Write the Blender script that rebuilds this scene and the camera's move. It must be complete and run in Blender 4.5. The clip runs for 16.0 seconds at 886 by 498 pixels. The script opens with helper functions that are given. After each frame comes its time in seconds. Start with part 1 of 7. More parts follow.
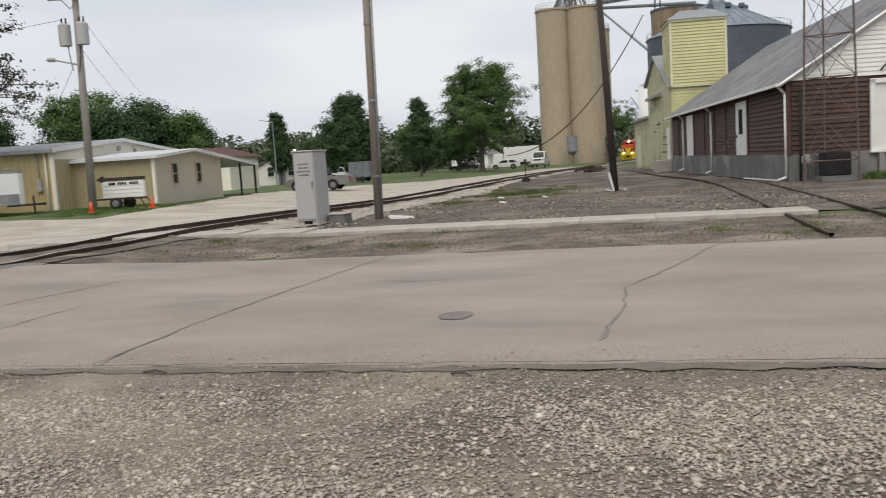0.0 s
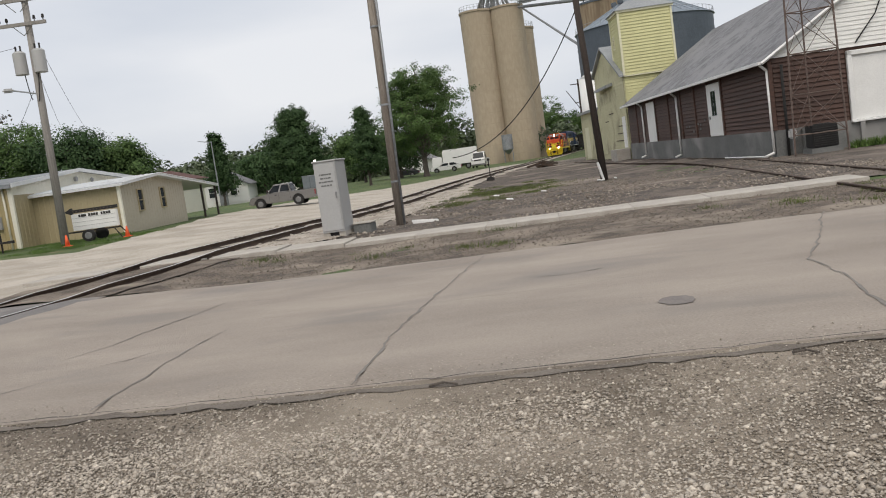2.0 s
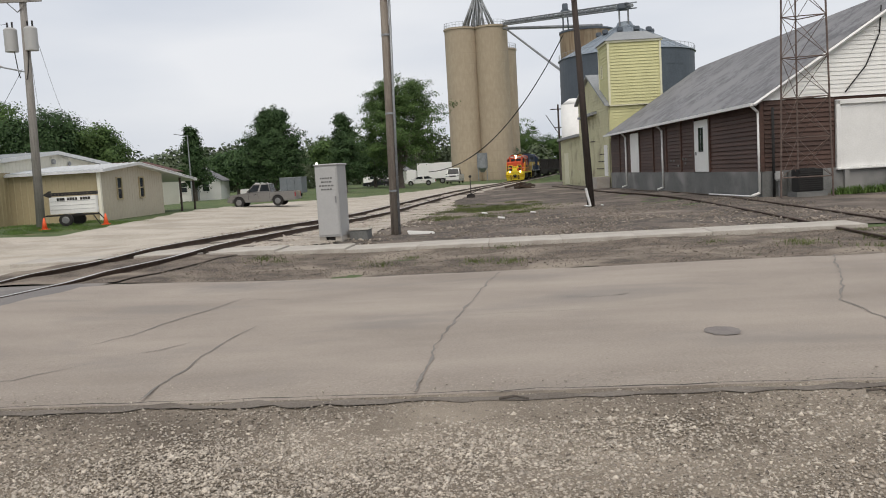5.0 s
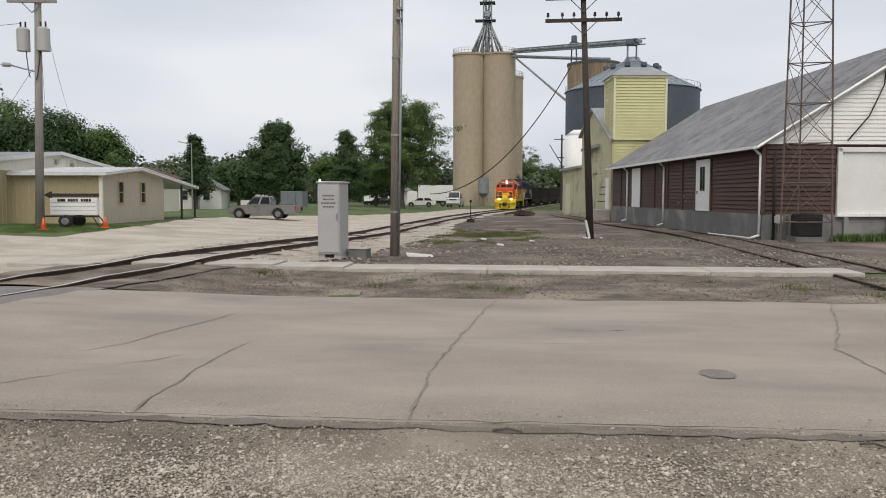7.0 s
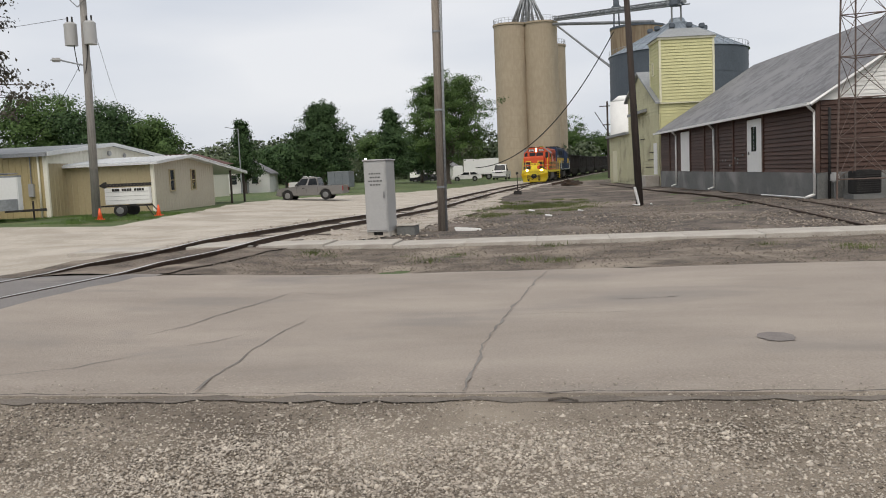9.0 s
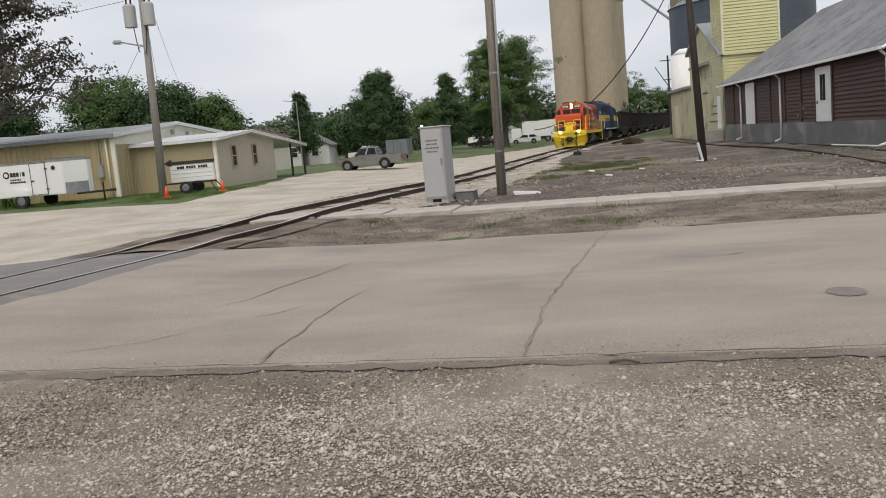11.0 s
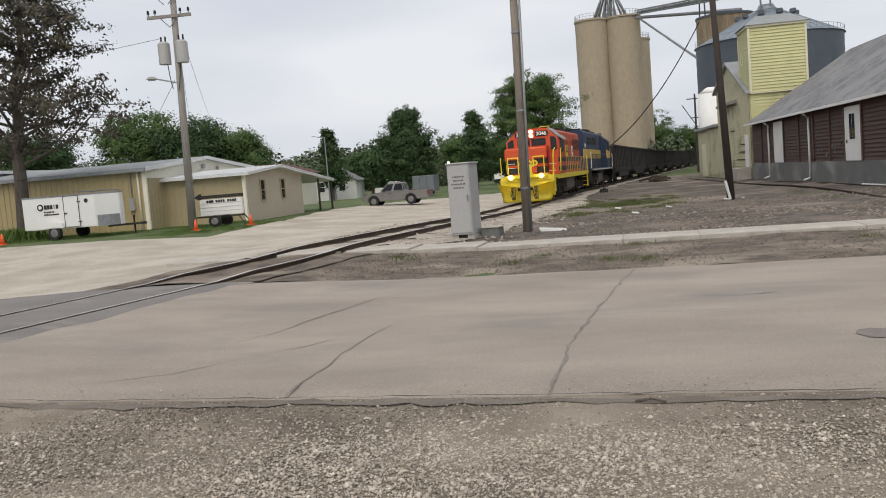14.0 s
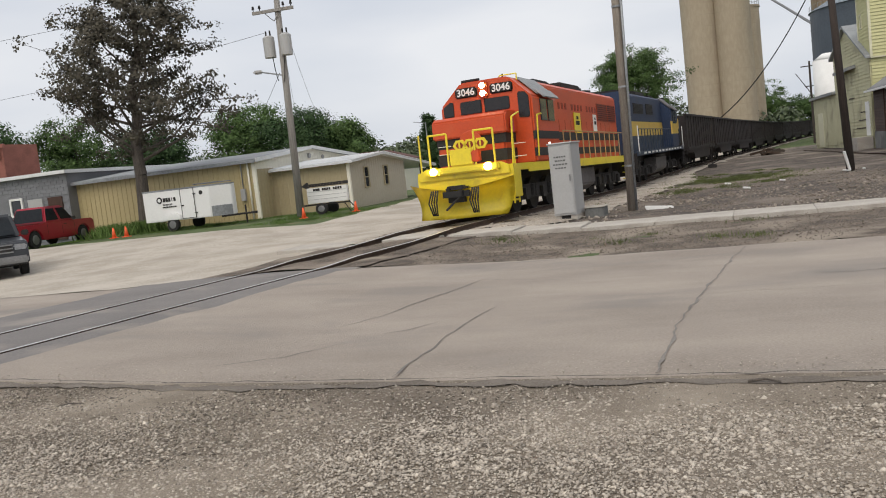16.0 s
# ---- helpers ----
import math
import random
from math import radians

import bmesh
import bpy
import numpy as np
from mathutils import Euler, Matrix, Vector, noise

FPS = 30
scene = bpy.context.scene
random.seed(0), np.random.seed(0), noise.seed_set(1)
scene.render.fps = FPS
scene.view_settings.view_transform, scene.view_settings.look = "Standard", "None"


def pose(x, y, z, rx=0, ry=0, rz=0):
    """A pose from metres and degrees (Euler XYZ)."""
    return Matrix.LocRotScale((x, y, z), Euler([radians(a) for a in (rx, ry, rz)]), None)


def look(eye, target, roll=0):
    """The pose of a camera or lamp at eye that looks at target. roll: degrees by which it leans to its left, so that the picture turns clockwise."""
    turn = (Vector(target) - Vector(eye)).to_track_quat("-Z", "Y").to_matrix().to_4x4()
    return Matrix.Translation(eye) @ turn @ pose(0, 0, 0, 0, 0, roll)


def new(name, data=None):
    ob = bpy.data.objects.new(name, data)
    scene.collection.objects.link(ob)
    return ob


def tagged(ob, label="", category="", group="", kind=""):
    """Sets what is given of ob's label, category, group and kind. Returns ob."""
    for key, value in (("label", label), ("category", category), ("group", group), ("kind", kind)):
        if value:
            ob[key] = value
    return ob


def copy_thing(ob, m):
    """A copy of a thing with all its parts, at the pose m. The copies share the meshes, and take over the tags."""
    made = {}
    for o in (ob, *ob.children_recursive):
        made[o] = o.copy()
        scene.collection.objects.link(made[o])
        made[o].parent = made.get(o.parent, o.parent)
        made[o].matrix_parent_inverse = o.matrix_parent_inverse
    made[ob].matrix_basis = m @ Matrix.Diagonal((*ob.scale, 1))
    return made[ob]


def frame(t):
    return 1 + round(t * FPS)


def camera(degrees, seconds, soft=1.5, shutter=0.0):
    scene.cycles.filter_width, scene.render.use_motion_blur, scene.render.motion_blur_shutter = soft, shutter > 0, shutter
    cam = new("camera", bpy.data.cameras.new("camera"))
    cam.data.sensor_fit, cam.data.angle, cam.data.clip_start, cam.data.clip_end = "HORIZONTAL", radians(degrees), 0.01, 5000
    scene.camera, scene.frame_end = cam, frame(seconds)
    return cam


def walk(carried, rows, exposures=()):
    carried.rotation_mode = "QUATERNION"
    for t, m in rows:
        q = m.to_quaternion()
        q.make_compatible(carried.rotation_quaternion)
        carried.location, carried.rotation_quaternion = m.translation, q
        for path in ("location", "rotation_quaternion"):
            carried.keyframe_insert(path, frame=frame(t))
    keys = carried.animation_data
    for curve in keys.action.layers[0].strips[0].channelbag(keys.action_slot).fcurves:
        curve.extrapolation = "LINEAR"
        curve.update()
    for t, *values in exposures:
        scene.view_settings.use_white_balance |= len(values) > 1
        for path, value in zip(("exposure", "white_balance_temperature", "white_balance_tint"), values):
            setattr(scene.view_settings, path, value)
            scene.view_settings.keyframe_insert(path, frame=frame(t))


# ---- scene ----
cam = camera(55.76, 16.0, soft=1.0, shutter=0.08)
PATH = [
    (0, (3.355, 0.145, 1.417), (1.186, 9.853, 0.392), -3.57),
    (0.5, (2.643, 0.136, 1.441), (-1.196, 9.303, 0.338), -6.68),
    (1, (2.074, -0.112, 1.452), (-1.125, 9.277, 0.185), -6.86),
    (1.5, (1.451, 0.166, 1.486), (-0.304, 9.976, 0.651), -7.58),
    (2, (0.829, 0.093, 1.507), (-0.535, 9.946, 0.477), -8.05),
    (2.5, (0.291, 0.108, 1.516), (-0.229, 10.042, 0.497), -7.18),
    (3, (-0.009, 0.024, 1.525), (-0.316, 9.974, 0.575), -6.54),
    (3.5, (-0.039, 0.055, 1.521), (-0.664, 9.982, 0.492), -5.70),
    (3.7, (-0.057, 0.096, 1.510), (-0.755, 10.029, 0.583), -5.42),
    (5.8, (0.085, -0.014, 1.580), (-0.710, 9.912, 0.660), -1.37),
    (6, (0.065, -0.008, 1.580), (-0.663, 9.907, 0.498), -0.73),
    (6.5, (0.038, -0.009, 1.588), (-0.819, 9.907, 0.619), 0.18),
    (7, (0.000, 0.000, 1.600), (-0.870, 9.942, 0.961), 0.09),
    (7.5, (-0.033, 0.002, 1.608), (-0.888, 9.947, 1.006), -1.94),
    (8, (-0.075, 0.004, 1.595), (-1.135, 9.921, 0.862), -4.54),
    (8.5, (-0.085, -0.019, 1.598), (-1.554, 9.846, 0.877), -4.27),
    (9, (-0.004, 0.006, 1.588), (-1.452, 9.857, 0.658), -2.55),
    (9.5, (0.105, 0.009, 1.581), (-1.156, 9.855, 0.363), -2.71),
    (10, (0.035, 0.025, 1.585), (-1.800, 9.771, 0.301), -3.73),
    (12.5, (0.048, -0.011, 1.593), (-2.341, 9.615, 0.319), -5.50),
    (13, (0.028, -0.028, 1.597), (-2.531, 9.565, 0.406), -5.25),
    (13.5, (0.030, -0.023, 1.594), (-2.524, 9.585, 0.515), -4.94),
    (14, (0.039, -0.018, 1.598), (-2.420, 9.638, 0.753), -4.63),
    (14.5, (0.057, -0.008, 1.590), (-2.489, 9.633, 0.831), -4.94),
    (15, (0.068, -0.038, 1.597), (-2.741, 9.522, 0.753), -5.75),
    (15.5, (0.072, -0.043, 1.594), (-3.128, 9.388, 0.693), -6.21),
    (16, (0.054, -0.028, 1.591), (-3.589, 9.238, 0.663), -6.61),
]
walk(cam, [(t, look(eye, target, roll)) for t, eye, target, roll in PATH])

# ---- light ----
world = bpy.data.worlds.new("overcast_sky")
scene.world = world
world.use_nodes = True
wn, wl = world.node_tree.nodes, world.node_tree.links
wn.clear()
w_out, w_bg = wn.new("ShaderNodeOutputWorld"), wn.new("ShaderNodeBackground")
w_sky, w_mix = wn.new("ShaderNodeTexSky"), wn.new("ShaderNodeMix")
w_noise, w_ramp, w_map, w_tc = wn.new("ShaderNodeTexNoise"), wn.new("ShaderNodeValToRGB"), wn.new("ShaderNodeMapping"), wn.new("ShaderNodeTexCoord")
w_sky.sky_type, w_sky.sun_disc = "NISHITA", False
SUN_ELEVATION, SUN_TURN = radians(53), radians(178)
w_sky.sun_elevation, w_sky.sun_rotation = SUN_ELEVATION, SUN_TURN
w_sky.dust_density, w_sky.air_density = 3.0, 1.0
w_scale = wn.new("ShaderNodeVectorMath")
w_scale.operation, w_scale.inputs[3].default_value = "SCALE", 0.09
wl.new(w_sky.outputs[0], w_scale.inputs[0])
w_map.inputs["Scale"].default_value = (1.2, 1.2, 4.5)
wl.new(w_tc.outputs["Generated"], w_map.inputs[0])
wl.new(w_map.outputs[0], w_noise.inputs["Vector"])
w_noise.inputs["Scale"].default_value, w_noise.inputs["Detail"].default_value, w_noise.inputs["Roughness"].default_value = 1.6, 5, 0.45
w_ramp.color_ramp.elements[0].position, w_ramp.color_ramp.elements[0].color = 0.36, (0.67, 0.71, 0.785, 1)
w_ramp.color_ramp.elements[1].position, w_ramp.color_ramp.elements[1].color = 0.66, (0.88, 0.89, 0.92, 1)
wl.new(w_noise.outputs[0], w_ramp.inputs[0])
w_mix.data_type = "RGBA"
w_mix.inputs[0].default_value = 0.9
wl.new(w_scale.outputs[0], w_mix.inputs[6])
wl.new(w_ramp.outputs[0], w_mix.inputs[7])
wl.new(w_mix.outputs[2], w_bg.inputs[0])
w_bg.inputs[1].default_value = 1.0
wl.new(w_bg.outputs[0], w_out.inputs[0])

sun = new("sun", bpy.data.lights.new("sun", "SUN"))
sun.data.energy, sun.data.angle, sun.data.color = 1.95, radians(50), (1.0, 0.915, 0.81)
sun.matrix_world = look((0, 0, 60), (0 - 40 * math.sin(SUN_TURN), 0 - 40 * math.cos(SUN_TURN), 60 - 40 * math.tan(SUN_ELEVATION)))
scene.view_settings.exposure = 0.0


# ---- materials ----
def material(name, color, rough=0.8, second=None, scale=3.0, fine=40.0, amount=0.5, bump=0.25, metal=0.0, depth=0.02, stretch=(1, 1, 1), vary=0.0, coat=0.0, stain=None, stain_scale=0.6, stain_at=0.62):
    """Two scales of noise between two colours, a stain, fine relief."""
    m = bpy.data.materials.new(name)
    m.use_nodes = True
    n, l = m.node_tree.nodes, m.node_tree.links
    b = n["Principled BSDF"]
    b.inputs["Roughness"].default_value, b.inputs["Metallic"].default_value = rough, metal
    b.inputs["Coat Weight"].default_value = coat
    tc, mp = n.new("ShaderNodeTexCoord"), n.new("ShaderNodeMapping")
    mp.inputs["Scale"].default_value = stretch
    l.new(tc.outputs["Object"], mp.inputs[0])
    big, small = n.new("ShaderNodeTexNoise"), n.new("ShaderNodeTexNoise")
    for node, s, d in ((big, scale, 6), (small, fine, 3)):
        node.inputs["Scale"].default_value, node.inputs["Detail"].default_value, node.inputs["Roughness"].default_value = s, d, 0.6
        l.new(mp.outputs[0], node.inputs["Vector"])
    avg = n.new("ShaderNodeMath")
    avg.operation = "MULTIPLY_ADD"
    avg.inputs[1].default_value = 0.5
    l.new(big.outputs[0], avg.inputs[0])
    half = n.new("ShaderNodeMath")
    half.operation, half.inputs[1].default_value = "MULTIPLY", 0.5
    l.new(small.outputs[0], half.inputs[0])
    l.new(half.outputs[0], avg.inputs[2])
    fit = n.new("ShaderNodeMapRange")
    fit.inputs[1].default_value, fit.inputs[2].default_value = 0.38, 0.62
    fit.inputs[3].default_value, fit.inputs[4].default_value = 0.5 - amount, 0.5 + amount
    l.new(avg.outputs[0], fit.inputs[0])
    second = second or tuple(c * 0.72 for c in color)
    mix = n.new("ShaderNodeMix")
    mix.data_type = "RGBA"
    mix.inputs[6].default_value, mix.inputs[7].default_value = (*second, 1), (*color, 1)
    l.new(fit.outputs[0], mix.inputs[0])
    last = mix.outputs[2]
    if stain:
        sn, sr, sm = n.new("ShaderNodeTexNoise"), n.new("ShaderNodeMapRange"), n.new("ShaderNodeMix")
        sn.inputs["Scale"].default_value, sn.inputs["Detail"].default_value, sn.inputs["Distortion"].default_value = stain_scale, 7, 0.4
        sr.inputs[1].default_value, sr.inputs[2].default_value = stain_at - 0.08, stain_at + 0.08
        sm.data_type = "RGBA"
        sm.inputs[7].default_value = (*stain, 1)
        l.new(mp.outputs[0], sn.inputs["Vector"]), l.new(sn.outputs[0], sr.inputs[0]), l.new(sr.outputs[0], sm.inputs[0]), l.new(last, sm.inputs[6])
        last = sm.outputs[2]
    if vary:
        oi, hv, mr = n.new("ShaderNodeObjectInfo"), n.new("ShaderNodeHueSaturation"), n.new("ShaderNodeMapRange")
        geo, add = n.new("ShaderNodeNewGeometry"), n.new("ShaderNodeMath")
        add.operation = "ADD"
        l.new(oi.outputs["Random"], add.inputs[0]), l.new(geo.outputs["Random Per Island"], add.inputs[1])
        mr.inputs[2].default_value = 2.0
        mr.inputs[3].default_value, mr.inputs[4].default_value = 1 - vary, 1 + vary
        l.new(add.outputs[0], mr.inputs[0]), l.new(mr.outputs[0], hv.inputs["Value"]), l.new(last, hv.inputs["Color"])
        last = hv.outputs[0]
    l.new(last, b.inputs["Base Color"])
    if bump:
        bp = n.new("ShaderNodeBump")
        bp.inputs["Strength"].default_value, bp.inputs["Distance"].default_value = bump, depth
        l.new(small.outputs[0], bp.inputs["Height"]), l.new(bp.outputs[0], b.inputs["Normal"])
    return m


def glow(name, color, strength):
    m = bpy.data.materials.new(name)
    m.use_nodes = True
    b = m.node_tree.nodes["Principled BSDF"]
    b.inputs["Base Color"].default_value = (*color, 1)
    b.inputs["Emission Color"].default_value, b.inputs["Emission Strength"].default_value = (*color, 1), strength
    return m


def leafy(name, color, second):
    m = material(name, color, 0.7, second, 0.5, 3.0, 0.6, 0, vary=0.2)
    b = m.node_tree.nodes["Principled BSDF"]
    b.inputs["Specular IOR Level"].default_value = 0.15
    return m


M_GRAVEL = material("limestone gravel", (0.37, 0.314, 0.248), 0.95, (0.19, 0.156, 0.117), 1.3, 110, 0.7, 1.0, depth=0.02, stain=(0.16, 0.13, 0.10), stain_scale=0.5, stain_at=0.57)
M_STONE = material("gravel stones", (0.57, 0.51, 0.432), 0.92, (0.35, 0.304, 0.25), 6, 60, 0.5, 0.25, vary=0.5)
M_STONEDARK = material("dusty dark stones", (0.27, 0.232, 0.19), 0.95, (0.16, 0.135, 0.11), 6, 60, 0.5, 0.25, vary=0.5)
M_RUBBLE = material("dusty broken rubble", (0.34, 0.295, 0.245), 0.95, (0.20, 0.17, 0.14), 4, 40, 0.5, 0.3, vary=0.45)
M_EDGEDIRT = material("dark road edge dirt", (0.115, 0.096, 0.078), 0.97, (0.19, 0.165, 0.138), 2.5, 45, 0.7, 0.6)
M_SEAM = material("open joint at the road edge", (0.055, 0.047, 0.04), 0.97, (0.10, 0.085, 0.072), 3, 50, 0.6, 0.4)
M_OIL = material("oil stain", (0.15, 0.132, 0.124), 0.85, (0.205, 0.182, 0.166), 5, 50, 0.6, 0.2)
M_ROAD = material("weathered asphalt", (0.395, 0.343, 0.292), 0.9, (0.25, 0.214, 0.181), 0.7, 95, 0.5, 1.0, depth=0.014, stretch=(0.45, 1, 1), stain=(0.245, 0.22, 0.197), stain_scale=0.8, stain_at=0.63)
M_PATCH = material("dark asphalt at the crossing", (0.20, 0.185, 0.175), 0.85, (0.135, 0.125, 0.12), 0.6, 70, 0.7, 0.4, depth=0.01, stretch=(0.5, 1, 1), stain=(0.275, 0.245, 0.215), stain_scale=0.9, stain_at=0.60)
M_TAR = material("crack filler", (0.155, 0.14, 0.125), 0.9, (0.24, 0.22, 0.20), 3, 40, 0.6, 0.3)
M_CONCRETE = material("worn concrete", (0.46, 0.43, 0.385), 0.9, (0.34, 0.31, 0.27), 1.0, 45, 0.6, 0.25, stain=(0.28, 0.25, 0.215), stain_scale=0.9, stain_at=0.64)
M_DIRT = material("packed dirt", (0.19, 0.153, 0.12), 0.97, (0.08, 0.064, 0.051), 1.6, 28, 1.15, 0.8, depth=0.04, stain=(0.29, 0.245, 0.195), stain_scale=0.6, stain_at=0.58)
M_YARD = material("dark cindery yard", (0.145, 0.118, 0.098), 0.97, (0.06, 0.05, 0.042), 1.3, 22, 1.1, 0.9, depth=0.05, stain=(0.255, 0.212, 0.172), stain_scale=0.22, stain_at=0.58)
M_LOT = material("pale crushed limestone lot", (0.485, 0.44, 0.376), 0.95, (0.335, 0.294, 0.24), 0.5, 24, 0.95, 0.7, depth=0.02, stain=(0.33, 0.29, 0.24), stain_scale=0.4, stain_at=0.64)
M_BALLAST = material("pale ballast", (0.46, 0.41, 0.35), 0.95, (0.27, 0.235, 0.195), 1.2, 22, 0.7, 0.9, depth=0.05, vary=0.3)
M_TURF = material("turf", (0.105, 0.145, 0.045), 0.95, (0.055, 0.085, 0.028), 0.5, 25, 0.6, 0.8, depth=0.04, stain=(0.17, 0.15, 0.08), stain_scale=0.5, stain_at=0.64)
M_GRASS = leafy("grass blades", (0.12, 0.19, 0.05), (0.06, 0.10, 0.028))
M_WEED = leafy("dry weeds", (0.135, 0.16, 0.055), (0.075, 0.09, 0.036))
M_RAIL = material("rusty rail", (0.10, 0.068, 0.05), 0.75, (0.05, 0.035, 0.028), 4, 40, 0.6, 0.3, metal=0.3)
M_RAILTOP = material("polished rail head", (0.72, 0.70, 0.68), 0.35, (0.55, 0.52, 0.49), 3, 40, 0.5, 0.02, metal=0.9)
M_TIE = material("creosoted tie", (0.075, 0.058, 0.045), 0.9, (0.04, 0.032, 0.026), 2, 30, 0.6, 0.5, stretch=(1, 8, 8), vary=0.3)
M_POLE = material("weathered pole wood", (0.30, 0.265, 0.225), 0.9, (0.18, 0.15, 0.125), 3, 30, 0.6, 0.4, stretch=(6, 6, 0.4))
M_POLEGREY = material("silvered pole wood", (0.30, 0.285, 0.265), 0.9, (0.20, 0.187, 0.172), 3, 30, 0.6, 0.4, stretch=(6, 6, 0.4))
M_POLEDARK = material("creosote pole wood", (0.06, 0.045, 0.038), 0.9, (0.033, 0.026, 0.022), 3, 30, 0.6, 0.4, stretch=(6, 6, 0.4))
M_SILO = material("stained slipform concrete", (0.43, 0.36, 0.265), 0.92, (0.36, 0.295, 0.215), 0.12, 2.5, 0.55, 0.15, stretch=(1, 1, 0.35), stain=(0.30, 0.255, 0.20), stain_scale=0.16, stain_at=0.6)
M_RIBBON = material("silo pour joints", (0.385, 0.32, 0.235), 0.92, (0.35, 0.29, 0.215), 0.3, 3, 0.5, 0.15)
M_SILOOLD = material("rust streaked concrete", (0.30, 0.235, 0.155), 0.9, (0.20, 0.145, 0.095), 0.4, 3, 0.7, 0.1, stretch=(1, 1, 0.12))
M_GALV = material("galvanised steel", (0.34, 0.355, 0.37), 0.55, (0.22, 0.23, 0.24), 1.2, 12, 0.6, 0.05, metal=0.5)
M_BIN = material("dark bin steel", (0.105, 0.125, 0.15), 0.55, (0.08, 0.095, 0.115), 0.4, 6, 0.6, 0.05, metal=0.4)
M_BINROOF = material("bin roof steel", (0.27, 0.315, 0.36), 0.5, (0.20, 0.235, 0.27), 0.6, 6, 0.6, 0.05, metal=0.4)
M_YELLOW = material("pale yellow painted siding", (0.57, 0.555, 0.30), 0.75, (0.50, 0.485, 0.255), 0.7, 12, 0.55, 0.1, stain=(0.46, 0.45, 0.24), stain_scale=0.5, stain_at=0.63)
M_CREAM = material("faded cream siding", (0.55, 0.53, 0.345), 0.8, (0.45, 0.43, 0.27), 0.7, 12, 0.55, 0.1, stain=(0.30, 0.27, 0.18), stain_scale=0.6, stain_at=0.62)
M_TRIM = material("cream trim paint", (0.68, 0.66, 0.48), 0.6, (0.6, 0.58, 0.42), 2, 20, 0.5, 0.05)
M_SHINGLE = material("grey asphalt shingles", (0.215, 0.215, 0.225), 0.9, (0.12, 0.12, 0.128), 1.6, 7, 1.0, 0.4, vary=0.0, stain=(0.215, 0.215, 0.22), stain_scale=0.5, stain_at=0.55)
M_PLANK = material("dark brown lap siding", (0.092, 0.046, 0.032), 0.7, (0.046, 0.025, 0.019), 1.5, 25, 0.6, 0.25, stretch=(0.4, 0.4, 4), vary=0.35)
M_WALLBROWN = material("brown wall backing", (0.07, 0.036, 0.026), 0.85)
M_FOUND = material("grey foundation concrete", (0.165, 0.168, 0.162), 0.9, (0.115, 0.118, 0.113), 0.8, 20, 0.6, 0.2, stain=(0.255, 0.25, 0.24), stain_scale=0.5, stain_at=0.6)
M_WHITE = material("white paint", (0.78, 0.78, 0.76), 0.55, (0.68, 0.68, 0.66), 1.0, 25, 0.5, 0.06)
M_WHITESIDE = material("white lap siding paint", (0.80, 0.80, 0.77), 0.7, (0.72, 0.72, 0.69), 0.8, 18, 0.5, 0.08)
M_DARKWALL = material("dark purple brown boards", (0.055, 0.034, 0.034), 0.8, (0.035, 0.023, 0.024), 1, 20, 0.6, 0.15)
M_BRICK = material("red brown brick", (0.23, 0.105, 0.065), 0.9, (0.15, 0.07, 0.048), 3, 20, 0.6, 0.3, vary=0.3)
M_REDBRICK = material("old red brick", (0.29, 0.11, 0.085), 0.9, (0.20, 0.08, 0.06), 1.5, 20, 0.6, 0.3, vary=0.25)
M_TAN = material("tan metal siding", (0.40, 0.335, 0.205), 0.55, (0.36, 0.30, 0.18), 0.5, 8, 0.5, 0.03)
M_TANLIGHT = material("light beige metal siding", (0.47, 0.425, 0.335), 0.6, (0.43, 0.385, 0.30), 0.5, 8, 0.5, 0.03)
M_OCHRE = material("ochre metal siding", (0.47, 0.385, 0.205), 0.5, (0.42, 0.34, 0.175), 0.5, 8, 0.5, 0.03)
M_CREAMWALL = material("cream metal wall", (0.82, 0.79, 0.68), 0.6, (0.75, 0.72, 0.61), 0.5, 8, 0.5, 0.03)
M_ROOFWHITE = material("white ribbed metal roof", (0.70, 0.71, 0.71), 0.45, (0.6, 0.61, 0.61), 0.5, 8, 0.5, 0.03)
M_ROOFGREY = material("weathered grey roof", (0.30, 0.315, 0.32), 0.7, (0.22, 0.23, 0.235), 0.4, 8, 0.6, 0.1)
M_ROOFBROWN = material("dull brown roof", (0.12, 0.055, 0.045), 0.85, (0.08, 0.04, 0.034), 1, 9, 0.6, 0.2)
M_BLOCK = material("grey painted block", (0.215, 0.22, 0.235), 0.9, (0.165, 0.17, 0.18), 0.7, 20, 0.6, 0.2, vary=0.2)
M_GLASS = material("dark window glass", (0.035, 0.04, 0.045), 0.08, (0.025, 0.03, 0.035), 2, 9, 0.5, 0)
M_BLACK = material("black rubber and grime", (0.022, 0.021, 0.02), 0.85, (0.012, 0.012, 0.012), 4, 30, 0.6, 0.2)
M_STEEL = material("dull steel", (0.28, 0.28, 0.28), 0.45, (0.2, 0.2, 0.2), 3, 30, 0.5, 0.05, metal=0.8)
M_RUSTSTEEL = material("rusty lattice steel", (0.17, 0.125, 0.105), 0.75, (0.10, 0.075, 0.065), 3, 20, 0.6, 0.15, metal=0.3)
M_CABINET = material("grey painted cabinet steel", (0.40, 0.40, 0.395), 0.5, (0.36, 0.36, 0.355), 1.5, 25, 0.5, 0.04, stain=(0.31, 0.30, 0.28), stain_scale=1.5, stain_at=0.68)
M_ORANGE = material("locomotive orange paint", (0.57, 0.07, 0.011), 0.5, (0.48, 0.056, 0.009), 0.8, 14, 0.55, 0.02, coat=0.2, stain=(0.48, 0.085, 0.025), stain_scale=0.7, stain_at=0.66)
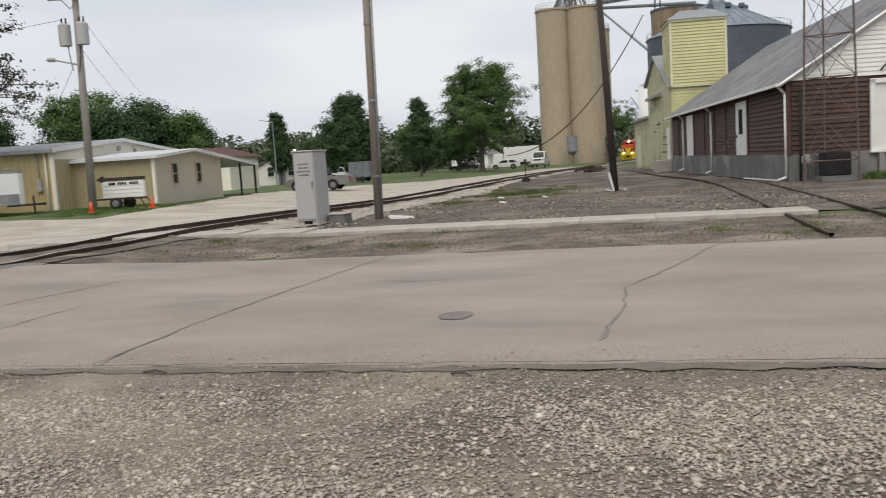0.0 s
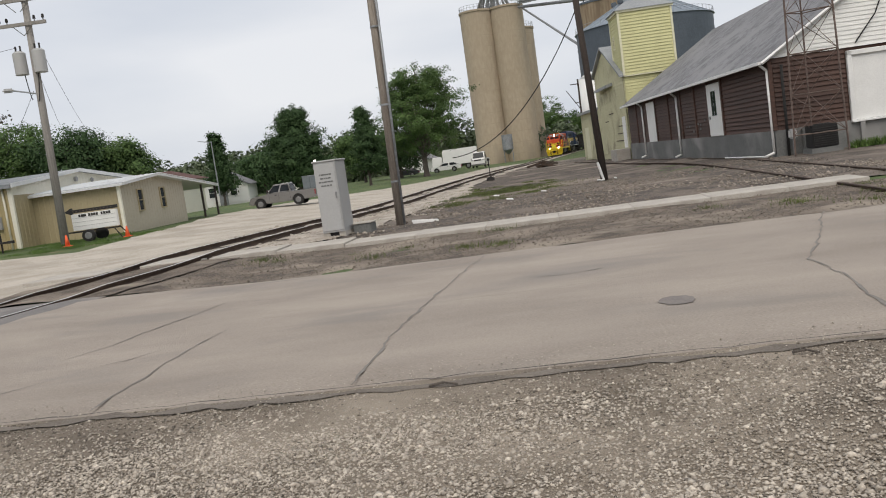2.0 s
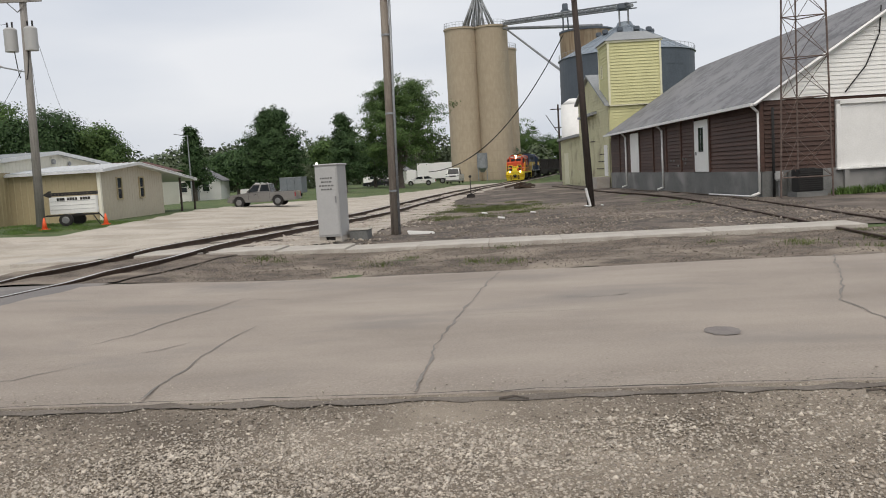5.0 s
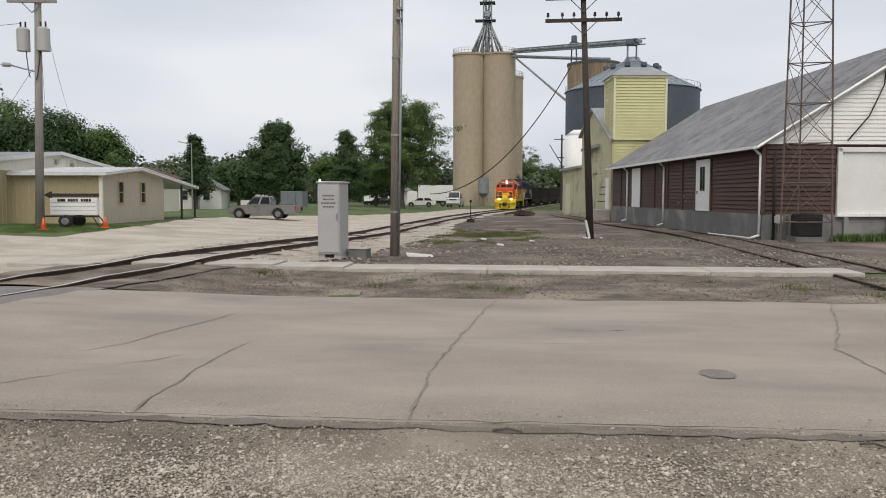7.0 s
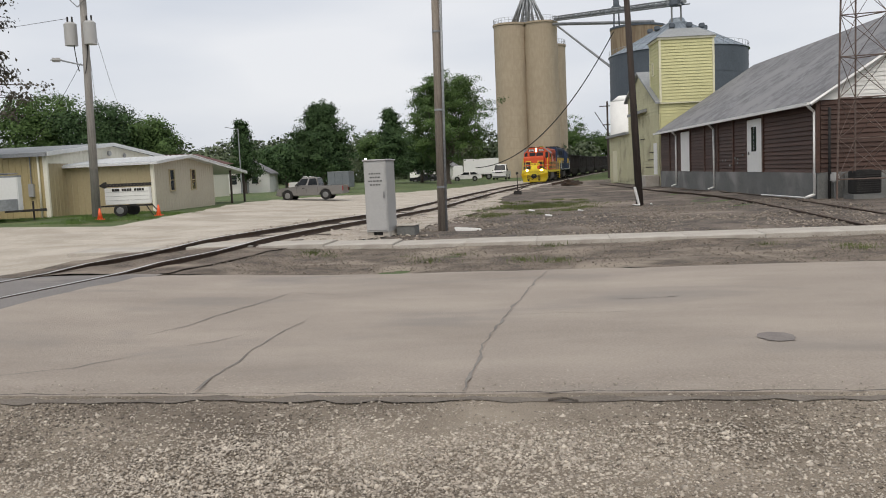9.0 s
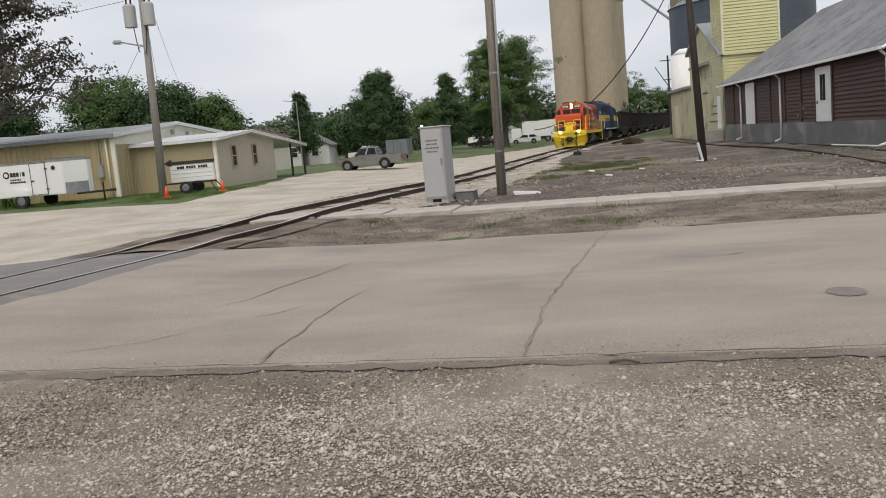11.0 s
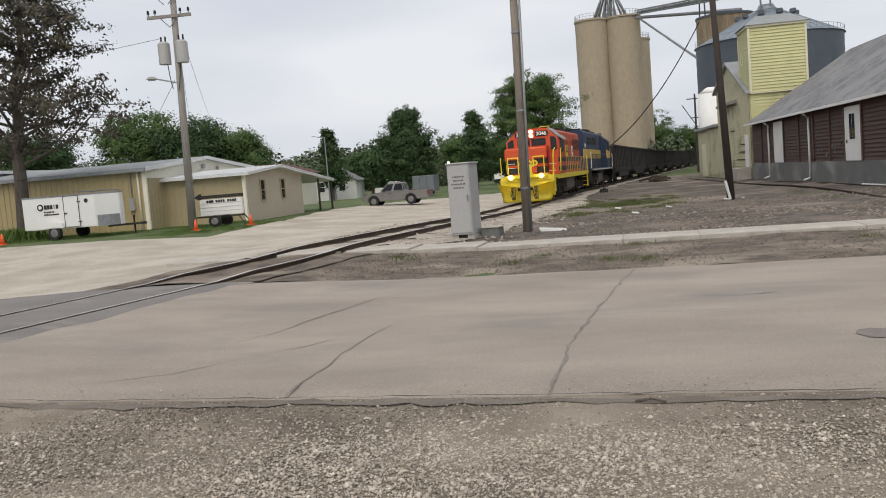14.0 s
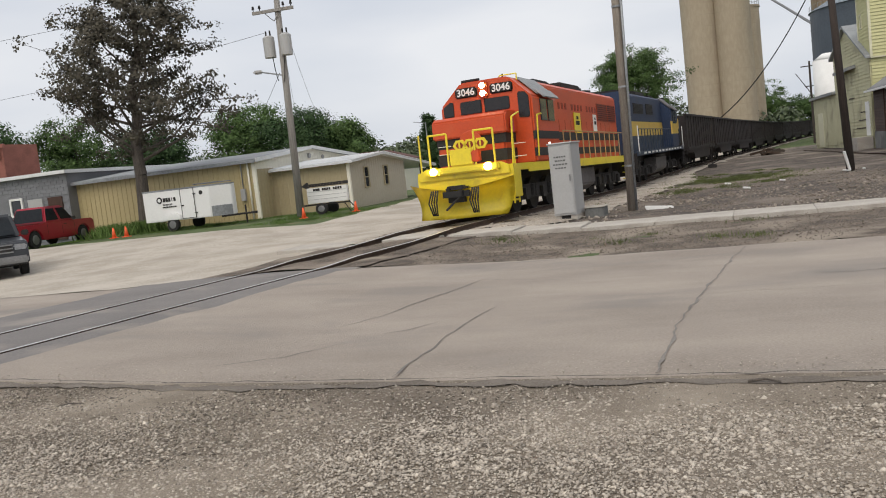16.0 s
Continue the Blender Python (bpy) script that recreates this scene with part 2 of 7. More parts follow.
M_LOCOYELLOW = material("locomotive yellow paint", (0.80, 0.65, 0.03), 0.45, (0.70, 0.56, 0.03), 1.2, 14, 0.55, 0.03, coat=0.2, stain=(0.46, 0.33, 0.05), stain_scale=1.6, stain_at=0.70)
M_LOCOBLACK = material("locomotive black paint", (0.014, 0.013, 0.013), 0.65, (0.026, 0.024, 0.022), 1.5, 18, 0.6, 0.05)
M_GRIME = material("dusty underframe", (0.028, 0.025, 0.023), 0.85, (0.013, 0.012, 0.012), 1.5, 18, 0.7, 0.3)
M_TANKGREY = material("dusty grey tank paint", (0.11, 0.10, 0.10), 0.6, (0.06, 0.056, 0.055), 1.2, 14, 0.6, 0.05)
M_RAILDULL = material("dusty faded handrail paint", (0.42, 0.30, 0.14), 0.7, (0.34, 0.22, 0.10), 2, 20, 0.5, 0.02)
# orange darkened to paint shade in grille and seams; also letters and emblem insets
M_DEEPORANGE = material("shaded orange grille and seams", (0.27, 0.042, 0.014), 0.7, (0.2, 0.03, 0.012), 2, 20, 0.5, 0.02)
M_BLUE = material("locomotive navy paint", (0.013, 0.032, 0.085), 0.55, (0.009, 0.022, 0.06), 0.8, 14, 0.6, 0.02, stain=(0.022, 0.03, 0.048), stain_scale=0.6, stain_at=0.63)
M_BLUEGREY = material("faded blue grey paint", (0.028, 0.046, 0.08), 0.6, (0.02, 0.032, 0.055), 0.8, 14, 0.6, 0.03)
M_GOLD = material("faded golden stripe", (0.62, 0.42, 0.07), 0.5, (0.52, 0.35, 0.07), 0.8, 14, 0.6, 0.02)
M_HOPPER = material("black hopper paint", (0.016, 0.012, 0.012), 0.8, (0.024, 0.017, 0.016), 0.5, 10, 0.7, 0.06, stain=(0.05, 0.036, 0.03), stain_scale=0.6, stain_at=0.65)
M_HOPPERGREY = material("pale grey hopper paint", (0.42, 0.42, 0.40), 0.7, (0.34, 0.34, 0.32), 0.5, 10, 0.6, 0.06)
M_SILVER = material("silver car paint", (0.26, 0.25, 0.24), 0.32, (0.22, 0.212, 0.2), 1, 12, 0.5, 0, metal=0.5, coat=0.5)
M_RED = material("red car paint", (0.34, 0.012, 0.03), 0.32, (0.29, 0.01, 0.025), 1, 12, 0.5, 0, coat=0.6)
M_DARKCAR = material("charcoal car paint", (0.018, 0.021, 0.026), 0.38, (0.014, 0.016, 0.02), 1, 12, 0.5, 0, coat=0.3)
M_WHITECAR = material("white car paint", (0.75, 0.75, 0.74), 0.35, (0.7, 0.7, 0.69), 1, 12, 0.5, 0, coat=0.4)
M_CONE = material("traffic cone orange", (0.85, 0.13, 0.03), 0.6, (0.7, 0.1, 0.03), 5, 30, 0.5, 0.02)
M_BARK = material("bark", (0.13, 0.11, 0.092), 0.95, (0.065, 0.055, 0.047), 4, 25, 0.7, 0.7, stretch=(3, 3, 0.5), depth=0.03)
M_LEAF = leafy("green leaves", (0.10, 0.16, 0.05), (0.05, 0.088, 0.03))
M_LEAFDARK = leafy("deep green leaves", (0.066, 0.112, 0.044), (0.036, 0.068, 0.028))
M_LEAFBRONZE = leafy("bronze green leaves", (0.125, 0.112, 0.085), (0.055, 0.053, 0.043))
# paler, greyer leaf colour that carries the haze of distance
M_LEAFFAR = leafy("far leaves with haze in the colour", (0.125, 0.15, 0.085), (0.07, 0.095, 0.058))
M_LAMP = glow("lit headlight", (1.0, 0.74, 0.36), 45)
M_LAMPSMALL = glow("lit lamp", (1.0, 0.95, 0.85), 2.5)


# ---- building blocks ----
def bx(bm, c, s, turn=None):
    """A box by centre and size."""
    m = Matrix.Translation(c) @ (turn or Matrix()) @ Matrix.Diagonal((*s, 1))
    bmesh.ops.create_cube(bm, size=1, matrix=m)
    return bm


def cyl(bm, a, b, r, r2=None, n=10, caps=True):
    """A round bar from a to b."""
    a, b = Vector(a), Vector(b)
    d = b - a
    m = Matrix.Translation((a + b) / 2) @ d.to_track_quat("Z", "Y").to_matrix().to_4x4()
    bmesh.ops.create_cone(bm, cap_ends=caps, segments=n, radius1=r, radius2=r if r2 is None else r2, depth=d.length, matrix=m)
    return bm


def prism(bm, pts, a, b, axis="x"):
    """An outline, extruded along an axis from a to b; the outline lies in the other two axes."""
    def at(u, v, w):
        return {"x": (w, u, v), "y": (u, w, v), "z": (u, v, w)}[axis]
    lo, hi = [bm.verts.new(at(u, v, a)) for u, v in pts], [bm.verts.new(at(u, v, b)) for u, v in pts]
    n = len(pts)
    bm.faces.new(lo), bm.faces.new(hi[::-1])
    for i in range(n):
        bm.faces.new((lo[i], hi[i], hi[(i + 1) % n], lo[(i + 1) % n]))
    bmesh.ops.recalc_face_normals(bm, faces=bm.faces)
    return bm


def bevelled(bm, w=0.02, seg=2):
    edges = [e for e in bm.edges if len(e.link_faces) == 2 and e.calc_face_angle(0) > 0.6]
    bmesh.ops.bevel(bm, geom=edges, offset=w, segments=seg, affect="EDGES", clamp_overlap=True)
    return bm


def mesh_of(name, bm, mat, smooth=False):
    me = bpy.data.meshes.new(name)
    bm.to_mesh(me), bm.free()
    me.materials.append(mat)
    if smooth:
        me.shade_smooth()
    return me


def part(name, bm, mat, parent, label="", smooth=False, m=None):
    """One mesh object under a thing or a part."""
    ob = new(name, mesh_of(name, bm, mat, smooth))
    ob.parent = parent
    if m is not None:
        ob.matrix_basis = m
    return tagged(ob, label)


def share(name, me, parent, m):
    ob = new(name, me)
    ob.parent, ob.matrix_basis = parent, m
    return ob


def thing(name, label, category, m=None, group="", kind=""):
    ob = new(name)
    ob.empty_display_size = 0.2
    if m is not None:
        ob.matrix_basis = m
    return tagged(ob, label, category, group, kind)


def structure(name, bm, mat, label="", category="", smooth=False, m=None):
    ob = new(name, mesh_of(name, bm, mat, smooth))
    if m is not None:
        ob.matrix_basis = m
    return tagged(ob, label, category, "", "structure")


def raw(name, verts, faces, mat, smooth=False):
    me = bpy.data.meshes.new(name)
    me.from_pydata(verts, [], faces)
    me.materials.append(mat)
    if smooth:
        me.shade_smooth()
    return me


def B():
    return bmesh.new()


def text_part(words, size, mat, parent, m, name="lettering"):
    cu = bpy.data.curves.new(name, "FONT")
    cu.body, cu.size, cu.extrude, cu.align_x, cu.align_y = words, size, 0.006, "CENTER", "CENTER"
    cu.offset = size * 0.02
    ob = new(name, cu)
    dg = bpy.context.evaluated_depsgraph_get()
    me = bpy.data.meshes.new_from_object(ob.evaluated_get(dg))
    bpy.data.objects.remove(ob)
    me.materials.clear(), me.materials.append(mat)
    return share(name, me, parent, m)


def smooth_step(a, b, v):
    u = min(1, max(0, (v - a) / (b - a)))
    return u * u * (3 - 2 * u)


# ---- lie of the land ----
def land(x, y):
    z = 0.30 * smooth_step(-11, -20, x) * smooth_step(16, 27, y) * (0.35 + 0.65 * smooth_step(-35, -28, x))
    z -= 0.14 * smooth_step(24, 38, y) * smooth_step(-14, -9, x) * smooth_step(9, 4, x)
    z -= 0.22 * smooth_step(55, 120, y)
    z += 0.10 * max(0, 1 - ((x - track_x(y)) / 4.5) ** 2) ** 1.5 * smooth_step(30, 17, y)
    return z


TRACK = [(-60, -18.5), (-20, -12.6), (0, -9.75), (8, -8.68), (17.2, -7.55), (27, -6.75), (36.5, -6.2), (55, -5.3), (81, -3.7), (105, -1.6), (135, 1.0), (165, 4.6), (200, 10.0), (260, 21.5), (420, 54)]


def track_x(y):
    k = max(1, min(len(TRACK) - 3, next((i for i, p in enumerate(TRACK) if p[0] > y), len(TRACK) - 1) - 1))
    p0, p1, p2, p3 = TRACK[k - 1:k + 3]
    h = p2[0] - p1[0]
    m1, m2 = (p2[1] - p0[1]) / (p2[0] - p0[0]) * h, (p3[1] - p1[1]) / (p3[0] - p1[0]) * h
    u = (y - p1[0]) / h
    return p1[1] * (2 * u ** 3 - 3 * u * u + 1) + m1 * (u ** 3 - 2 * u * u + u) + p2[1] * (3 * u * u - 2 * u ** 3) + m2 * (u ** 3 - u * u)


def rail_z(y):
    return land(track_x(y), y) + 0.042 + 0.05 * smooth_step(12.8, 13.8, y) + 0.07 * smooth_step(16.0, 18.5, y)


def sheet(name, x0, x1, y0, y1, nx, ny, mat, lift=0.0, edge=0.0, skip=None, bumps=0.0, label="", category="", parent=None, thick=0.0):
    """A piece of ground that follows the land; x0 and x1 may depend on y. edge: how ragged its rim is."""
    vs, fs = [], []
    for j in range(ny + 1):
        for i in range(nx + 1):
            y = y0 + (y1 - y0) * j / ny
            a, b = (x0(y) if callable(x0) else x0), (x1(y) if callable(x1) else x1)
            x = a + (b - a) * i / nx
            if edge and (j in (0, ny) or i in (0, nx)):
                r = noise.noise((x * 0.7, y * 0.7, 3.1)) + 0.6 * noise.noise((x * 2.9, y * 2.9, 7.7))
                if j in (0, ny):
                    y += edge * r
                if i in (0, nx):
                    x += edge * r * 1.3
            z = land(x, y) + lift + (bumps * noise.noise((x * 1.3, y * 1.3, 0.5)) if bumps else 0)
            if thick and (j in (0, ny) or i in (0, nx)):
                z -= thick
            vs.append((x, y, z))
    for j in range(ny):
        for i in range(nx):
            k = j * (nx + 1) + i
            fs.append((k, k + 1, k + nx + 2, k + nx + 1))
    ob = new(name, raw(name, vs, fs, mat, True))
    if parent:
        ob.parent = parent
        return ob
    return tagged(ob, label, category, "", "structure")


# ---- ground ----
def lot_edge(y):
    """The west edge of the gravel lot: open to the road, then along the lawn."""
    if y < 26.9:
        return -60
    bends = [(26.9, -15.7), (46, -18.3), (52, -17.4), (66, -12.6), (91, -9.9), (125, -8.2)]
    k = next((i for i in range(1, len(bends)) if bends[i][0] >= y), len(bends) - 1)
    (ya, xa), (yb, xb) = bends[k - 1], bends[k]
    return xa + (xb - xa) * (y - ya) / (yb - ya) + 0.5 * noise.noise((y * 0.6, 3, 4))


def grounds():
    axis_x = [-2500, -900, -350, -150] + list(np.arange(-80, 81, 4.0)) + [150, 350, 900, 2500]
    axis_y = [-600, -150, -60, -30] + list(np.arange(-16, 241, 4.0)) + [400, 900, 1800, 3000]
    vs = [(x, y, land(x, y) - 0.04) for y in axis_y for x in axis_x]
    n = len(axis_x)
    fs = [(j * n + i, j * n + i + 1, (j + 1) * n + i + 1, (j + 1) * n + i) for j in range(len(axis_y) - 1) for i in range(n - 1)]
    tagged(new("ground", raw("ground", vs, fs, M_TURF, True)), "mown green and straw coloured turf reaching the tree line", "ground", "", "structure")
    sheet("gravel_shoulder", -45, 45, -14, 5.75, 90, 24, M_GRAVEL, 0.012, 0.0, None, 0.02, "loose grey limestone gravel shoulder beside the road", "gravel")
    road = sheet("road", -70, 70, 5.72, 13.0, 140, 14, M_ROAD, 0.02, 0.05, None, 0.0, "weathered pale grey asphalt road with tarred cracks", "road", None, 0.03)
    sheet("dirt_verge", lambda y: track_x(y) + 1.0, 40, 12.9, 17.3, 100, 10, M_DIRT, -0.005, 0.0, None, 0.05, "packed brown dirt verge with gravel and weeds", "dirt")
    sheet("yard", lambda y: track_x(y) + 1.5, 40, 18.3, 100, 40, 60, M_YARD, 0.0, 0.0, None, 0.06, "dark dirt yard beside the railway track", "yard")
    sheet("gravel_lot", lot_edge, lambda y: track_x(y) - 1.6, 16.8, 120, 34, 120, M_LOT, 0.025, 0.0, None, 0.03, "pale crushed limestone parking lot and lane", "gravel lot", None, 0.08)
    sheet("gravel_apron", -60, lambda y: track_x(y) - 1.5, 12.9, 17.6, 60, 8, M_LOT, 0.004, 0.0, None, 0.02, "pale limestone apron between road and lot", "gravel lot")
    # the ballast under and beside the rails
    sheet("ballast", lambda y: track_x(y) - 1.75, lambda y: track_x(y) + 1.95 + 1.2 * smooth_step(17, 21, y) * smooth_step(50, 38, y) + 0.5 * noise.noise((0, y * 0.3, 2)), 17.6, 260, 12, 240, M_BALLAST, 0.03, 0.0, None, 0.06, "pale rocky ballast along the rails", "ballast")
    sheet("dark_verge", lambda y: track_x(y) - 2.0, lambda y: track_x(y) + 1.6, 12.9, 17.2, 8, 10, M_DIRT, 0.02, 0.1, None, 0.04, "dark oily dirt between the rails", "dirt")
    return road


ROAD = grounds()


def ribbon(name, pts, width, mat, parent, lift=0.026):
    """A thin line of filler lying on the road, of uneven width."""
    vs, fs, fine = [], [], []
    for (xa, ya), (xb, yb) in zip(pts, pts[1:]):
        k = max(2, int(math.hypot(xb - xa, yb - ya) / 0.12))
        fine += [(xa + (xb - xa) * i / k, ya + (yb - ya) * i / k) for i in range(k)]
    fine.append(pts[-1])
    for i, (x, y) in enumerate(fine):
        w = width * 0.62 * (0.25 + 1.6 * abs(noise.noise((x * 3, y * 3, 1))))
        if i in (0, len(fine) - 1):
            w *= 0.2
        j = 0.05 * noise.noise((x * 4, y * 4, 9))
        dx, dy = (fine[min(i + 1, len(fine) - 1)][0] - fine[max(i - 1, 0)][0], fine[min(i + 1, len(fine) - 1)][1] - fine[max(i - 1, 0)][1])
        d = math.hypot(dx, dy) or 1
        nx, ny = -dy / d, dx / d
        for s in (-1, 1):
            px, py = x + nx * (s * w / 2 + j), y + ny * (s * w / 2 + j)
            vs.append((px, py, land(px, py) + lift))
    fs = [(2 * i, 2 * i + 1, 2 * i + 3, 2 * i + 2) for i in range(len(fine) - 1)]
    ob = new(name, raw(name, vs, fs, mat))
    ob.parent = parent
    return ob


def road_details():
    ribbon("crack", [(-0.77, 5.78), (-0.74, 6.7), (-0.76, 7.35), (-0.71, 8.15), (-0.6, 9.5), (-0.45, 11.2), (-0.30, 12.6)], 0.055, M_TAR, ROAD)
    ribbon("crack", [(-2.8, 5.82), (-2.84, 6.27), (-2.82, 6.81), (-2.9, 7.45), (-2.91, 7.94), (-2.85, 8.75)], 0.05, M_TAR, ROAD)
    ribbon("crack", [(-4.38, 7.95), (-4.14, 8.52), (-4.01, 9.4), (-3.84, 10.17), (-3.71, 10.95)], 0.05, M_TAR, ROAD)
    ribbon("crack", [(-3.72, 7.45), (-3.46, 7.66), (-3.24, 8.03)], 0.05, M_TAR, ROAD)
    ribbon("crack", [(-4.9, 6.3), (-4.28, 6.63), (-4.07, 6.92), (-3.88, 7.15)], 0.04, M_TAR, ROAD)
    ribbon("crack", [(4.67, 12.87), (3.95, 10.6), (3.29, 8.87), (3.3, 8.28), (3.28, 7.66), (3.1, 6.4)], 0.05, M_TAR, ROAD)
    ribbon("crack", [(-3.7, 10.95), (-3.28, 10.72), (-2.18, 10.33), (-0.94, 10.45)], 0.022, M_TAR, ROAD)
    ribbon("crack", [(-0.7, 8.9), (0.59, 8.94), (1.5, 9.06), (2.55, 9.03)], 0.02, M_TAR, ROAD)
    ribbon("crack", [(0.42, 9.87), (0.84, 9.79), (1.31, 9.91)], 0.07, M_TAR, ROAD)
    ribbon("crack", [(1.45, 7.85), (1.6, 7.82)], 0.04, M_TAR, ROAD)
    ribbon("crack", [(6.8, 5.8), (6.9, 8.2), (7.4, 10.5), (7.5, 12.8)], 0.05, M_TAR, ROAD)
    ribbon("crack", [(-13.5, 5.8), (-13.2, 8.5), (-13.6, 12.8)], 0.05, M_TAR, ROAD)
    # a dark stained patch like a cover
    bm = B()
    ring = []
    for i in range(22):
        a = i / 22 * math.tau
        r = 1 + 0.35 * noise.noise((math.cos(a) * 2.2, math.sin(a) * 2.2, 4))
        ring.append(bm.verts.new((1.79 + 0.155 * r * math.cos(a), 7.52 + 0.2 * r * math.sin(a), 0.027)))
    bm.faces.new(ring)
    ob = part("oil_stain", bm, M_OIL, ROAD)
    # darker asphalt along the rails
    sheet("asphalt_patch", lambda y: track_x(y) - 3.4 + 0.25 * noise.noise((y, 0, 0)), lambda y: track_x(y) + 1.5 + 0.25 * noise.noise((y, 5, 0)), 5.8, 12.95, 10, 14, M_PATCH, 0.032, 0.08, parent=ROAD, thick=0.02)
    # the broken, dark seam at the road's near edge
    ribbon("edge_seam", [(-24 + 48 * i / 120, 5.765 + 0.012 * noise.noise((i * 0.37, 1, 1))) for i in range(121)], 0.04, M_SEAM, ROAD, 0.0245)
    ribbon("edge_dirt", [(-30 + 60 * i / 90, 5.60 + 0.06 * noise.noise((i * 0.5, 3, 1))) for i in range(91)], 0.34, M_EDGEDIRT, ROAD, 0.022)


road_details()


def sidewalk():
    walk_top = thing("sidewalk", "worn concrete sidewalk of separate slabs beside the road", "sidewalk", kind="structure")
    rng = random.Random(4)
    me = None
    x = -6.6
    while x < 5.9:
        w = 1.5
        bm = bevelled(bx(B(), (0, 0, 0), (w - 0.006, 1.18, 0.14)), 0.008, 1)
        if me is None:
            me = mesh_of("slab", bm, M_CONCRETE)
        else:
            bm.free()
        m = pose(x + w / 2, 17.78 + rng.uniform(-0.008, 0.008), land(x + w / 2, 17.8) + 0.005 + rng.uniform(-0.003, 0.003), rng.uniform(-0.3, 0.3), rng.uniform(-0.12, 0.12), rng.uniform(-0.2, 0.2))
        share("slab", me, walk_top, m)
        x += w
    for a, b in ((-8.2, -6.75), (-11, -9.2), (8.6, 10.1), (10.1, 11.6)):
        bm = bevelled(bx(B(), (0, 0, 0), (b - a - 0.012, 1.18, 0.14)), 0.012, 1)
        part("slab", bm, M_CONCRETE, walk_top, m=pose((a + b) / 2, 17.78, land((a + b) / 2, 17.8) + 0.0, 0, 0.3, 0))


sidewalk()


def rail_strip(bm_side, bm_top, off, y0, y1, z_of, x_of, step=1.0):
    """One rail with foot, web and head along a line."""
    prof = [(-0.07, -0.16), (0.07, -0.16), (0.07, -0.145), (0.012, -0.12), (0.012, -0.045), (0.037, -0.035), (0.037, 0.0), (-0.037, 0.0), (-0.037, -0.035), (-0.012, -0.045), (-0.012, -0.12), (-0.07, -0.145)]
    rows, y = [], y0
    while y <= y1 + 1e-6:
        t = (x_of(y + 0.1) - x_of(y - 0.1)) / 0.2
        n = Vector((1, -t, 0)).normalized()
        c = Vector((x_of(y), y, z_of(y)))
        rows.append([(c + n * (off + u)) + Vector((0, 0, w)) for u, w in prof])
        y += step
    for bm, idx in ((bm_side, [0, 1, 2, 3, 4, 5, 6]), (bm_side, [7, 8, 9, 10, 11, 0]), (bm_top, [6, 7])):
        grid = [[bm.verts.new(r[i]) for i in idx] for r in rows]
        for a, b in zip(grid, grid[1:]):
            for i in range(len(idx) - 1):
                bm.faces.new((a[i], a[i + 1], b[i + 1], b[i]))


def main_track():
    track = thing("railway_track", "rusty railway track with worn rails on dark ties", "railway track", kind="structure")
    for s in (-1, 1):
        side, top = B(), B()
        rail_strip(side, top, s * 0.753, -58, 300, rail_z, track_x, 1.0)
        rail = part("rail", side, M_RAIL, track, "rusty brown steel rail", True)
        part("rail_head", top, M_RAILTOP, rail, "shiny worn rail head", True)
    me = mesh_of("tie", bevelled(bx(B(), (0, 0, 0), (2.6, 0.23, 0.16)), 0.015, 1), M_TIE)
    rng = random.Random(7)
    y = 18.6
    while y < 92:
        t = math.degrees(math.atan((track_x(y + 0.1) - track_x(y - 0.1)) / 0.2))
        share("tie", me, track, pose(track_x(y) + rng.uniform(-0.05, 0.05), y, rail_z(y) - 0.215 + rng.uniform(-0.02, 0.015), 0, 0, -t + rng.uniform(-1.5, 1.5)))
        y += 0.54


def spur_x(y):
    return 7.35 - 0.1 * (y - 31) * smooth_step(28, 50, y) * 1.0 + 0.02 * (y - 31)


def spur_track():
    spur = thing("spur_track", "half-buried rusty spur track along the warehouse", "railway track", kind="structure")
    for s in (-1, 1):
        side, top = B(), B()
        rail_strip(side, top, s * 0.753, 13.2, 75, lambda y: land(spur_x(y), y) + 0.05, spur_x, 1.5)
        rail = part("rail", side, M_RAIL, spur, "half-buried rusty rail", True)
        part("rail_head", top, M_RAIL, rail, smooth=True)


main_track()
spur_track()


# ---- buildings ----
def lap(bm, width, z0, z1, row, out=0.03, span=None):
    """Lapped boards, one folded sheet, on a wall in the xz plane that faces -y. span(z) gives the ends of a row."""
    z, last = z0, None
    while z < z1 - 0.01:
        zt = min(z1, z + row)
        a, b = span(z) if span else (0, width)
        c, d = span(zt) if span else (0, width)
        lo = [bm.verts.new((a, -out, z)), bm.verts.new((b, -out, z))]
        hi = [bm.verts.new((c, -0.004, zt)), bm.verts.new((max(c + 0.001, d), -0.004, zt))]
        if last:
            bm.faces.new((last[0], last[1], lo[1], lo[0]))
        bm.faces.new((lo[0], lo[1], hi[1], hi[0]))
        last, z = hi, zt
    return bm


def ribbed(bm, width, z0, z1, pitch=0.3, rib=0.035, top=None):
    """Ribbed metal sheet in the xz plane facing -y."""
    x = 0.0
    while x < width:
        w = min(pitch, width - x)
        zt = top(x) if top else z1
        zu = top(min(width, x + w)) if top else z1
        for a, b, ya, yb in ((0, w * 0.72, 0, 0), (w * 0.72, w * 0.79, 0, -rib), (w * 0.79, w * 0.93, -rib, -rib), (w * 0.93, w, -rib, 0)):
            ta, tb = zt + (zu - zt) * a / w, zt + (zu - zt) * b / w
            v = [bm.verts.new(p) for p in ((x + a, ya, z0), (x + b, yb, z0), (x + b, yb, tb), (x + a, ya, ta))]
            bm.faces.new(v)
        x += w
    bmesh.ops.remove_doubles(bm, verts=bm.verts[:], dist=0.001)
    return bm


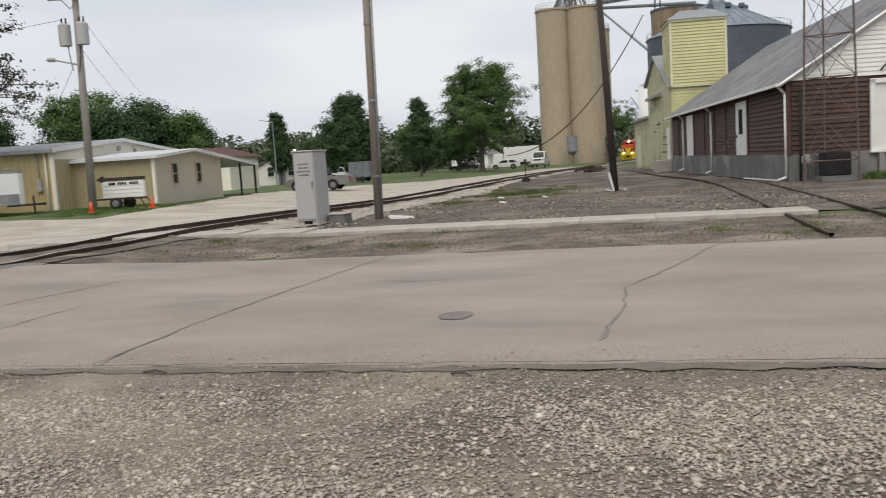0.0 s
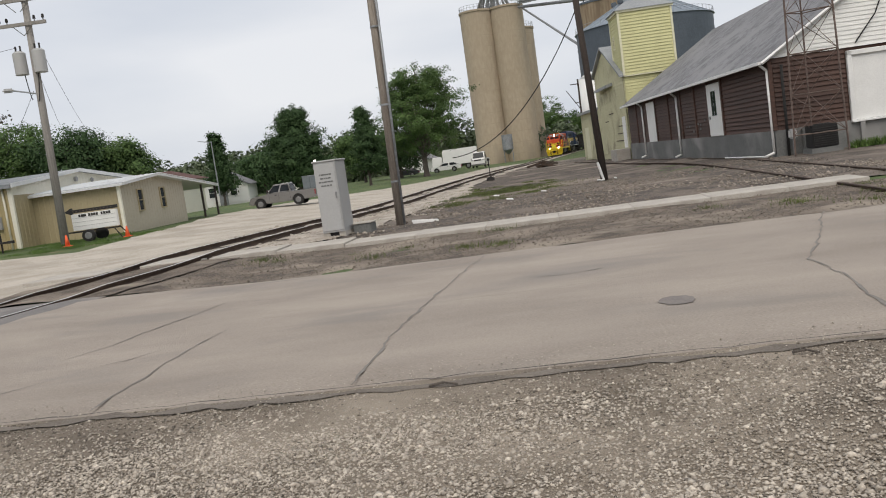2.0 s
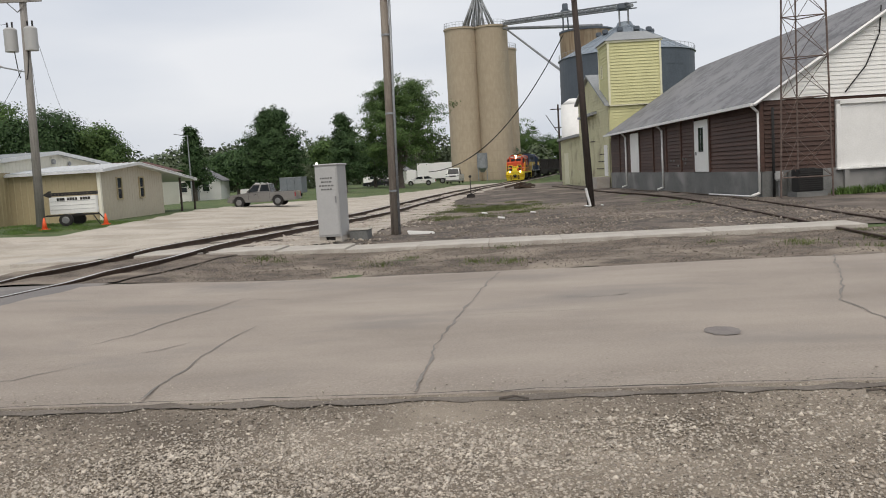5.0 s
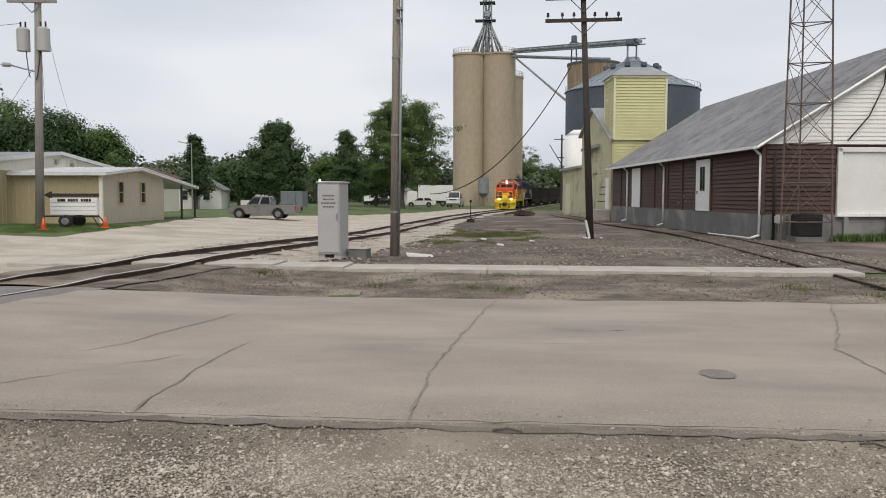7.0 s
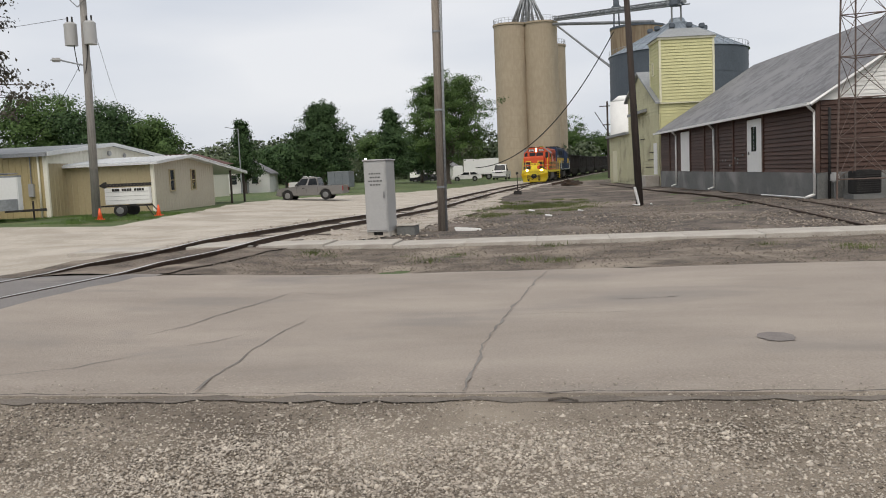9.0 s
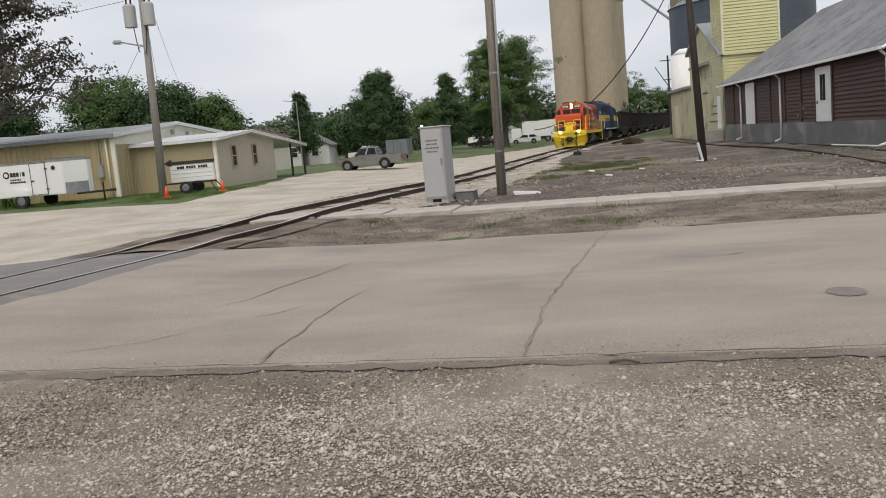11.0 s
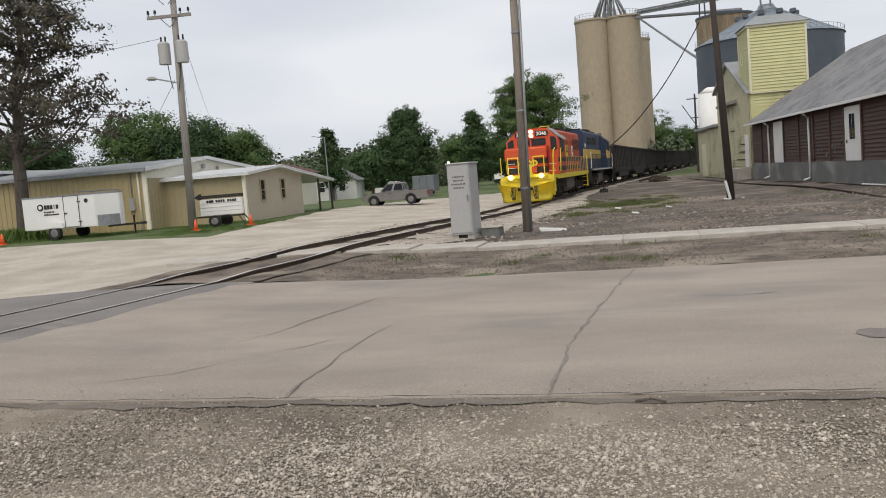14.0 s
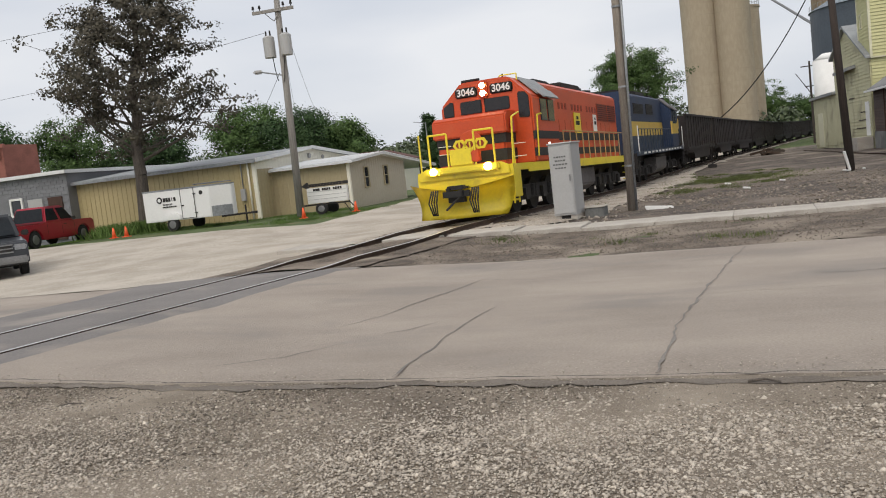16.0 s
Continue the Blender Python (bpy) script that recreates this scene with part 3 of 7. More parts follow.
def window_part(parent, m, w, h, frame=M_WHITE, pane=M_GLASS, fw=0.07, bars=0, name="window"):
    """A framed window in the xz plane, facing -y, lower left corner at the origin."""
    bm = B()
    for c, s in (((w / 2, 0, fw / 2), (w, 0.1, fw)), ((w / 2, 0, h - fw / 2), (w, 0.1, fw)), ((fw / 2, 0, h / 2), (fw, 0.1, h - 2 * fw)), ((w - fw / 2, 0, h / 2), (fw, 0.1, h - 2 * fw))):
        bx(bm, c, s)
    for i in range(bars):
        bx(bm, (w / 2, 0, h * (i + 1) / (bars + 1)), (w - 2 * fw, 0.07, 0.04))
    win = part(name, bm, frame, parent, m=m)
    part("pane", bx(B(), (w / 2, 0.01, h / 2), (w - 2 * fw, 0.02, h - 2 * fw)), pane, win, "dark glass pane")
    return win


def warehouse():
    """The long brown warehouse with a gabled end. Local x along the gable front, local y along the long wall."""
    W, L, E, R, F = 12.2, 25.4, 3.47, 7.35, 0.93
    turn = 5.8
    wh = thing("warehouse", "long dark brown boarded warehouse with grey shingle roof and concrete foundation", "warehouse", pose(8.92, 31.4, 0.0, 0, 0, turn))
    bm = B()
    bx(bm, (W / 2, L / 2, F / 2 - 0.15), (W + 0.06, L + 0.06, F + 0.3))
    part("foundation", bm, M_FOUND, wh, "grey concrete foundation wall")
    bm = prism(B(), [(0.03, F), (W - 0.03, F), (W - 0.03, E), (W / 2, R - 0.12), (0.03, E)], 0.03, L - 0.03, "y")
    part("wall", bm, M_WALLBROWN, wh, "dark brown walls")
    # boards of the long wall, in bays between doors and pilasters
    row, rows = 0.169, 15
    bays = [(0.25, 5.55), (7.75, 9.6), (9.85, 12.1), (12.35, 14.6), (14.85, 17.6), (19.95, 22.6), (22.85, 25.3)]
    for a, b in bays:
        bm = prism(B(), [(-0.06, 0.0), (0.0, 0.0), (0.0, row - 0.014), (-0.012, row - 0.014)], -(b - a) / 2, (b - a) / 2, "y")
        me = mesh_of("board", bm, M_PLANK)
        for i in range(rows):
            share("board", me, wh, pose(0.03, (a + b) / 2, F + i * row, 0, 0, 0))
    for y in (5.6, 7.7, 9.72, 12.22, 14.72, 17.65, 19.9, 22.72):
        part("pilaster", bx(B(), (-0.02, y, (F + E) / 2), (0.09, 0.16, E - F)), M_PLANK, wh)
    # boards of the front
    for a, b in ((0.1, 2.62), (5.05, 6.0)):
        bm = prism(B(), [(-0.06, 0.0), (0.0, 0.0), (0.0, row - 0.014), (-0.012, row - 0.014)], -(b - a) / 2, (b - a) / 2, "x")
        me = mesh_of("board", bm, M_PLANK)
        for i in range(rows):
            share("board", me, wh, pose((a + b) / 2, 0.03, F + i * row))
    part("corner_board", bx(B(), (-0.01, 0.0, (F + E) / 2), (0.14, 0.14, E - F)), M_PLANK, wh)
    # white gable with lapped boards
    slope = (R - E) / (W / 2)
    bm = lap(B(), W, E, R - 0.1, 0.15, 0.028, lambda z: ((z - E) / slope, W - (z - E) / slope))
    part("gable", bm, M_WHITESIDE, wh, "white lapped gable boards", m=pose(0, -0.01, 0))
    # roof
    bm, o = B(), 0.35
    for s in (0, 1):
        pts = [(-o, E - o * slope + 0.04), (W / 2, R + 0.04), (W / 2, R + 0.16), (-o, E - o * slope + 0.16)]
        if s:
            pts = [(W - u, w) for u, w in pts][::-1]
        prism(bm, pts, -0.25, L + 0.2, "y")
    part("roof", bm, M_SHINGLE, wh, "grey asphalt shingle roof")
    bm = B()
    cy = E - o * slope + 0.1
    bx(bm, (-o - 0.05, L / 2, cy), (0.11, L + 0.4, 0.11))
    part("gutter", bm, M_WHITE, wh, "white eave gutter")
    bm = B()
    n = (W / 2 + o)
    for s in (1, -1):
        x0, x1 = (-o, W / 2) if s > 0 else (W + o, W / 2)
        cyl(bm, (x0, -0.26, cy - 0.02), (x1, -0.26, R + 0.06), 0.06, n=4)
    part("rake_trim", bm, M_WHITE, wh)
    for y in (0.05, 12.75, 20.8):
        bm = B()
        cyl(bm, (-o - 0.03, y, cy), (-0.09, y, cy - 0.28), 0.05)
        cyl(bm, (-0.09, y, cy - 0.26), (-0.09, y, 0.14), 0.05)
        cyl(bm, (-0.09, y, 0.16), (-0.40, y, 0.06), 0.05)
        part("downspout", bm, M_WHITE, wh, "white downspout", True)
    part("drain_pipe", cyl(B(), (-0.35, 0.3, 0.05), (-0.5, 4.4, 0.04), 0.03), M_WHITE, wh, "white pipe lying along the wall")
    # doors
    for y0, y1, glass in ((5.7, 7.6, True), (17.75, 19.75, False)):
        bm = B()
        bx(bm, (-0.02, (y0 + y1) / 2, (F + 3.2) / 2), (0.08, y1 - y0, 3.2 - F))
        door = part("door", bevelled(bm, 0.015, 1), M_WHITE, wh, "white door set in the long wall")
        if glass:
            bm = B()
            for d in (-0.17, 0.17):
                bx(bm, (-0.07, (y0 + y1) / 2 + d, 2.35), (0.02, 0.26, 1.05))
            part("pane", bm, M_GLASS, door, "dark glass pane")
            part("door_handle", bx(B(), (-0.09, y1 - 0.3, 1.75), (0.05, 0.05, 0.14)), M_STEEL, door)
    # white loading door in the front
    bm = B()
    for c, s in (((2.75, -0.05, 2.1), (0.16, 0.14, 2.5)), ((4.95, -0.05, 2.1), (0.16, 0.14, 2.5)), ((3.85, -0.05, 3.27), (2.36, 0.14, 0.17)), ((3.85, -0.09, 0.88), (2.4, 0.2, 0.08))):
        bx(bm, c, s)
    frame_ob = part("door_frame", bevelled(bm, 0.015, 1), M_WHITE, wh, "white painted frame")
    part("loading_door", bx(B(), (3.85, 0.0, 2.05), (2.08, 0.06, 2.28)), M_WHITE, wh, "plain white loading door")
    for x in (0.95, 3.0, 4.6):
        part("pier", bx(B(), (x, -0.08, 0.4), (0.16, 0.2, 0.95)), M_FOUND, wh)
    # patched holes near the door
    rng = random.Random(3)
    for i in range(7):
        part("patch", bx(B(), (-0.045, 8.2 + rng.uniform(0, 3.2), 1.2 + rng.uniform(0, 0.6)), (0.03, 0.12, 0.09)), M_FOUND, wh, "pale repair patch in the boards")
    cu = [(4.35, -0.08, 6.6), (4.25, -0.12, 5.6), (3.75, -0.12, 4.5), (3.0, -0.1, 3.6)]
    bm = B()
    for p, q in zip(cu, cu[1:]):
        cyl(bm, p, q, 0.025, n=6)
    part("cable", bm, M_BLACK, wh, "black cable hanging down the gable", True)
    # the lower dark annex beside it
    an = thing("annex", "dark boarded annex with a red brick base and green-grey roof", "building", pose(8.92, 31.4, 0, 0, 0, turn))
    a, b, d = 5.95, 13.5, -0.55
    part("base_wall", bx(B(), ((a + b) / 2, 1.5 + d, 0.6), (b - a, 4.0, 1.5)), M_BRICK, an, "red brown brick base")
    part("wall", bx(B(), ((a + b) / 2, 1.52 + d, 2.35), (b - a, 3.96, 2.05)), M_DARKWALL, an, "dark boards")
    part("ledge", bx(B(), ((a + b) / 2, -0.53 + d, 1.36), (b - a, 0.08, 0.06)), M_WHITE, an)
    bm = prism(B(), [(-0.9 + d, 3.3), (4 + d, 4.9), (4 + d, 5.0), (-0.9 + d, 3.42)], a - 0.3, b + 0.3, "x")
    part("roof", bm, M_SHINGLE, an, "green-grey shingle roof")
    part("fascia", bx(B(), ((a + b) / 2, -0.95 + d, 3.33), (b - a + 0.6, 0.06, 0.2)), M_ROOFGREY, an)
    window_part(an, pose(a + 0.95, -0.53 + d, 1.42), 0.72, 1.3, M_WHITE, M_GLASS, 0.06)
    window_part(an, pose(a + 3.6, -0.53 + d, 1.42), 0.72, 1.3, M_WHITE, M_GLASS, 0.06)
    # outdoor unit by the corner
    ac = thing("air_conditioner", "dark louvred air conditioner unit on a pad", "air conditioner", pose(10.2, 30.55, 0, 0, 0, turn) @ Matrix.Scale(0.86, 4))
    part("pad", bx(B(), (0, 0, 0.1), (1.25, 0.9, 0.2)), M_FOUND, ac)
    part("case", bevelled(bx(B(), (0, 0, 0.66), (1.0, 0.75, 0.9)), 0.03), M_BLACK, ac, "dark metal case")
    for i in range(9):
        part("louvre", bx(B(), (0, -0.385, 0.3 + i * 0.085), (0.92, 0.03, 0.03)), M_LOCOBLACK, ac)
    part("fan_guard", cyl(B(), (0, 0, 1.1), (0, 0, 1.15), 0.33, n=20), M_LOCOBLACK, ac)
    box = thing("gas_meter", "grey gas meter with pipes at the wall", "meter", pose(9.3, 31.0, 0, 0, 0, turn))
    bm = cyl(B(), (0, 0.25, 0), (0, 0.25, 3.2), 0.05)
    part("standpipe", bm, M_BLACK, box, "black standpipe", True)
    part("meter", bevelled(bx(B(), (0.12, 0.1, 0.75), (0.28, 0.2, 0.34)), 0.05), M_CABINET, box, "grey meter body")
    part("pipe", cyl(B(), (0.12, 0.1, 0), (0.12, 0.1, 0.6), 0.03), M_STEEL, box)


warehouse()


def lattice_tower():
    tw = thing("lattice_tower", "rusty triangular lattice antenna tower at the warehouse corner", "tower")
    legs = [(9.06, 29.75), (10.72, 29.55), (9.9, 30.55)]
    top = [(9.3, 29.75), (10.42, 29.6), (9.86, 30.4)]
    H = 13.0

    def at(k, z):
        u = z / H
        return Vector((legs[k][0] + (top[k][0] - legs[k][0]) * u, legs[k][1] + (top[k][1] - legs[k][1]) * u, z))
    for k in range(3):
        part("leg", cyl(B(), at(k, 0), at(k, H), 0.032, n=6), M_RUSTSTEEL, tw)
    z = 0.7
    while z < H - 1.2:
        for k in range(3):
            j = (k + 1) % 3
            bm = cyl(B(), at(k, z), at(j, z), 0.02, n=5)
            part("rung", bm, M_RUSTSTEEL, tw)
            bm = cyl(B(), at(k, z), at(j, z + 1.35), 0.012, n=4)
            cyl(bm, at(j, z), at(k, z + 1.35), 0.012, n=4)
            part("brace", bm, M_RUSTSTEEL, tw)
        z += 1.35


lattice_tower()


def elevator():
    """The old yellow grain elevator house behind the warehouse. Fronts face -y."""
    el = thing("grain_elevator", "old pale yellow sided wooden grain elevator house with a tower", "grain elevator", pose(6.45, 57.2, 0, 0, 0, 5.8))
    # tower, its upper part a little proud of the lower
    part("tower_core", bx(B(), (1.73, 1.45, 4.7), (3.34, 2.75, 9.4)), M_YELLOW, el, "pale yellow tower")
    part("tower_front", lap(B(), 3.45, 5.4, 9.5, 0.2, 0.05), M_YELLOW, el, "pale yellow lapped boards", m=pose(0, -0.1, 0))
    part("lower_front", lap(B(), 3.45, 2.5, 5.3, 0.2, 0.05), M_YELLOW, el, "pale yellow lapped boards", m=pose(0, 0.06, 0))
    part("soffit", bx(B(), (1.73, -0.02, 5.36), (3.5, 0.24, 0.08)), M_TRIM, el)
    part("tower_side", lap(B(), 2.9, 2.5, 9.5, 0.22, 0.035), M_YELLOW, el, m=pose(0, 2.9, 0, 0, 0, -90))
    for x, y, z in ((0, -0.1, 7.45), (3.45, -0.1, 7.45), (0, 2.9, 6.0)):
        part("corner_board", bx(B(), (x, y, z), (0.13, 0.13, 4.1 if y < 0 else 7.0)), M_TRIM, el, "cream corner board")
    part("eave_trim", bx(B(), (1.73, -0.16, 9.52), (3.75, 0.1, 0.16)), M_TRIM, el)
    part("eave_trim", bx(B(), (-0.08, 1.4, 9.52), (0.1, 3.0, 0.16)), M_TRIM, el)
    bm = B()
    v = [bm.verts.new(p) for p in ((-0.25, -0.3, 9.58), (3.7, -0.3, 9.58), (3.7, 3.1, 9.58), (-0.25, 3.1, 9.58), (0.9, 1.4, 10.35), (2.9, 1.4, 10.35))]
    for f in ((0, 1, 5, 4), (1, 2, 5), (2, 3, 4, 5), (3, 0, 4), (3, 2, 1, 0)):
        bm.faces.new([v[k] for k in f])
    part("tower_roof", bm, M_ROOFGREY, el, "weathered grey hipped roof")
    window_part(el, pose(-0.03, 2.2, 7.3, 0, 0, -90), 0.5, 0.9, M_TRIM, M_GLASS, 0.08)
    # gabled house behind, its long side toward the track
    part("house_core", prism(B(), [(0.1, -0.3), (11.2, -0.3), (11.2, 6.4), (6.3, 7.9), (0.1, 5.4)], -0.08, 3.4, "x"), M_CREAM, el, "faded cream house wall")
    part("house_side", lap(B(), 11.1, 0.3, 7.85, 0.22, 0.035, lambda z: (max(0, (z - 6.4) / 1.5 * 4.9), 11.1 - max(0, (z - 5.4) / 2.5 * 6.2))), M_CREAM, el, "faded cream lapped boards", m=pose(-0.09, 11.2, 0, 0, 0, -90))
    part("house_front", lap(B(), 1.5, 0.3, 5.2, 0.22, 0.03), M_CREAM, el, m=pose(-0.09, 0.09, 0))
    part("house_roof", prism(B(), [(11.6, 6.2), (6.3, 7.95), (-0.1, 5.35), (-0.1, 5.47), (6.3, 8.1), (11.6, 6.35)], -0.35, 3.6, "x"), M_ROOFGREY, el, "weathered roof")
    part("shed", bx(B(), (1.4, 16.2, 1.8), (2.9, 9.8, 4.2)), M_CREAM, el, "lower cream shed")
    part("shed_roof", bx(B(), (1.3, 16.2, 4.0), (3.4, 10.2, 0.2), pose(0, 0, 0, 0, -3, 0)), M_ROOFGREY, el)
    part("shed_side", lap(B(), 9.8, 0.1, 3.85, 0.22, 0.03), M_CREAM, el, m=pose(-0.06, 21.1, 0, 0, 0, -90))
    part("shed_door", bx(B(), (-0.1, 18.0, 1.3), (0.06, 2.2, 2.7)), M_TRIM, el, "cream sliding door")
    rng = random.Random(8)
    for i in range(5):
        bm = bx(B(), (-0.14, rng.uniform(2.0, 7.5), 1.2 + i * 0.5), (0.04, rng.uniform(0.8, 2.6), 0.06))
        part("loose_board", bm, M_TIE, el, "dark missing board")
    part("stair_block", bx(B(), (-0.6, 1.2, 0.2), (0.9, 2.2, 0.9)), M_CONCRETE, el, "pale concrete step block")
    part("door", bx(B(), (-0.12, 1.2, 1.75), (0.07, 1.0, 2.1)), M_WHITE, el, "white door")
    # low roof between tower and warehouse
    part("link_roof", prism(B(), [(-0.6, 5.2), (6, 6.6), (6, 6.4), (-0.6, 5.0)], 3.9, 9.0, "y"), M_ROOFGREY, el)


elevator()


def round_shell(r, z0, z1, n=48, rings=1):
    bm = B()
    cyl(bm, (0, 0, z0), (0, 0, z1), r, n=n)
    return bm


def silos():
    k = 0
    for x, y, r, h in ((-9.4, 165.5, 3.12, 29.6), (-3.55, 165.5, 3.2, 29.6), (-2.05, 171.8, 3.2, 26.0), (-8.6, 171.8, 3.2, 29.3)):
        s = thing("grain_silo", "tall tan concrete grain silo with pour joints", "silo", pose(x, y, -0.6), "concrete silos")
        body = part("shell", round_shell(r, 0, h, 56), M_SILO, s, "stained tan concrete shell", True)
        body.data.set_sharp_from_angle(angle=0.8)
        for z in np.arange(1.6, h - 0.5, 2.1):
            bm = B()
            cyl(bm, (0, 0, z), (0, 0, z + 0.10), r + 0.012, n=56, caps=False)
            part("pour_joint", bm, M_RIBBON, s, smooth=True)
        bm = B()
        cyl(bm, (0, 0, h - 0.3), (0, 0, h + 0.05), r + 0.16, n=56)
        part("rim", bm, M_RIBBON, s, "concrete roof rim")
        bm = B()
        for i in range(28):
            a = i / 28 * math.tau
            c, d = math.cos(a), math.sin(a)
            e, f = math.cos(a + math.tau / 28), math.sin(a + math.tau / 28)
            cyl(bm, (r * c, r * d, h), (r * c, r * d, h + 1.0), 0.03, n=4)
            for z in (0.55, 1.0):
                cyl(bm, (r * c, r * d, h + z), (r * e, r * f, h + z), 0.025, n=4)
        part("railing", bm, M_GALV, s, "thin galvanised railing")
    # leg and distributor above the silos
    leg = thing("bucket_elevator", "galvanised bucket elevator leg with fanned spouts above the silos", "grain leg", pose(-5.9, 166.5, 28.9))
    bm = B()
    for sx in (-0.7, 0.7):
        for sy in (-0.7, 0.7):
            cyl(bm, (sx * 1.3, sy * 1.3, 0), (sx, sy, 13), 0.13, n=5)
    for z in range(0, 13, 2):
        for a, b in (((-0.7, -0.7), (0.7, -0.7)), ((0.7, -0.7), (0.7, 0.7)), ((-0.7, 0.7), (0.7, 0.7)), ((-0.7, -0.7), (-0.7, 0.7))):
            cyl(bm, (*a, z), (*b, z + 2), 0.05, n=4), cyl(bm, (*a, z), (*b, z), 0.05, n=4)
    part("frame", bm, M_GALV, leg, "galvanised lattice frame")
    part("trunking", bx(bx(B(), (-0.3, 0, 6), (0.35, 0.5, 13)), (0.35, 0, 6), (0.35, 0.5, 13)), M_GALV, leg)
    part("platform", bx(bx(B(), (-0.4, 0, 6.8), (4.0, 2.4, 0.15)), (0, 0, 10.2), (3.0, 2.6, 0.15)), M_BIN, leg, "dark platform")
    part("distributor", bevelled(bx(B(), (0, 0, 8.0), (1.6, 1.5, 1.6)), 0.3), M_GALV, leg)
    for i in range(16):
        a = i / 16 * math.tau
        part("spout", cyl(B(), (0.4 * math.cos(a), 0.4 * math.sin(a), 6.6), (3.2 * math.cos(a), 2.6 * math.sin(a), 0.4), 0.16, n=7), M_GALV, leg, "sloping spout pipe", True)
    # conveyor bridge toward the steel bins
    br = thing("conveyor_bridge", "long galvanised conveyor bridge between silos and bins", "conveyor")
    p, q = Vector((-1.2, 163.5, 28.9)), Vector((16.2, 117.5, 22.2))
    up = Vector((0, 0, 1))
    for dz, dx in ((0, 0), (0, 1.1), (0.75, 0), (0.75, 1.1)):
        o = Vector((dx, 0, dz))
        part("chord", cyl(B(), p + o, q + o, 0.09, n=5), M_GALV, br)
    for i in range(26):
        a, b = p.lerp(q, i / 26), p.lerp(q, (i + 1) / 26)
        bm = cyl(B(), a, b + Vector((0, 0, 0.75)), 0.05, n=4)
        cyl(bm, a, a + Vector((0, 0, 0.75)), 0.05, n=4), cyl(bm, a, a + Vector((1.1, 0, 0)), 0.05, n=4)
        part("web", bm, M_GALV, br)
    part("conveyor", cyl(B(), p + Vector((0.5, 0, 0.35)), q + Vector((0.5, 0, 0.35)), 0.26, n=8), M_GALV, br, "conveyor housing")
    p2, q2 = Vector((-1.0, 163, 28.2)), Vector((14.6, 137, 23.3))
    part("lower_conveyor", cyl(B(), p2, q2, 0.28, n=8), M_GALV, br, "lower conveyor pipe")
    part("spout", cyl(B(), (-0.4, 162, 27.8), (6.95, 119, 14.7), 0.17, n=8), M_STEEL, br, "long sloping spout")
    # hanging service tank at the silo foot
    tk = thing("hopper_tank", "small grey hopper tank on legs at the silo foot", "tank", pose(-6.2, 158, -0.4))
    part("tank", cyl(B(), (0, 0, 2.4), (0, 0, 5.2), 1.0, n=20), M_GALV, tk, smooth=False)
    part("hopper", cyl(B(), (0, 0, 1.6), (0, 0, 2.4), 0.3, 1.0, n=20), M_GALV, tk)
    for sx, sy in ((-0.8, -0.8), (0.8, -0.8), (-0.8, 0.8), (0.8, 0.8)):
        part("leg", cyl(B(), (sx, sy, 0), (sx, sy, 2.6), 0.07, n=6), M_GALV, tk)


silos()


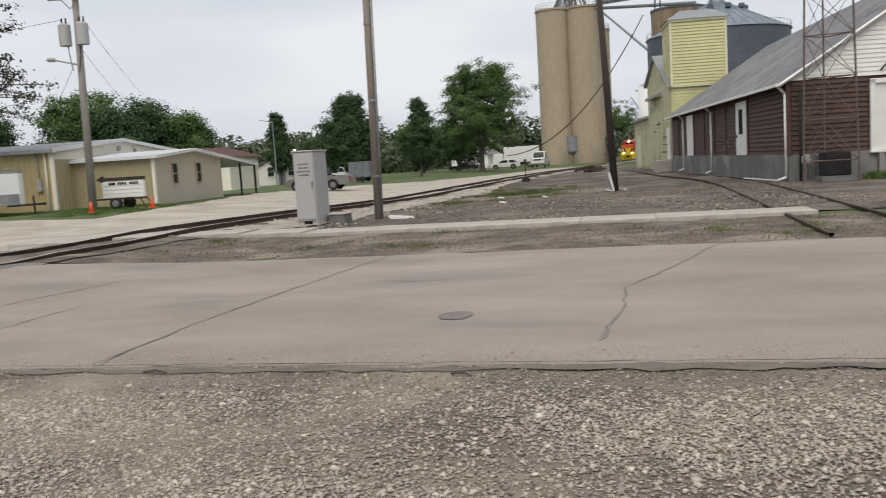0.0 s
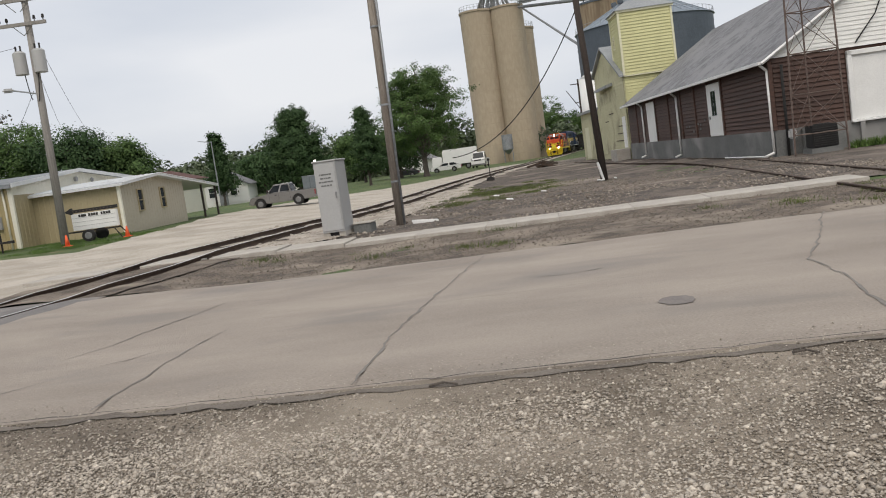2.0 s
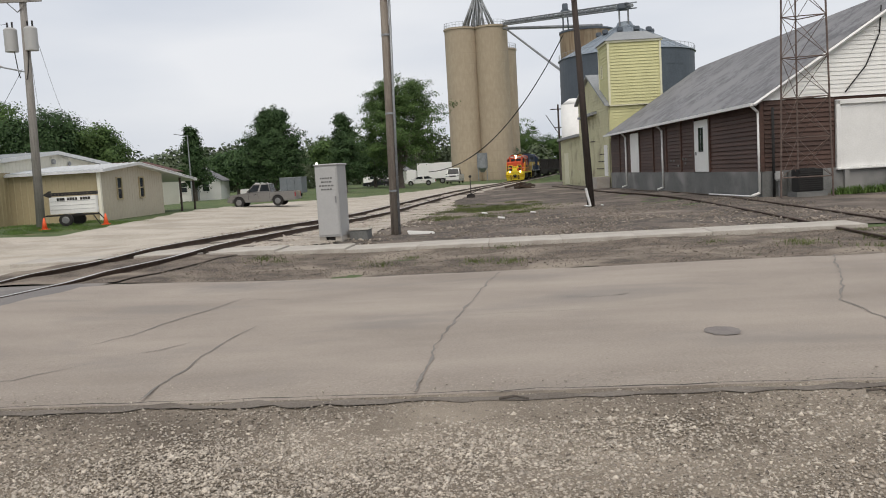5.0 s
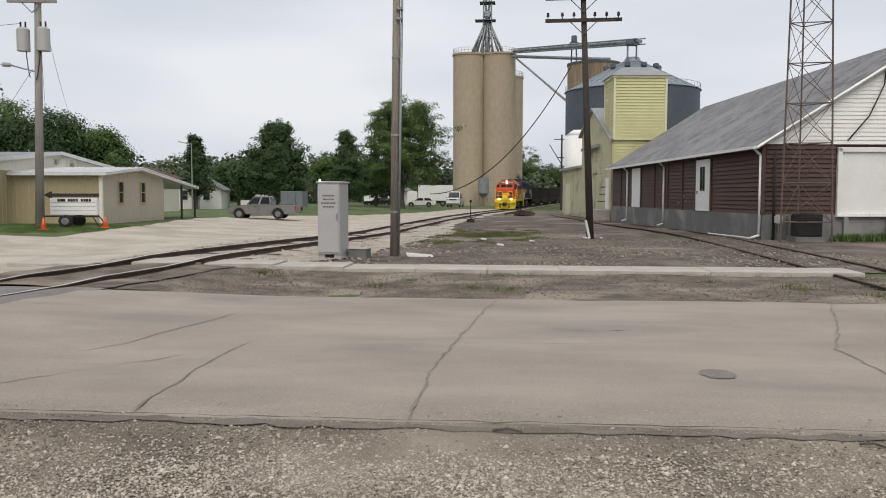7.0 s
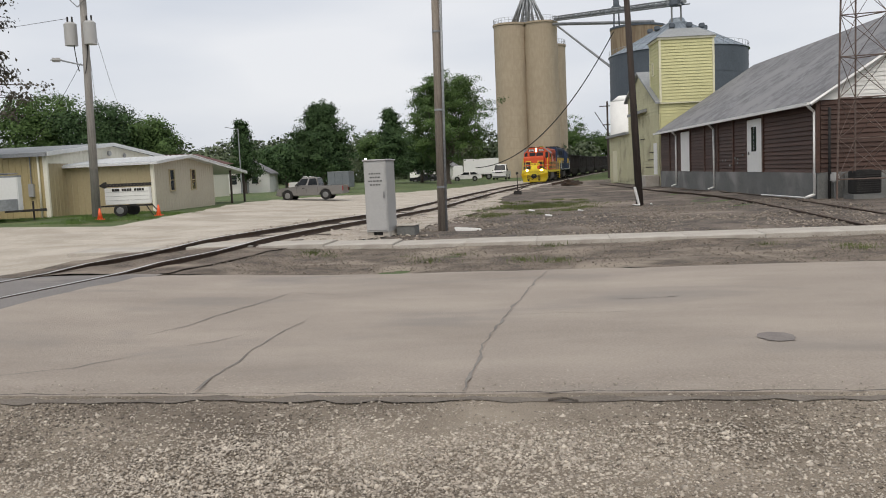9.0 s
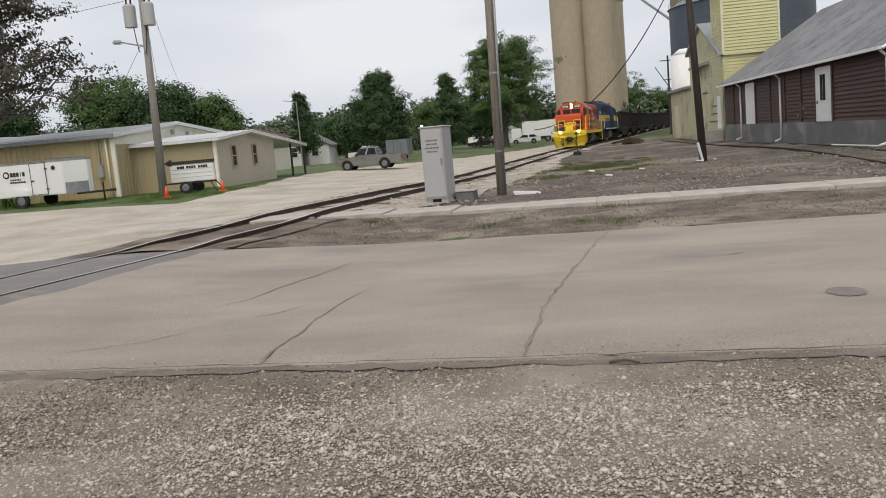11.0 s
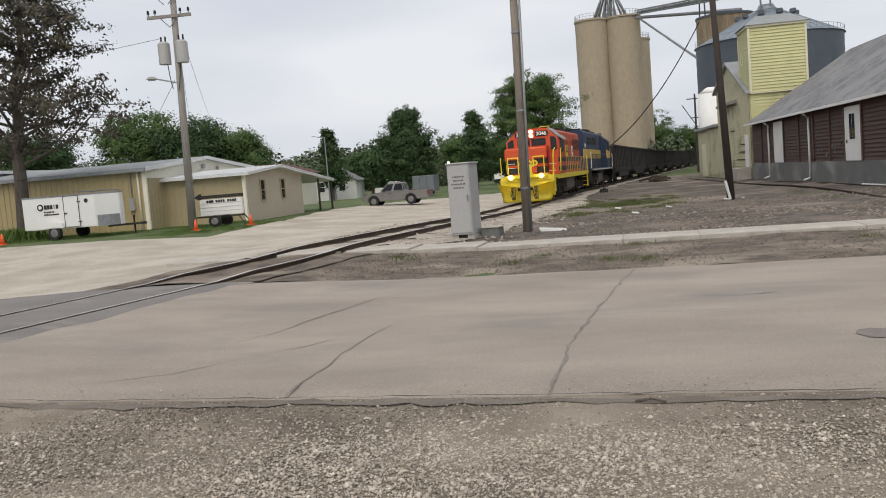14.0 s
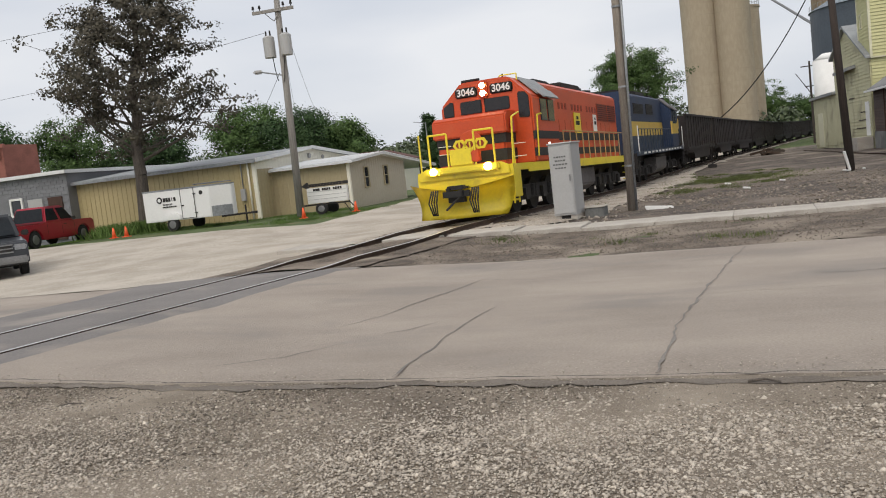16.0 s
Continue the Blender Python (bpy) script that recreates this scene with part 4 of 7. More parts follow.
def bins():
    b = thing("steel_bin", "big dark steel grain bin with a conical roof", "grain bin", pose(15.95, 120, -0.5))
    r, h = 9.15, 16.5
    part("shell", round_shell(r, 0, h, 72), M_BIN, b, "dark corrugated steel wall")
    for z in np.arange(1.2, h, 1.2):
        bm = B()
        cyl(bm, (0, 0, z), (0, 0, z + 0.09), r + 0.03, n=72, caps=False)
        part("hoop", bm, M_BIN, b)
    part("roof", cyl(B(), (0, 0, h), (0, 0, h + 4.2), r + 0.2, 1.2, n=72), M_BINROOF, b, "blue-grey conical roof")
    part("cap", cyl(B(), (0, 0, h + 4.1), (0, 0, h + 4.8), 1.3, 0.9, n=24), M_BINROOF, b)
    for i in range(40):
        a = i / 40 * math.tau
        bm = cyl(B(), (9.2 * math.cos(a), 9.2 * math.sin(a), h + 0.1), (1.3 * math.cos(a), 1.3 * math.sin(a), h + 4.2), 0.04, n=4)
        part("roof_rib", bm, M_BINROOF, b)
    for i in range(10):
        a = i / 10 * math.tau
        part("vent", bevelled(bx(B(), (3.6 * math.cos(a), 3.6 * math.sin(a), h + 3.35), (0.75, 0.75, 0.6)), 0.1), M_BIN, b, "dark roof vent")
    bm = B()
    for i in range(60):
        a, c = i / 60 * math.tau, (i + 1) / 60 * math.tau
        cyl(bm, (9.2 * math.cos(a), 9.2 * math.sin(a), h), (9.2 * math.cos(a), 9.2 * math.sin(a), h + 0.8), 0.022, n=4)
        cyl(bm, (9.2 * math.cos(a), 9.2 * math.sin(a), h + 0.8), (9.2 * math.cos(c), 9.2 * math.sin(c), h + 0.8), 0.022, n=4)
    part("railing", bm, M_GALV, b)
    o = thing("concrete_bin", "older rust streaked concrete bin behind the steel bin", "silo", pose(12.2, 137, -0.5))
    part("shell", round_shell(4.2, 0, 23.0, 48), M_SILOOLD, o, "rust streaked concrete wall", True)
    o.children[0].data.set_sharp_from_angle(angle=0.8)
    part("rim", cyl(B(), (0, 0, 22.8), (0, 0, 23.1), 4.3, n=48), M_BIN, o)
    hd = thing("elevator_head", "dark bucket elevator head on lattice posts", "grain leg", pose(9.2, 140, 22))
    for s in (-0.5, 0.5):
        part("post", cyl(B(), (s * 2.2, 0, -21.5), (s * 0.7, 0, 4), 0.12, n=6), M_BIN, hd)
    part("head", bevelled(bx(bx(B(), (0, 0, 4.2), (1.5, 1.2, 0.8)), (0, 0, 5.1), (0.9, 0.9, 1.1)), 0.12), M_BIN, hd, "dark rounded head")
    h2 = thing("elevator_head", "galvanised conveyor drive house over the steel bin", "grain leg", pose(15.75, 119, 20.4))
    for s in (-0.6, 0.6):
        part("post", cyl(B(), (s, 0, -0.8), (s, 0, 2.6), 0.13, n=6), M_STEEL, h2)
    part("head", bevelled(bx(B(), (0, 0, 2.3), (1.7, 1.5, 0.8)), 0.12), M_BIN, h2, "dark drive box")
    w = thing("storage_tank", "white round storage tank beside the elevator", "tank", pose(6.15, 86, 0))
    part("shell", cyl(B(), (0, 0, 0), (0, 0, 7.6), 1.35, n=32), M_WHITE, w, smooth=True)
    part("dome", cyl(B(), (0, 0, 7.6), (0, 0, 8.2), 1.35, 0.5, n=32), M_WHITE, w, smooth=True)


bins()


def hall_buildings():
    """The low tan metal hall to the west with its beige annex."""
    z0 = 0.22
    an = thing("metal_annex", "low tan metal annex with beige gable and white ribbed roof", "building", pose(-19.1, 37.2, z0, 0, 0, 2.3))
    L, Wd, E, R = 5.2, 7.6, 2.34, 2.66
    part("front_wall", ribbed(B(), L, 0, E, 0.3, 0.02), M_TAN, an, "tan ribbed front wall", m=pose(-L, 0, 0))
    part("core", prism(B(), [(0.02, -0.3), (Wd, -0.3), (Wd, E), (Wd / 2, R - 0.03), (0.02, E)], -L, -0.03, "x"), M_TANLIGHT, an, "beige metal walls")
    part("gable_wall", ribbed(B(), Wd, 0, E, 0.3, 0.015, lambda x: E + (R - E) * (1 - abs(x - Wd / 2) / (Wd / 2))), M_TANLIGHT, an, "beige ribbed gable end", m=pose(0, 0, 0, 0, 0, 90))
    for s in (0, 1):
        bm = B()
        y0, y1 = (-0.35, Wd / 2) if not s else (Wd + 4.6, Wd / 2)
        zz = (R - E) / (Wd / 2)
        za = E - 0.35 * zz + 0.06 if not s else R + 0.06 - (Wd / 2 + 4.6) * zz * 1.25
        x0, x1 = -L - 0.2, 0.4
        v = [bm.verts.new(p) for p in ((x0, y0, za), (x1, y0, za), (x1, y1, R + 0.07), (x0, y1, R + 0.07), (x0, y0, za - 0.1), (x1, y0, za - 0.1), (x1, y1, R - 0.03), (x0, y1, R - 0.03))]
        for f in ((0, 1, 2, 3), (7, 6, 5, 4), (0, 4, 5, 1), (1, 5, 6, 2), (3, 2, 6, 7), (0, 3, 7, 4)):
            bm.faces.new([v[i] for i in f])
        roof_ob = part("roof", bm, M_ROOFWHITE, an, "white ribbed metal roof")
        me = mesh_of("roof_rib", cyl(B(), (0, y0, za + 0.03), (0, y1, R + 0.1), 0.025, n=4), M_ROOFWHITE)
        for i in range(20):
            share("roof_rib", me, roof_ob, Matrix.Translation((-L - 0.2 + i * (L + 0.6) / 19, 0, 0)))
    for y in (1.75, 4.4):
        window_part(an, pose(0.02, y, 0.95, 0, 0, 90), 0.62, 1.1, M_TAN, M_GLASS, 0.06, 1)
    for x, y in ((0.2, Wd + 2.2), (0.2, Wd + 4.4), (-2.8, Wd + 4.4), (-5.6, Wd + 4.4)):
        part("porch_post", bx(B(), (x, y, 0.85), (0.1, 0.1, 2.2)), M_POLEDARK, an, "dark porch post")
    part("corner_trim", bx(B(), (0.0, 0.0, E / 2), (0.14, 0.14, E)), M_CREAMWALL, an)
    # long ochre hall, its cream gable end above the annex
    hl = thing("metal_hall", "long low ochre ribbed metal hall with a cream gable end", "building", pose(-23.35, 35.5, z0, 0, 0, 2))
    L, Wd, E, R = 12.9, 11.6, 2.95, 3.48
    part("core", prism(B(), [(0.03, -0.3), (Wd, -0.3), (Wd, E), (Wd / 2, R - 0.02), (0.03, E)], -L, -0.03, "x"), M_CREAMWALL, hl, "cream inner walls")
    part("front_wall", ribbed(B(), L, 0, E, 0.3, 0.03), M_OCHRE, hl, "ochre ribbed front wall", m=pose(-L, 0.0, 0))
    gable = part("gable_wall", ribbed(B(), Wd, 0, E, 0.3, 0.015, lambda x: E + (R - E) * (1 - abs(x - Wd / 2) / (Wd / 2))), M_CREAMWALL, hl, "cream ribbed gable end", m=pose(0, 0, 0, 0, 0, 90))
    # shadow of the recess beside the annex, painted as a tan sheet
    part("gable_skirt", ribbed(B(), 1.75, 0, 2.5, 0.3, 0.02), M_TAN, hl, "lower gable sheets, tan to give the recess shadow", m=pose(0.02, 0, 0, 0, 0, 90))
    for s in (0, 1):
        pts = [(-0.32, E - 0.09), (Wd / 2, R - 0.02), (Wd / 2, R + 0.1), (-0.32, E + 0.05)]
        roof_ob = part("roof", prism(B(), [(Wd - u, w) for u, w in pts][::-1] if s else pts, -L - 0.2, 0.28, "x"), M_ROOFGREY, hl, "weathered grey metal roof")
        edge = [(-0.34, E - 0.12), (Wd / 2, R - 0.06), (Wd / 2, R + 0.115), (-0.34, E + 0.07)]
        part("rake_trim", prism(B(), [(Wd - u, w) for u, w in edge][::-1] if s else edge, 0.282, 0.32, "x"), M_ROOFWHITE, roof_ob, "white rake trim")
    part("gable_vent", cyl(B(), (0.02, Wd / 2 - 0.1, 3.05), (0.14, Wd / 2 - 0.1, 3.05), 0.13, n=14), M_CABINET, gable, "dark round vent", m=pose(0, 0, 0, 0, 0, -90))
    part("wall_lamp", bevelled(bx(B(), (0.1, Wd / 2 + 1.5, 2.95), (0.14, 0.2, 0.26)), 0.05), M_CABINET, gable, "grey wall lamp", m=pose(0, 0, 0, 0, 0, -90))
    part("eave_trim", bx(B(), (-L / 2, -0.36, E - 0.05), (L + 0.5, 0.07, 0.16)), M_GALV, hl)
    part("corner_trim", bx(B(), (-0.02, -0.03, E / 2), (0.2, 0.12, E)), M_CREAMWALL, hl)
    part("downspout", cyl(B(), (-0.35, -0.08, 0), (-0.35, -0.08, E), 0.045), M_CREAMWALL, hl, smooth=True)
    part("meter_box", bevelled(bx(B(), (-0.75, -0.1, 1.3), (0.25, 0.16, 0.6)), 0.02), M_CABINET, hl, "grey meter box")
    part("conduit", cyl(B(), (-0.75, -0.06, 1.6), (-0.75, -0.06, 2.9), 0.03), M_STEEL, hl)
    # grey block building and red brick block farther west
    gb = thing("block_building", "grey painted concrete block building with a white roof edge", "building", pose(-41.2, 34.2, z0, 0, 0, 2))
    L, E = 6.9, 3.55
    part("core", bx(B(), (L / 2, 5, E / 2 - 0.15), (L - 0.1, 9.9, E + 0.3)), M_BLOCK, gb, "grey block wall")
    me = mesh_of("block", bevelled(bx(B(), (0, 0, 0), (0.385, 0.06, 0.185)), 0.008, 1), M_BLOCK)
    for i in range(17):
        for j in range(17):
            x = 0.2 + j * 0.4 + (0.2 if i % 2 else 0)
            if x < L - 0.15 and not (1.0 < x < 2.6 and 0.9 < 0.1 + i * 0.2 < 2.8) and not (5.4 < x < 6.5 and i < 12):
                share("block", me, gb, pose(x, 0.05, 0.1 + i * 0.2))
    part("roof_edge", bx(B(), (L / 2, 4.9, E + 0.06), (L + 0.3, 10.3, 0.18)), M_ROOFWHITE, gb, "white roof edge")
    window_part(gb, pose(2.85, -0.02, 1.5), 0.9, 1.0, M_WHITE, M_GLASS, 0.11)
    part("panel", bx(B(), (4.6, 0.0, 1.9), (1.0, 0.08, 0.9)), M_CABINET, gb, "pale boarded panel")
    part("door", bx(B(), (5.95, 0.0, 1.2), (0.95, 0.08, 2.3)), M_WALLBROWN, gb, "brown door")
    rb = thing("brick_building", "old red brick building with corbelled cornice", "building", pose(-51.8, 39, z0, 0, 0, 2))
    part("core", bx(B(), (4, 1.4, 2.9), (7.9, 2.8, 6.4)), M_REDBRICK, rb, "red brick wall")
    part("cornice", bx(B(), (4, 0.0, 6.0), (8.2, 0.2, 0.25)), M_REDBRICK, rb)
    for i in range(20):
        part("corbel", bx(B(), (0.3 + i * 0.39, -0.06, 5.5), (0.14, 0.16, 0.6)), M_REDBRICK, rb)
    # houses far beyond the lot
    for x, y, w, d, e, r, wall, a in ((-41.6, 98, 6.0, 8, 2.3, 4.0, M_WHITESIDE, 12), (-27.5, 150, 7, 7, 2.3, 4.3, M_WHITESIDE, -10)):
        h = thing("house", "small white sided house with a grey gable roof beyond the lot", "house", pose(x, y, land(x, y), 0, 0, a))
        part("wall", prism(B(), [(0, -0.3), (w, -0.3), (w, e), (w / 2, r - 0.1), (0, e)], 0, d, "y"), wall, h)
        part("siding", lap(B(), w, 0.2, r - 0.15, 0.22, 0.03, lambda z: (max(0, (z - e) * w / 2 / (r - e)), w - max(0, (z - e) * w / 2 / (r - e)))), wall, h)
        bm = B()
        s = (r - e) / (w / 2)
        for k in (0, 1):
            pts = [(-0.3, e - 0.3 * s), (w / 2, r), (w / 2, r + 0.14), (-0.3, e - 0.3 * s + 0.14)]
            prism(bm, [(w - u, v) for u, v in pts][::-1] if k else pts, -0.3, d + 0.3, "y")
        part("roof", bm, M_SHINGLE, h, "grey shingle roof")
        for k in range(2):
            window_part(h, pose(1.2 + k * (w - 3.4), -0.04, 1.0), 0.9, 1.3, M_WHITE, M_GLASS, 0.08, 1)
        part("door", bx(B(), (w / 2, -0.04, 1.0), (0.9, 0.08, 2.0)), M_ROOFGREY, h)
    rr = thing("house", "low house with a dull brown hipped roof behind the annex", "house", pose(-39.7, 70, -0.1))
    part("wall", bx(B(), (4.3, 3, 1.6), (8.0, 6, 3.4)), M_CREAMWALL, rr)
    bm = B()
    v = [bm.verts.new(p) for p in ((-0.2, -0.5, 3.2), (8.8, -0.5, 3.2), (8.8, 6.5, 3.2), (-0.2, 6.5, 3.2), (2.0, 3.0, 4.3), (6.7, 3.0, 4.2))]
    for f in ((0, 1, 5, 4), (1, 2, 5), (2, 3, 4, 5), (3, 0, 4), (3, 2, 1, 0)):
        bm.faces.new([v[i] for i in f])
    part("roof", bm, M_ROOFBROWN, rr, "dull red roof")


hall_buildings()


# ---- the train ----

def truck_frame(parent, y, axles, length):
    """A dark bogie with side frames, springs and wheelsets about y."""
    bog = part("bogie", B(), M_GRIME, parent)
    bm = B()
    for s in (-1, 1):
        prism(bm, [(-length / 2, 0.48), (-length / 2 + 0.3, 0.36), (length / 2 - 0.3, 0.36), (length / 2, 0.48), (length / 2, 0.66), (length / 2 - 0.5, 0.8), (-length / 2 + 0.5, 0.8), (-length / 2, 0.66)], s * 1.02 - 0.07, s * 1.02 + 0.07, "x")
        for a in axles:
            bx(bm, (s * 1.1, a, 0.52), (0.2, 0.34, 0.34))
        for a, b in zip(axles, axles[1:]):
            for k in (-0.12, 0.12):
                cyl(bm, (s * 1.1, (a + b) / 2 + k, 0.42), (s * 1.1, (a + b) / 2 + k, 0.78), 0.09, n=7)
    bx(bm, (0, 0, 0.68), (2.0, 0.5, 0.25))
    me = mesh_of("bogie", bm, M_GRIME)
    bog.data = me
    bog.matrix_basis = pose(0, y, 0)
    wheels = []
    for a in axles:
        bm = cyl(B(), (-0.75, 0, 0), (0.75, 0, 0), 0.09, n=8)
        for s in (-1, 1):
            cyl(bm, (s * 0.68, 0, 0), (s * 0.82, 0, 0), 0.5, n=20)
            cyl(bm, (s * 0.82, 0, 0), (s * 0.9, 0, 0), 0.16, n=8)
        w = part("wheelset", bm, M_GRIME, parent, "dusty steel wheelset", m=pose(0, y + a, 0.5))
        wheels.append((w, y + a))
    return wheels


M_CABGLASS = material("dark cab glass", (0.012, 0.013, 0.015), 0.22, (0.02, 0.02, 0.022), 3, 20, 0.5, 0)


def windscreen(parent, pts, y, mat=M_CABGLASS, name="window"):
    """A flat pane with a rubber rim on a face that looks along -y."""
    bm = prism(B(), pts, y - 0.015, y + 0.03, "y")
    return part(name, bm, mat, parent, "dark cab window")


def locomotive(lead):
    """A six-axle hood unit; y runs back from the front coupler, z up from the rail top."""
    name = "locomotive"
    if lead:
        lo = thing(name, "orange and black freight locomotive with a yellow snowplow and lit headlights", "locomotive")
        hood, belt, sill, nose = M_ORANGE, M_LOCOBLACK, M_LOCOYELLOW, M_ORANGE
    else:
        lo = thing(name, "navy blue freight locomotive with a golden stripe", "locomotive")
        hood, belt, sill, nose = M_BLUE, M_GOLD, M_BLUEGREY, M_BLUE
    L = 17.0
    # frame and walkway
    bm = B()
    bx(bm, (0, L / 2 + 0.1, 1.42), (2.95, L - 1.2, 0.20))
    part("walkway", bm, sill, lo, "painted walkway sill" if not lead else "yellow walkway sill")
    # underframe, made deep and dark to block light and stand for shade below
    part("underframe", bx(B(), (0, L / 2, 0.92), (1.3, L - 2.4, 0.92)), M_GRIME, lo)
    wheels = truck_frame(lo, 4.2, (-1.65, 0, 1.65), 4.6) + truck_frame(lo, 13.0, (-1.65, 0, 1.65), 4.6)
    part("fuel_tank", bevelled(prism(B(), [(-1.25, 0.5), (-0.9, 0.28), (0.9, 0.28), (1.25, 0.5), (1.25, 1.15), (-1.25, 1.15)], 6.9, 10.4, "y"), 0.05), M_TANKGREY, lo, "dusty fuel tank")
    bm = B()
    for s in (-1, 1):
        cyl(bm, (s * 1.15, 7.1, 1.22), (s * 1.15, 10.2, 1.22), 0.13, n=9)
    part("air_reservoir", bm, M_GRIME, lo, smooth=True)
    # short hood: a narrow striped lower nose under a wide plain upper one
    part("nose", bevelled(bx(B(), (-0.22, 2.45, 2.02), (2.2, 1.0, 1.04)), 0.06, 2), nose, lo, "striped lower nose" if lead else "low nose hood")
    upper = bevelled(prism(B(), [(1.85, 2.52), (2.95, 2.52), (2.95, 3.24), (2.0, 3.19), (1.85, 3.08)], -1.42, 0.96, "x"), 0.045, 2)
    part("upper_nose", upper, nose if lead else M_GOLD, lo, "wide upper nose with rounded edges")
    if lead:
        for z, h in ((1.86, 0.36), (2.37, 0.3)):
            part("nose_stripe", bx(B(), (-0.22, 2.45, z), (2.224, 1.024, h)), M_LOCOBLACK, lo, "black stripe round the nose")
        part("classification_lamp", cyl(B(), (1.03, 2.2, 2.5), (1.03, 2.2, 2.95), 0.07, n=10), M_RED, lo, "red cylinder beside the nose")
        for z in (2.05, 2.3):
            part("grab_iron", cyl(B(), (-1.28, 1.9, z), (-0.85, 1.9, z), 0.012, n=6), M_WHITE, lo, "white grab iron")
        for z in (1.75, 2.15):
            part("grab_iron", cyl(B(), (1.0, 2.2, z), (1.4, 2.2, z), 0.012, n=6), M_WHITE, lo, "white grab iron")
    # cab: full width, roof with sloping shoulders
    cab_pts = [(-1.5, 1.5), (1.5, 1.5), (1.5, 3.62), (0.78, 4.34), (-0.78, 4.34), (-1.5, 3.62)]
    cab = part("cab", bevelled(prism(B(), cab_pts, 3.25, 5.75, "y"), 0.06), nose, lo, "cab")
    part("cab_belt", bx(B(), (0, 4.5, 2.38 if lead else 2.62), (3.02, 2.47, 0.26 if lead else 0.7)), belt, cab, "stripe round the cab")
    if lead:
        part("cab_belt", bx(B(), (0, 4.5, 1.84), (3.02, 2.47, 0.26)), belt, cab, "stripe round the cab")
    for pts in ([(-0.80, 3.32), (-0.14, 3.32), (-0.14, 3.70), (-0.76, 3.70), (-0.80, 3.66)], [(0.02, 3.32), (0.74, 3.32), (0.78, 3.36), (0.78, 3.66), (0.74, 3.70), (0.02, 3.70)], [(-1.38, 3.30), (-1.06, 3.30), (-1.06, 3.72), (-1.16, 3.74), (-1.38, 3.60)], [(1.08, 3.02), (1.36, 3.00), (1.40, 3.06), (1.40, 3.60), (1.30, 3.74), (1.12, 3.76), (1.08, 3.72)]):
        pane = windscreen(cab, pts, 3.235)
        mx, mz = sum(p[0] for p in pts) / len(pts), sum(p[1] for p in pts) / len(pts)
        rim = [(mx + (u - mx) * 1.07, mz + (w - mz) * 1.1) for u, w in pts]
        part("gasket", prism(B(), rim, 3.226, 3.248, "y"), M_BLACK, pane, "black rubber gasket")
    for s in (-1, 1):
        for y in (4.25, 5.0):
            part("side_window", bx(B(), (s * 1.51, y, 3.2), (0.05, 0.58, 0.7)), M_GLASS, cab, "dark side window")
        shade = prism(B(), [(1.36, 3.86), (1.66, 3.58), (1.68, 3.61), (1.40, 3.90)] if s > 0 else [(-1.36, 3.86), (-1.40, 3.90), (-1.68, 3.61), (-1.66, 3.58)], 3.95, 5.5, "y")
        part("sun_shade", shade, M_TANKGREY if not lead else M_ROOFGREY, cab, "grey sun shade")
        roof_side = [(s * 0.82, 4.34), (s * 1.47, 3.70), (s * 1.49, 3.72), (s * 0.84, 4.36)]
        part("roof_panel", prism(B(), roof_side, 3.9, 5.74, "y"), M_TANKGREY if not lead else M_ROOFGREY, cab, "grey cab roof side")
        part("grab_iron", cyl(cyl(B(), (s * 1.55, 3.3, 1.7), (s * 1.6, 3.3, 3.0), 0.025, n=6), (s * 1.6, 3.3, 3.0), (s * 1.6, 3.7, 3.05), 0.025, n=6), sill, cab)
    # number boards and headlight
    digits = "3046" if lead else "3440"
    for s in (-1, 1):
        board = part("number_board", bevelled(bx(B(), (s * 0.58, 3.23, 4.0), (0.74, 0.08, 0.32)), 0.04), M_LOCOBLACK, cab, "black number board")
        text_part(digits, 0.30, M_WHITE, board, pose(s * 0.58, 3.185, 4.0, 90, 0, 0))
    lamp_mat = M_LAMP if lead else M_STEEL
    house = part("headlight_housing", bevelled(bx(B(), (0, 3.2, 4.02), (0.28, 0.14, 0.56)), 0.05), nose, cab)
    for z in (3.90, 4.15):
        part("headlight", cyl(B(), (0, 3.12, z), (0, 3.16, z), 0.095, n=16), lamp_mat, house, "lit headlight" if lead else "unlit headlight")
    part("aerial", cyl(B(), (0.3, 4.2, 4.3), (0.3, 4.2, 4.55), 0.03, n=6), M_BLACK, cab, "short black aerial")
    part("air_horn", cyl(B(), (-0.85, 3.6, 4.40), (-0.25, 3.6, 4.42), 0.06, 0.04, n=8), M_BLACK, cab, "black air horn")
    bm = B()
    for p, q in (((0.45, 3.5, 4.3), (0.45, 3.5, 4.41)), ((0.45, 3.5, 4.41), (1.0, 3.5, 4.41)), ((1.0, 3.5, 4.41), (1.0, 3.5, 4.2))):
        cyl(bm, p, q, 0.02, n=6)
    part("roof_grab", bm, sill, cab, "grab rail on the roof")
    part("roof_hatch", bevelled(bx(B(), (0, 5.0, 4.37), (0.9, 0.9, 0.1)), 0.03), M_GRIME, cab)
    # the cab stands close behind the nose
    for o in (cab, *cab.children_recursive):
        if o.matrix_basis == Matrix():
            o.data.transform(Matrix.Translation((0, -0.4, 0)))
        else:
            o.location.y -= 0.4
    # long hood
    H0, H1 = 5.35, L - 0.9
    pts = [(-0.95, 1.5), (0.95, 1.5), (0.95, 4.2), (0.74, 4.36), (-0.74, 4.36), (-0.95, 4.2)]
    lh = part("long_hood", bevelled(prism(B(), pts, H0, H1, "y"), 0.04), hood, lo, "long engine hood")
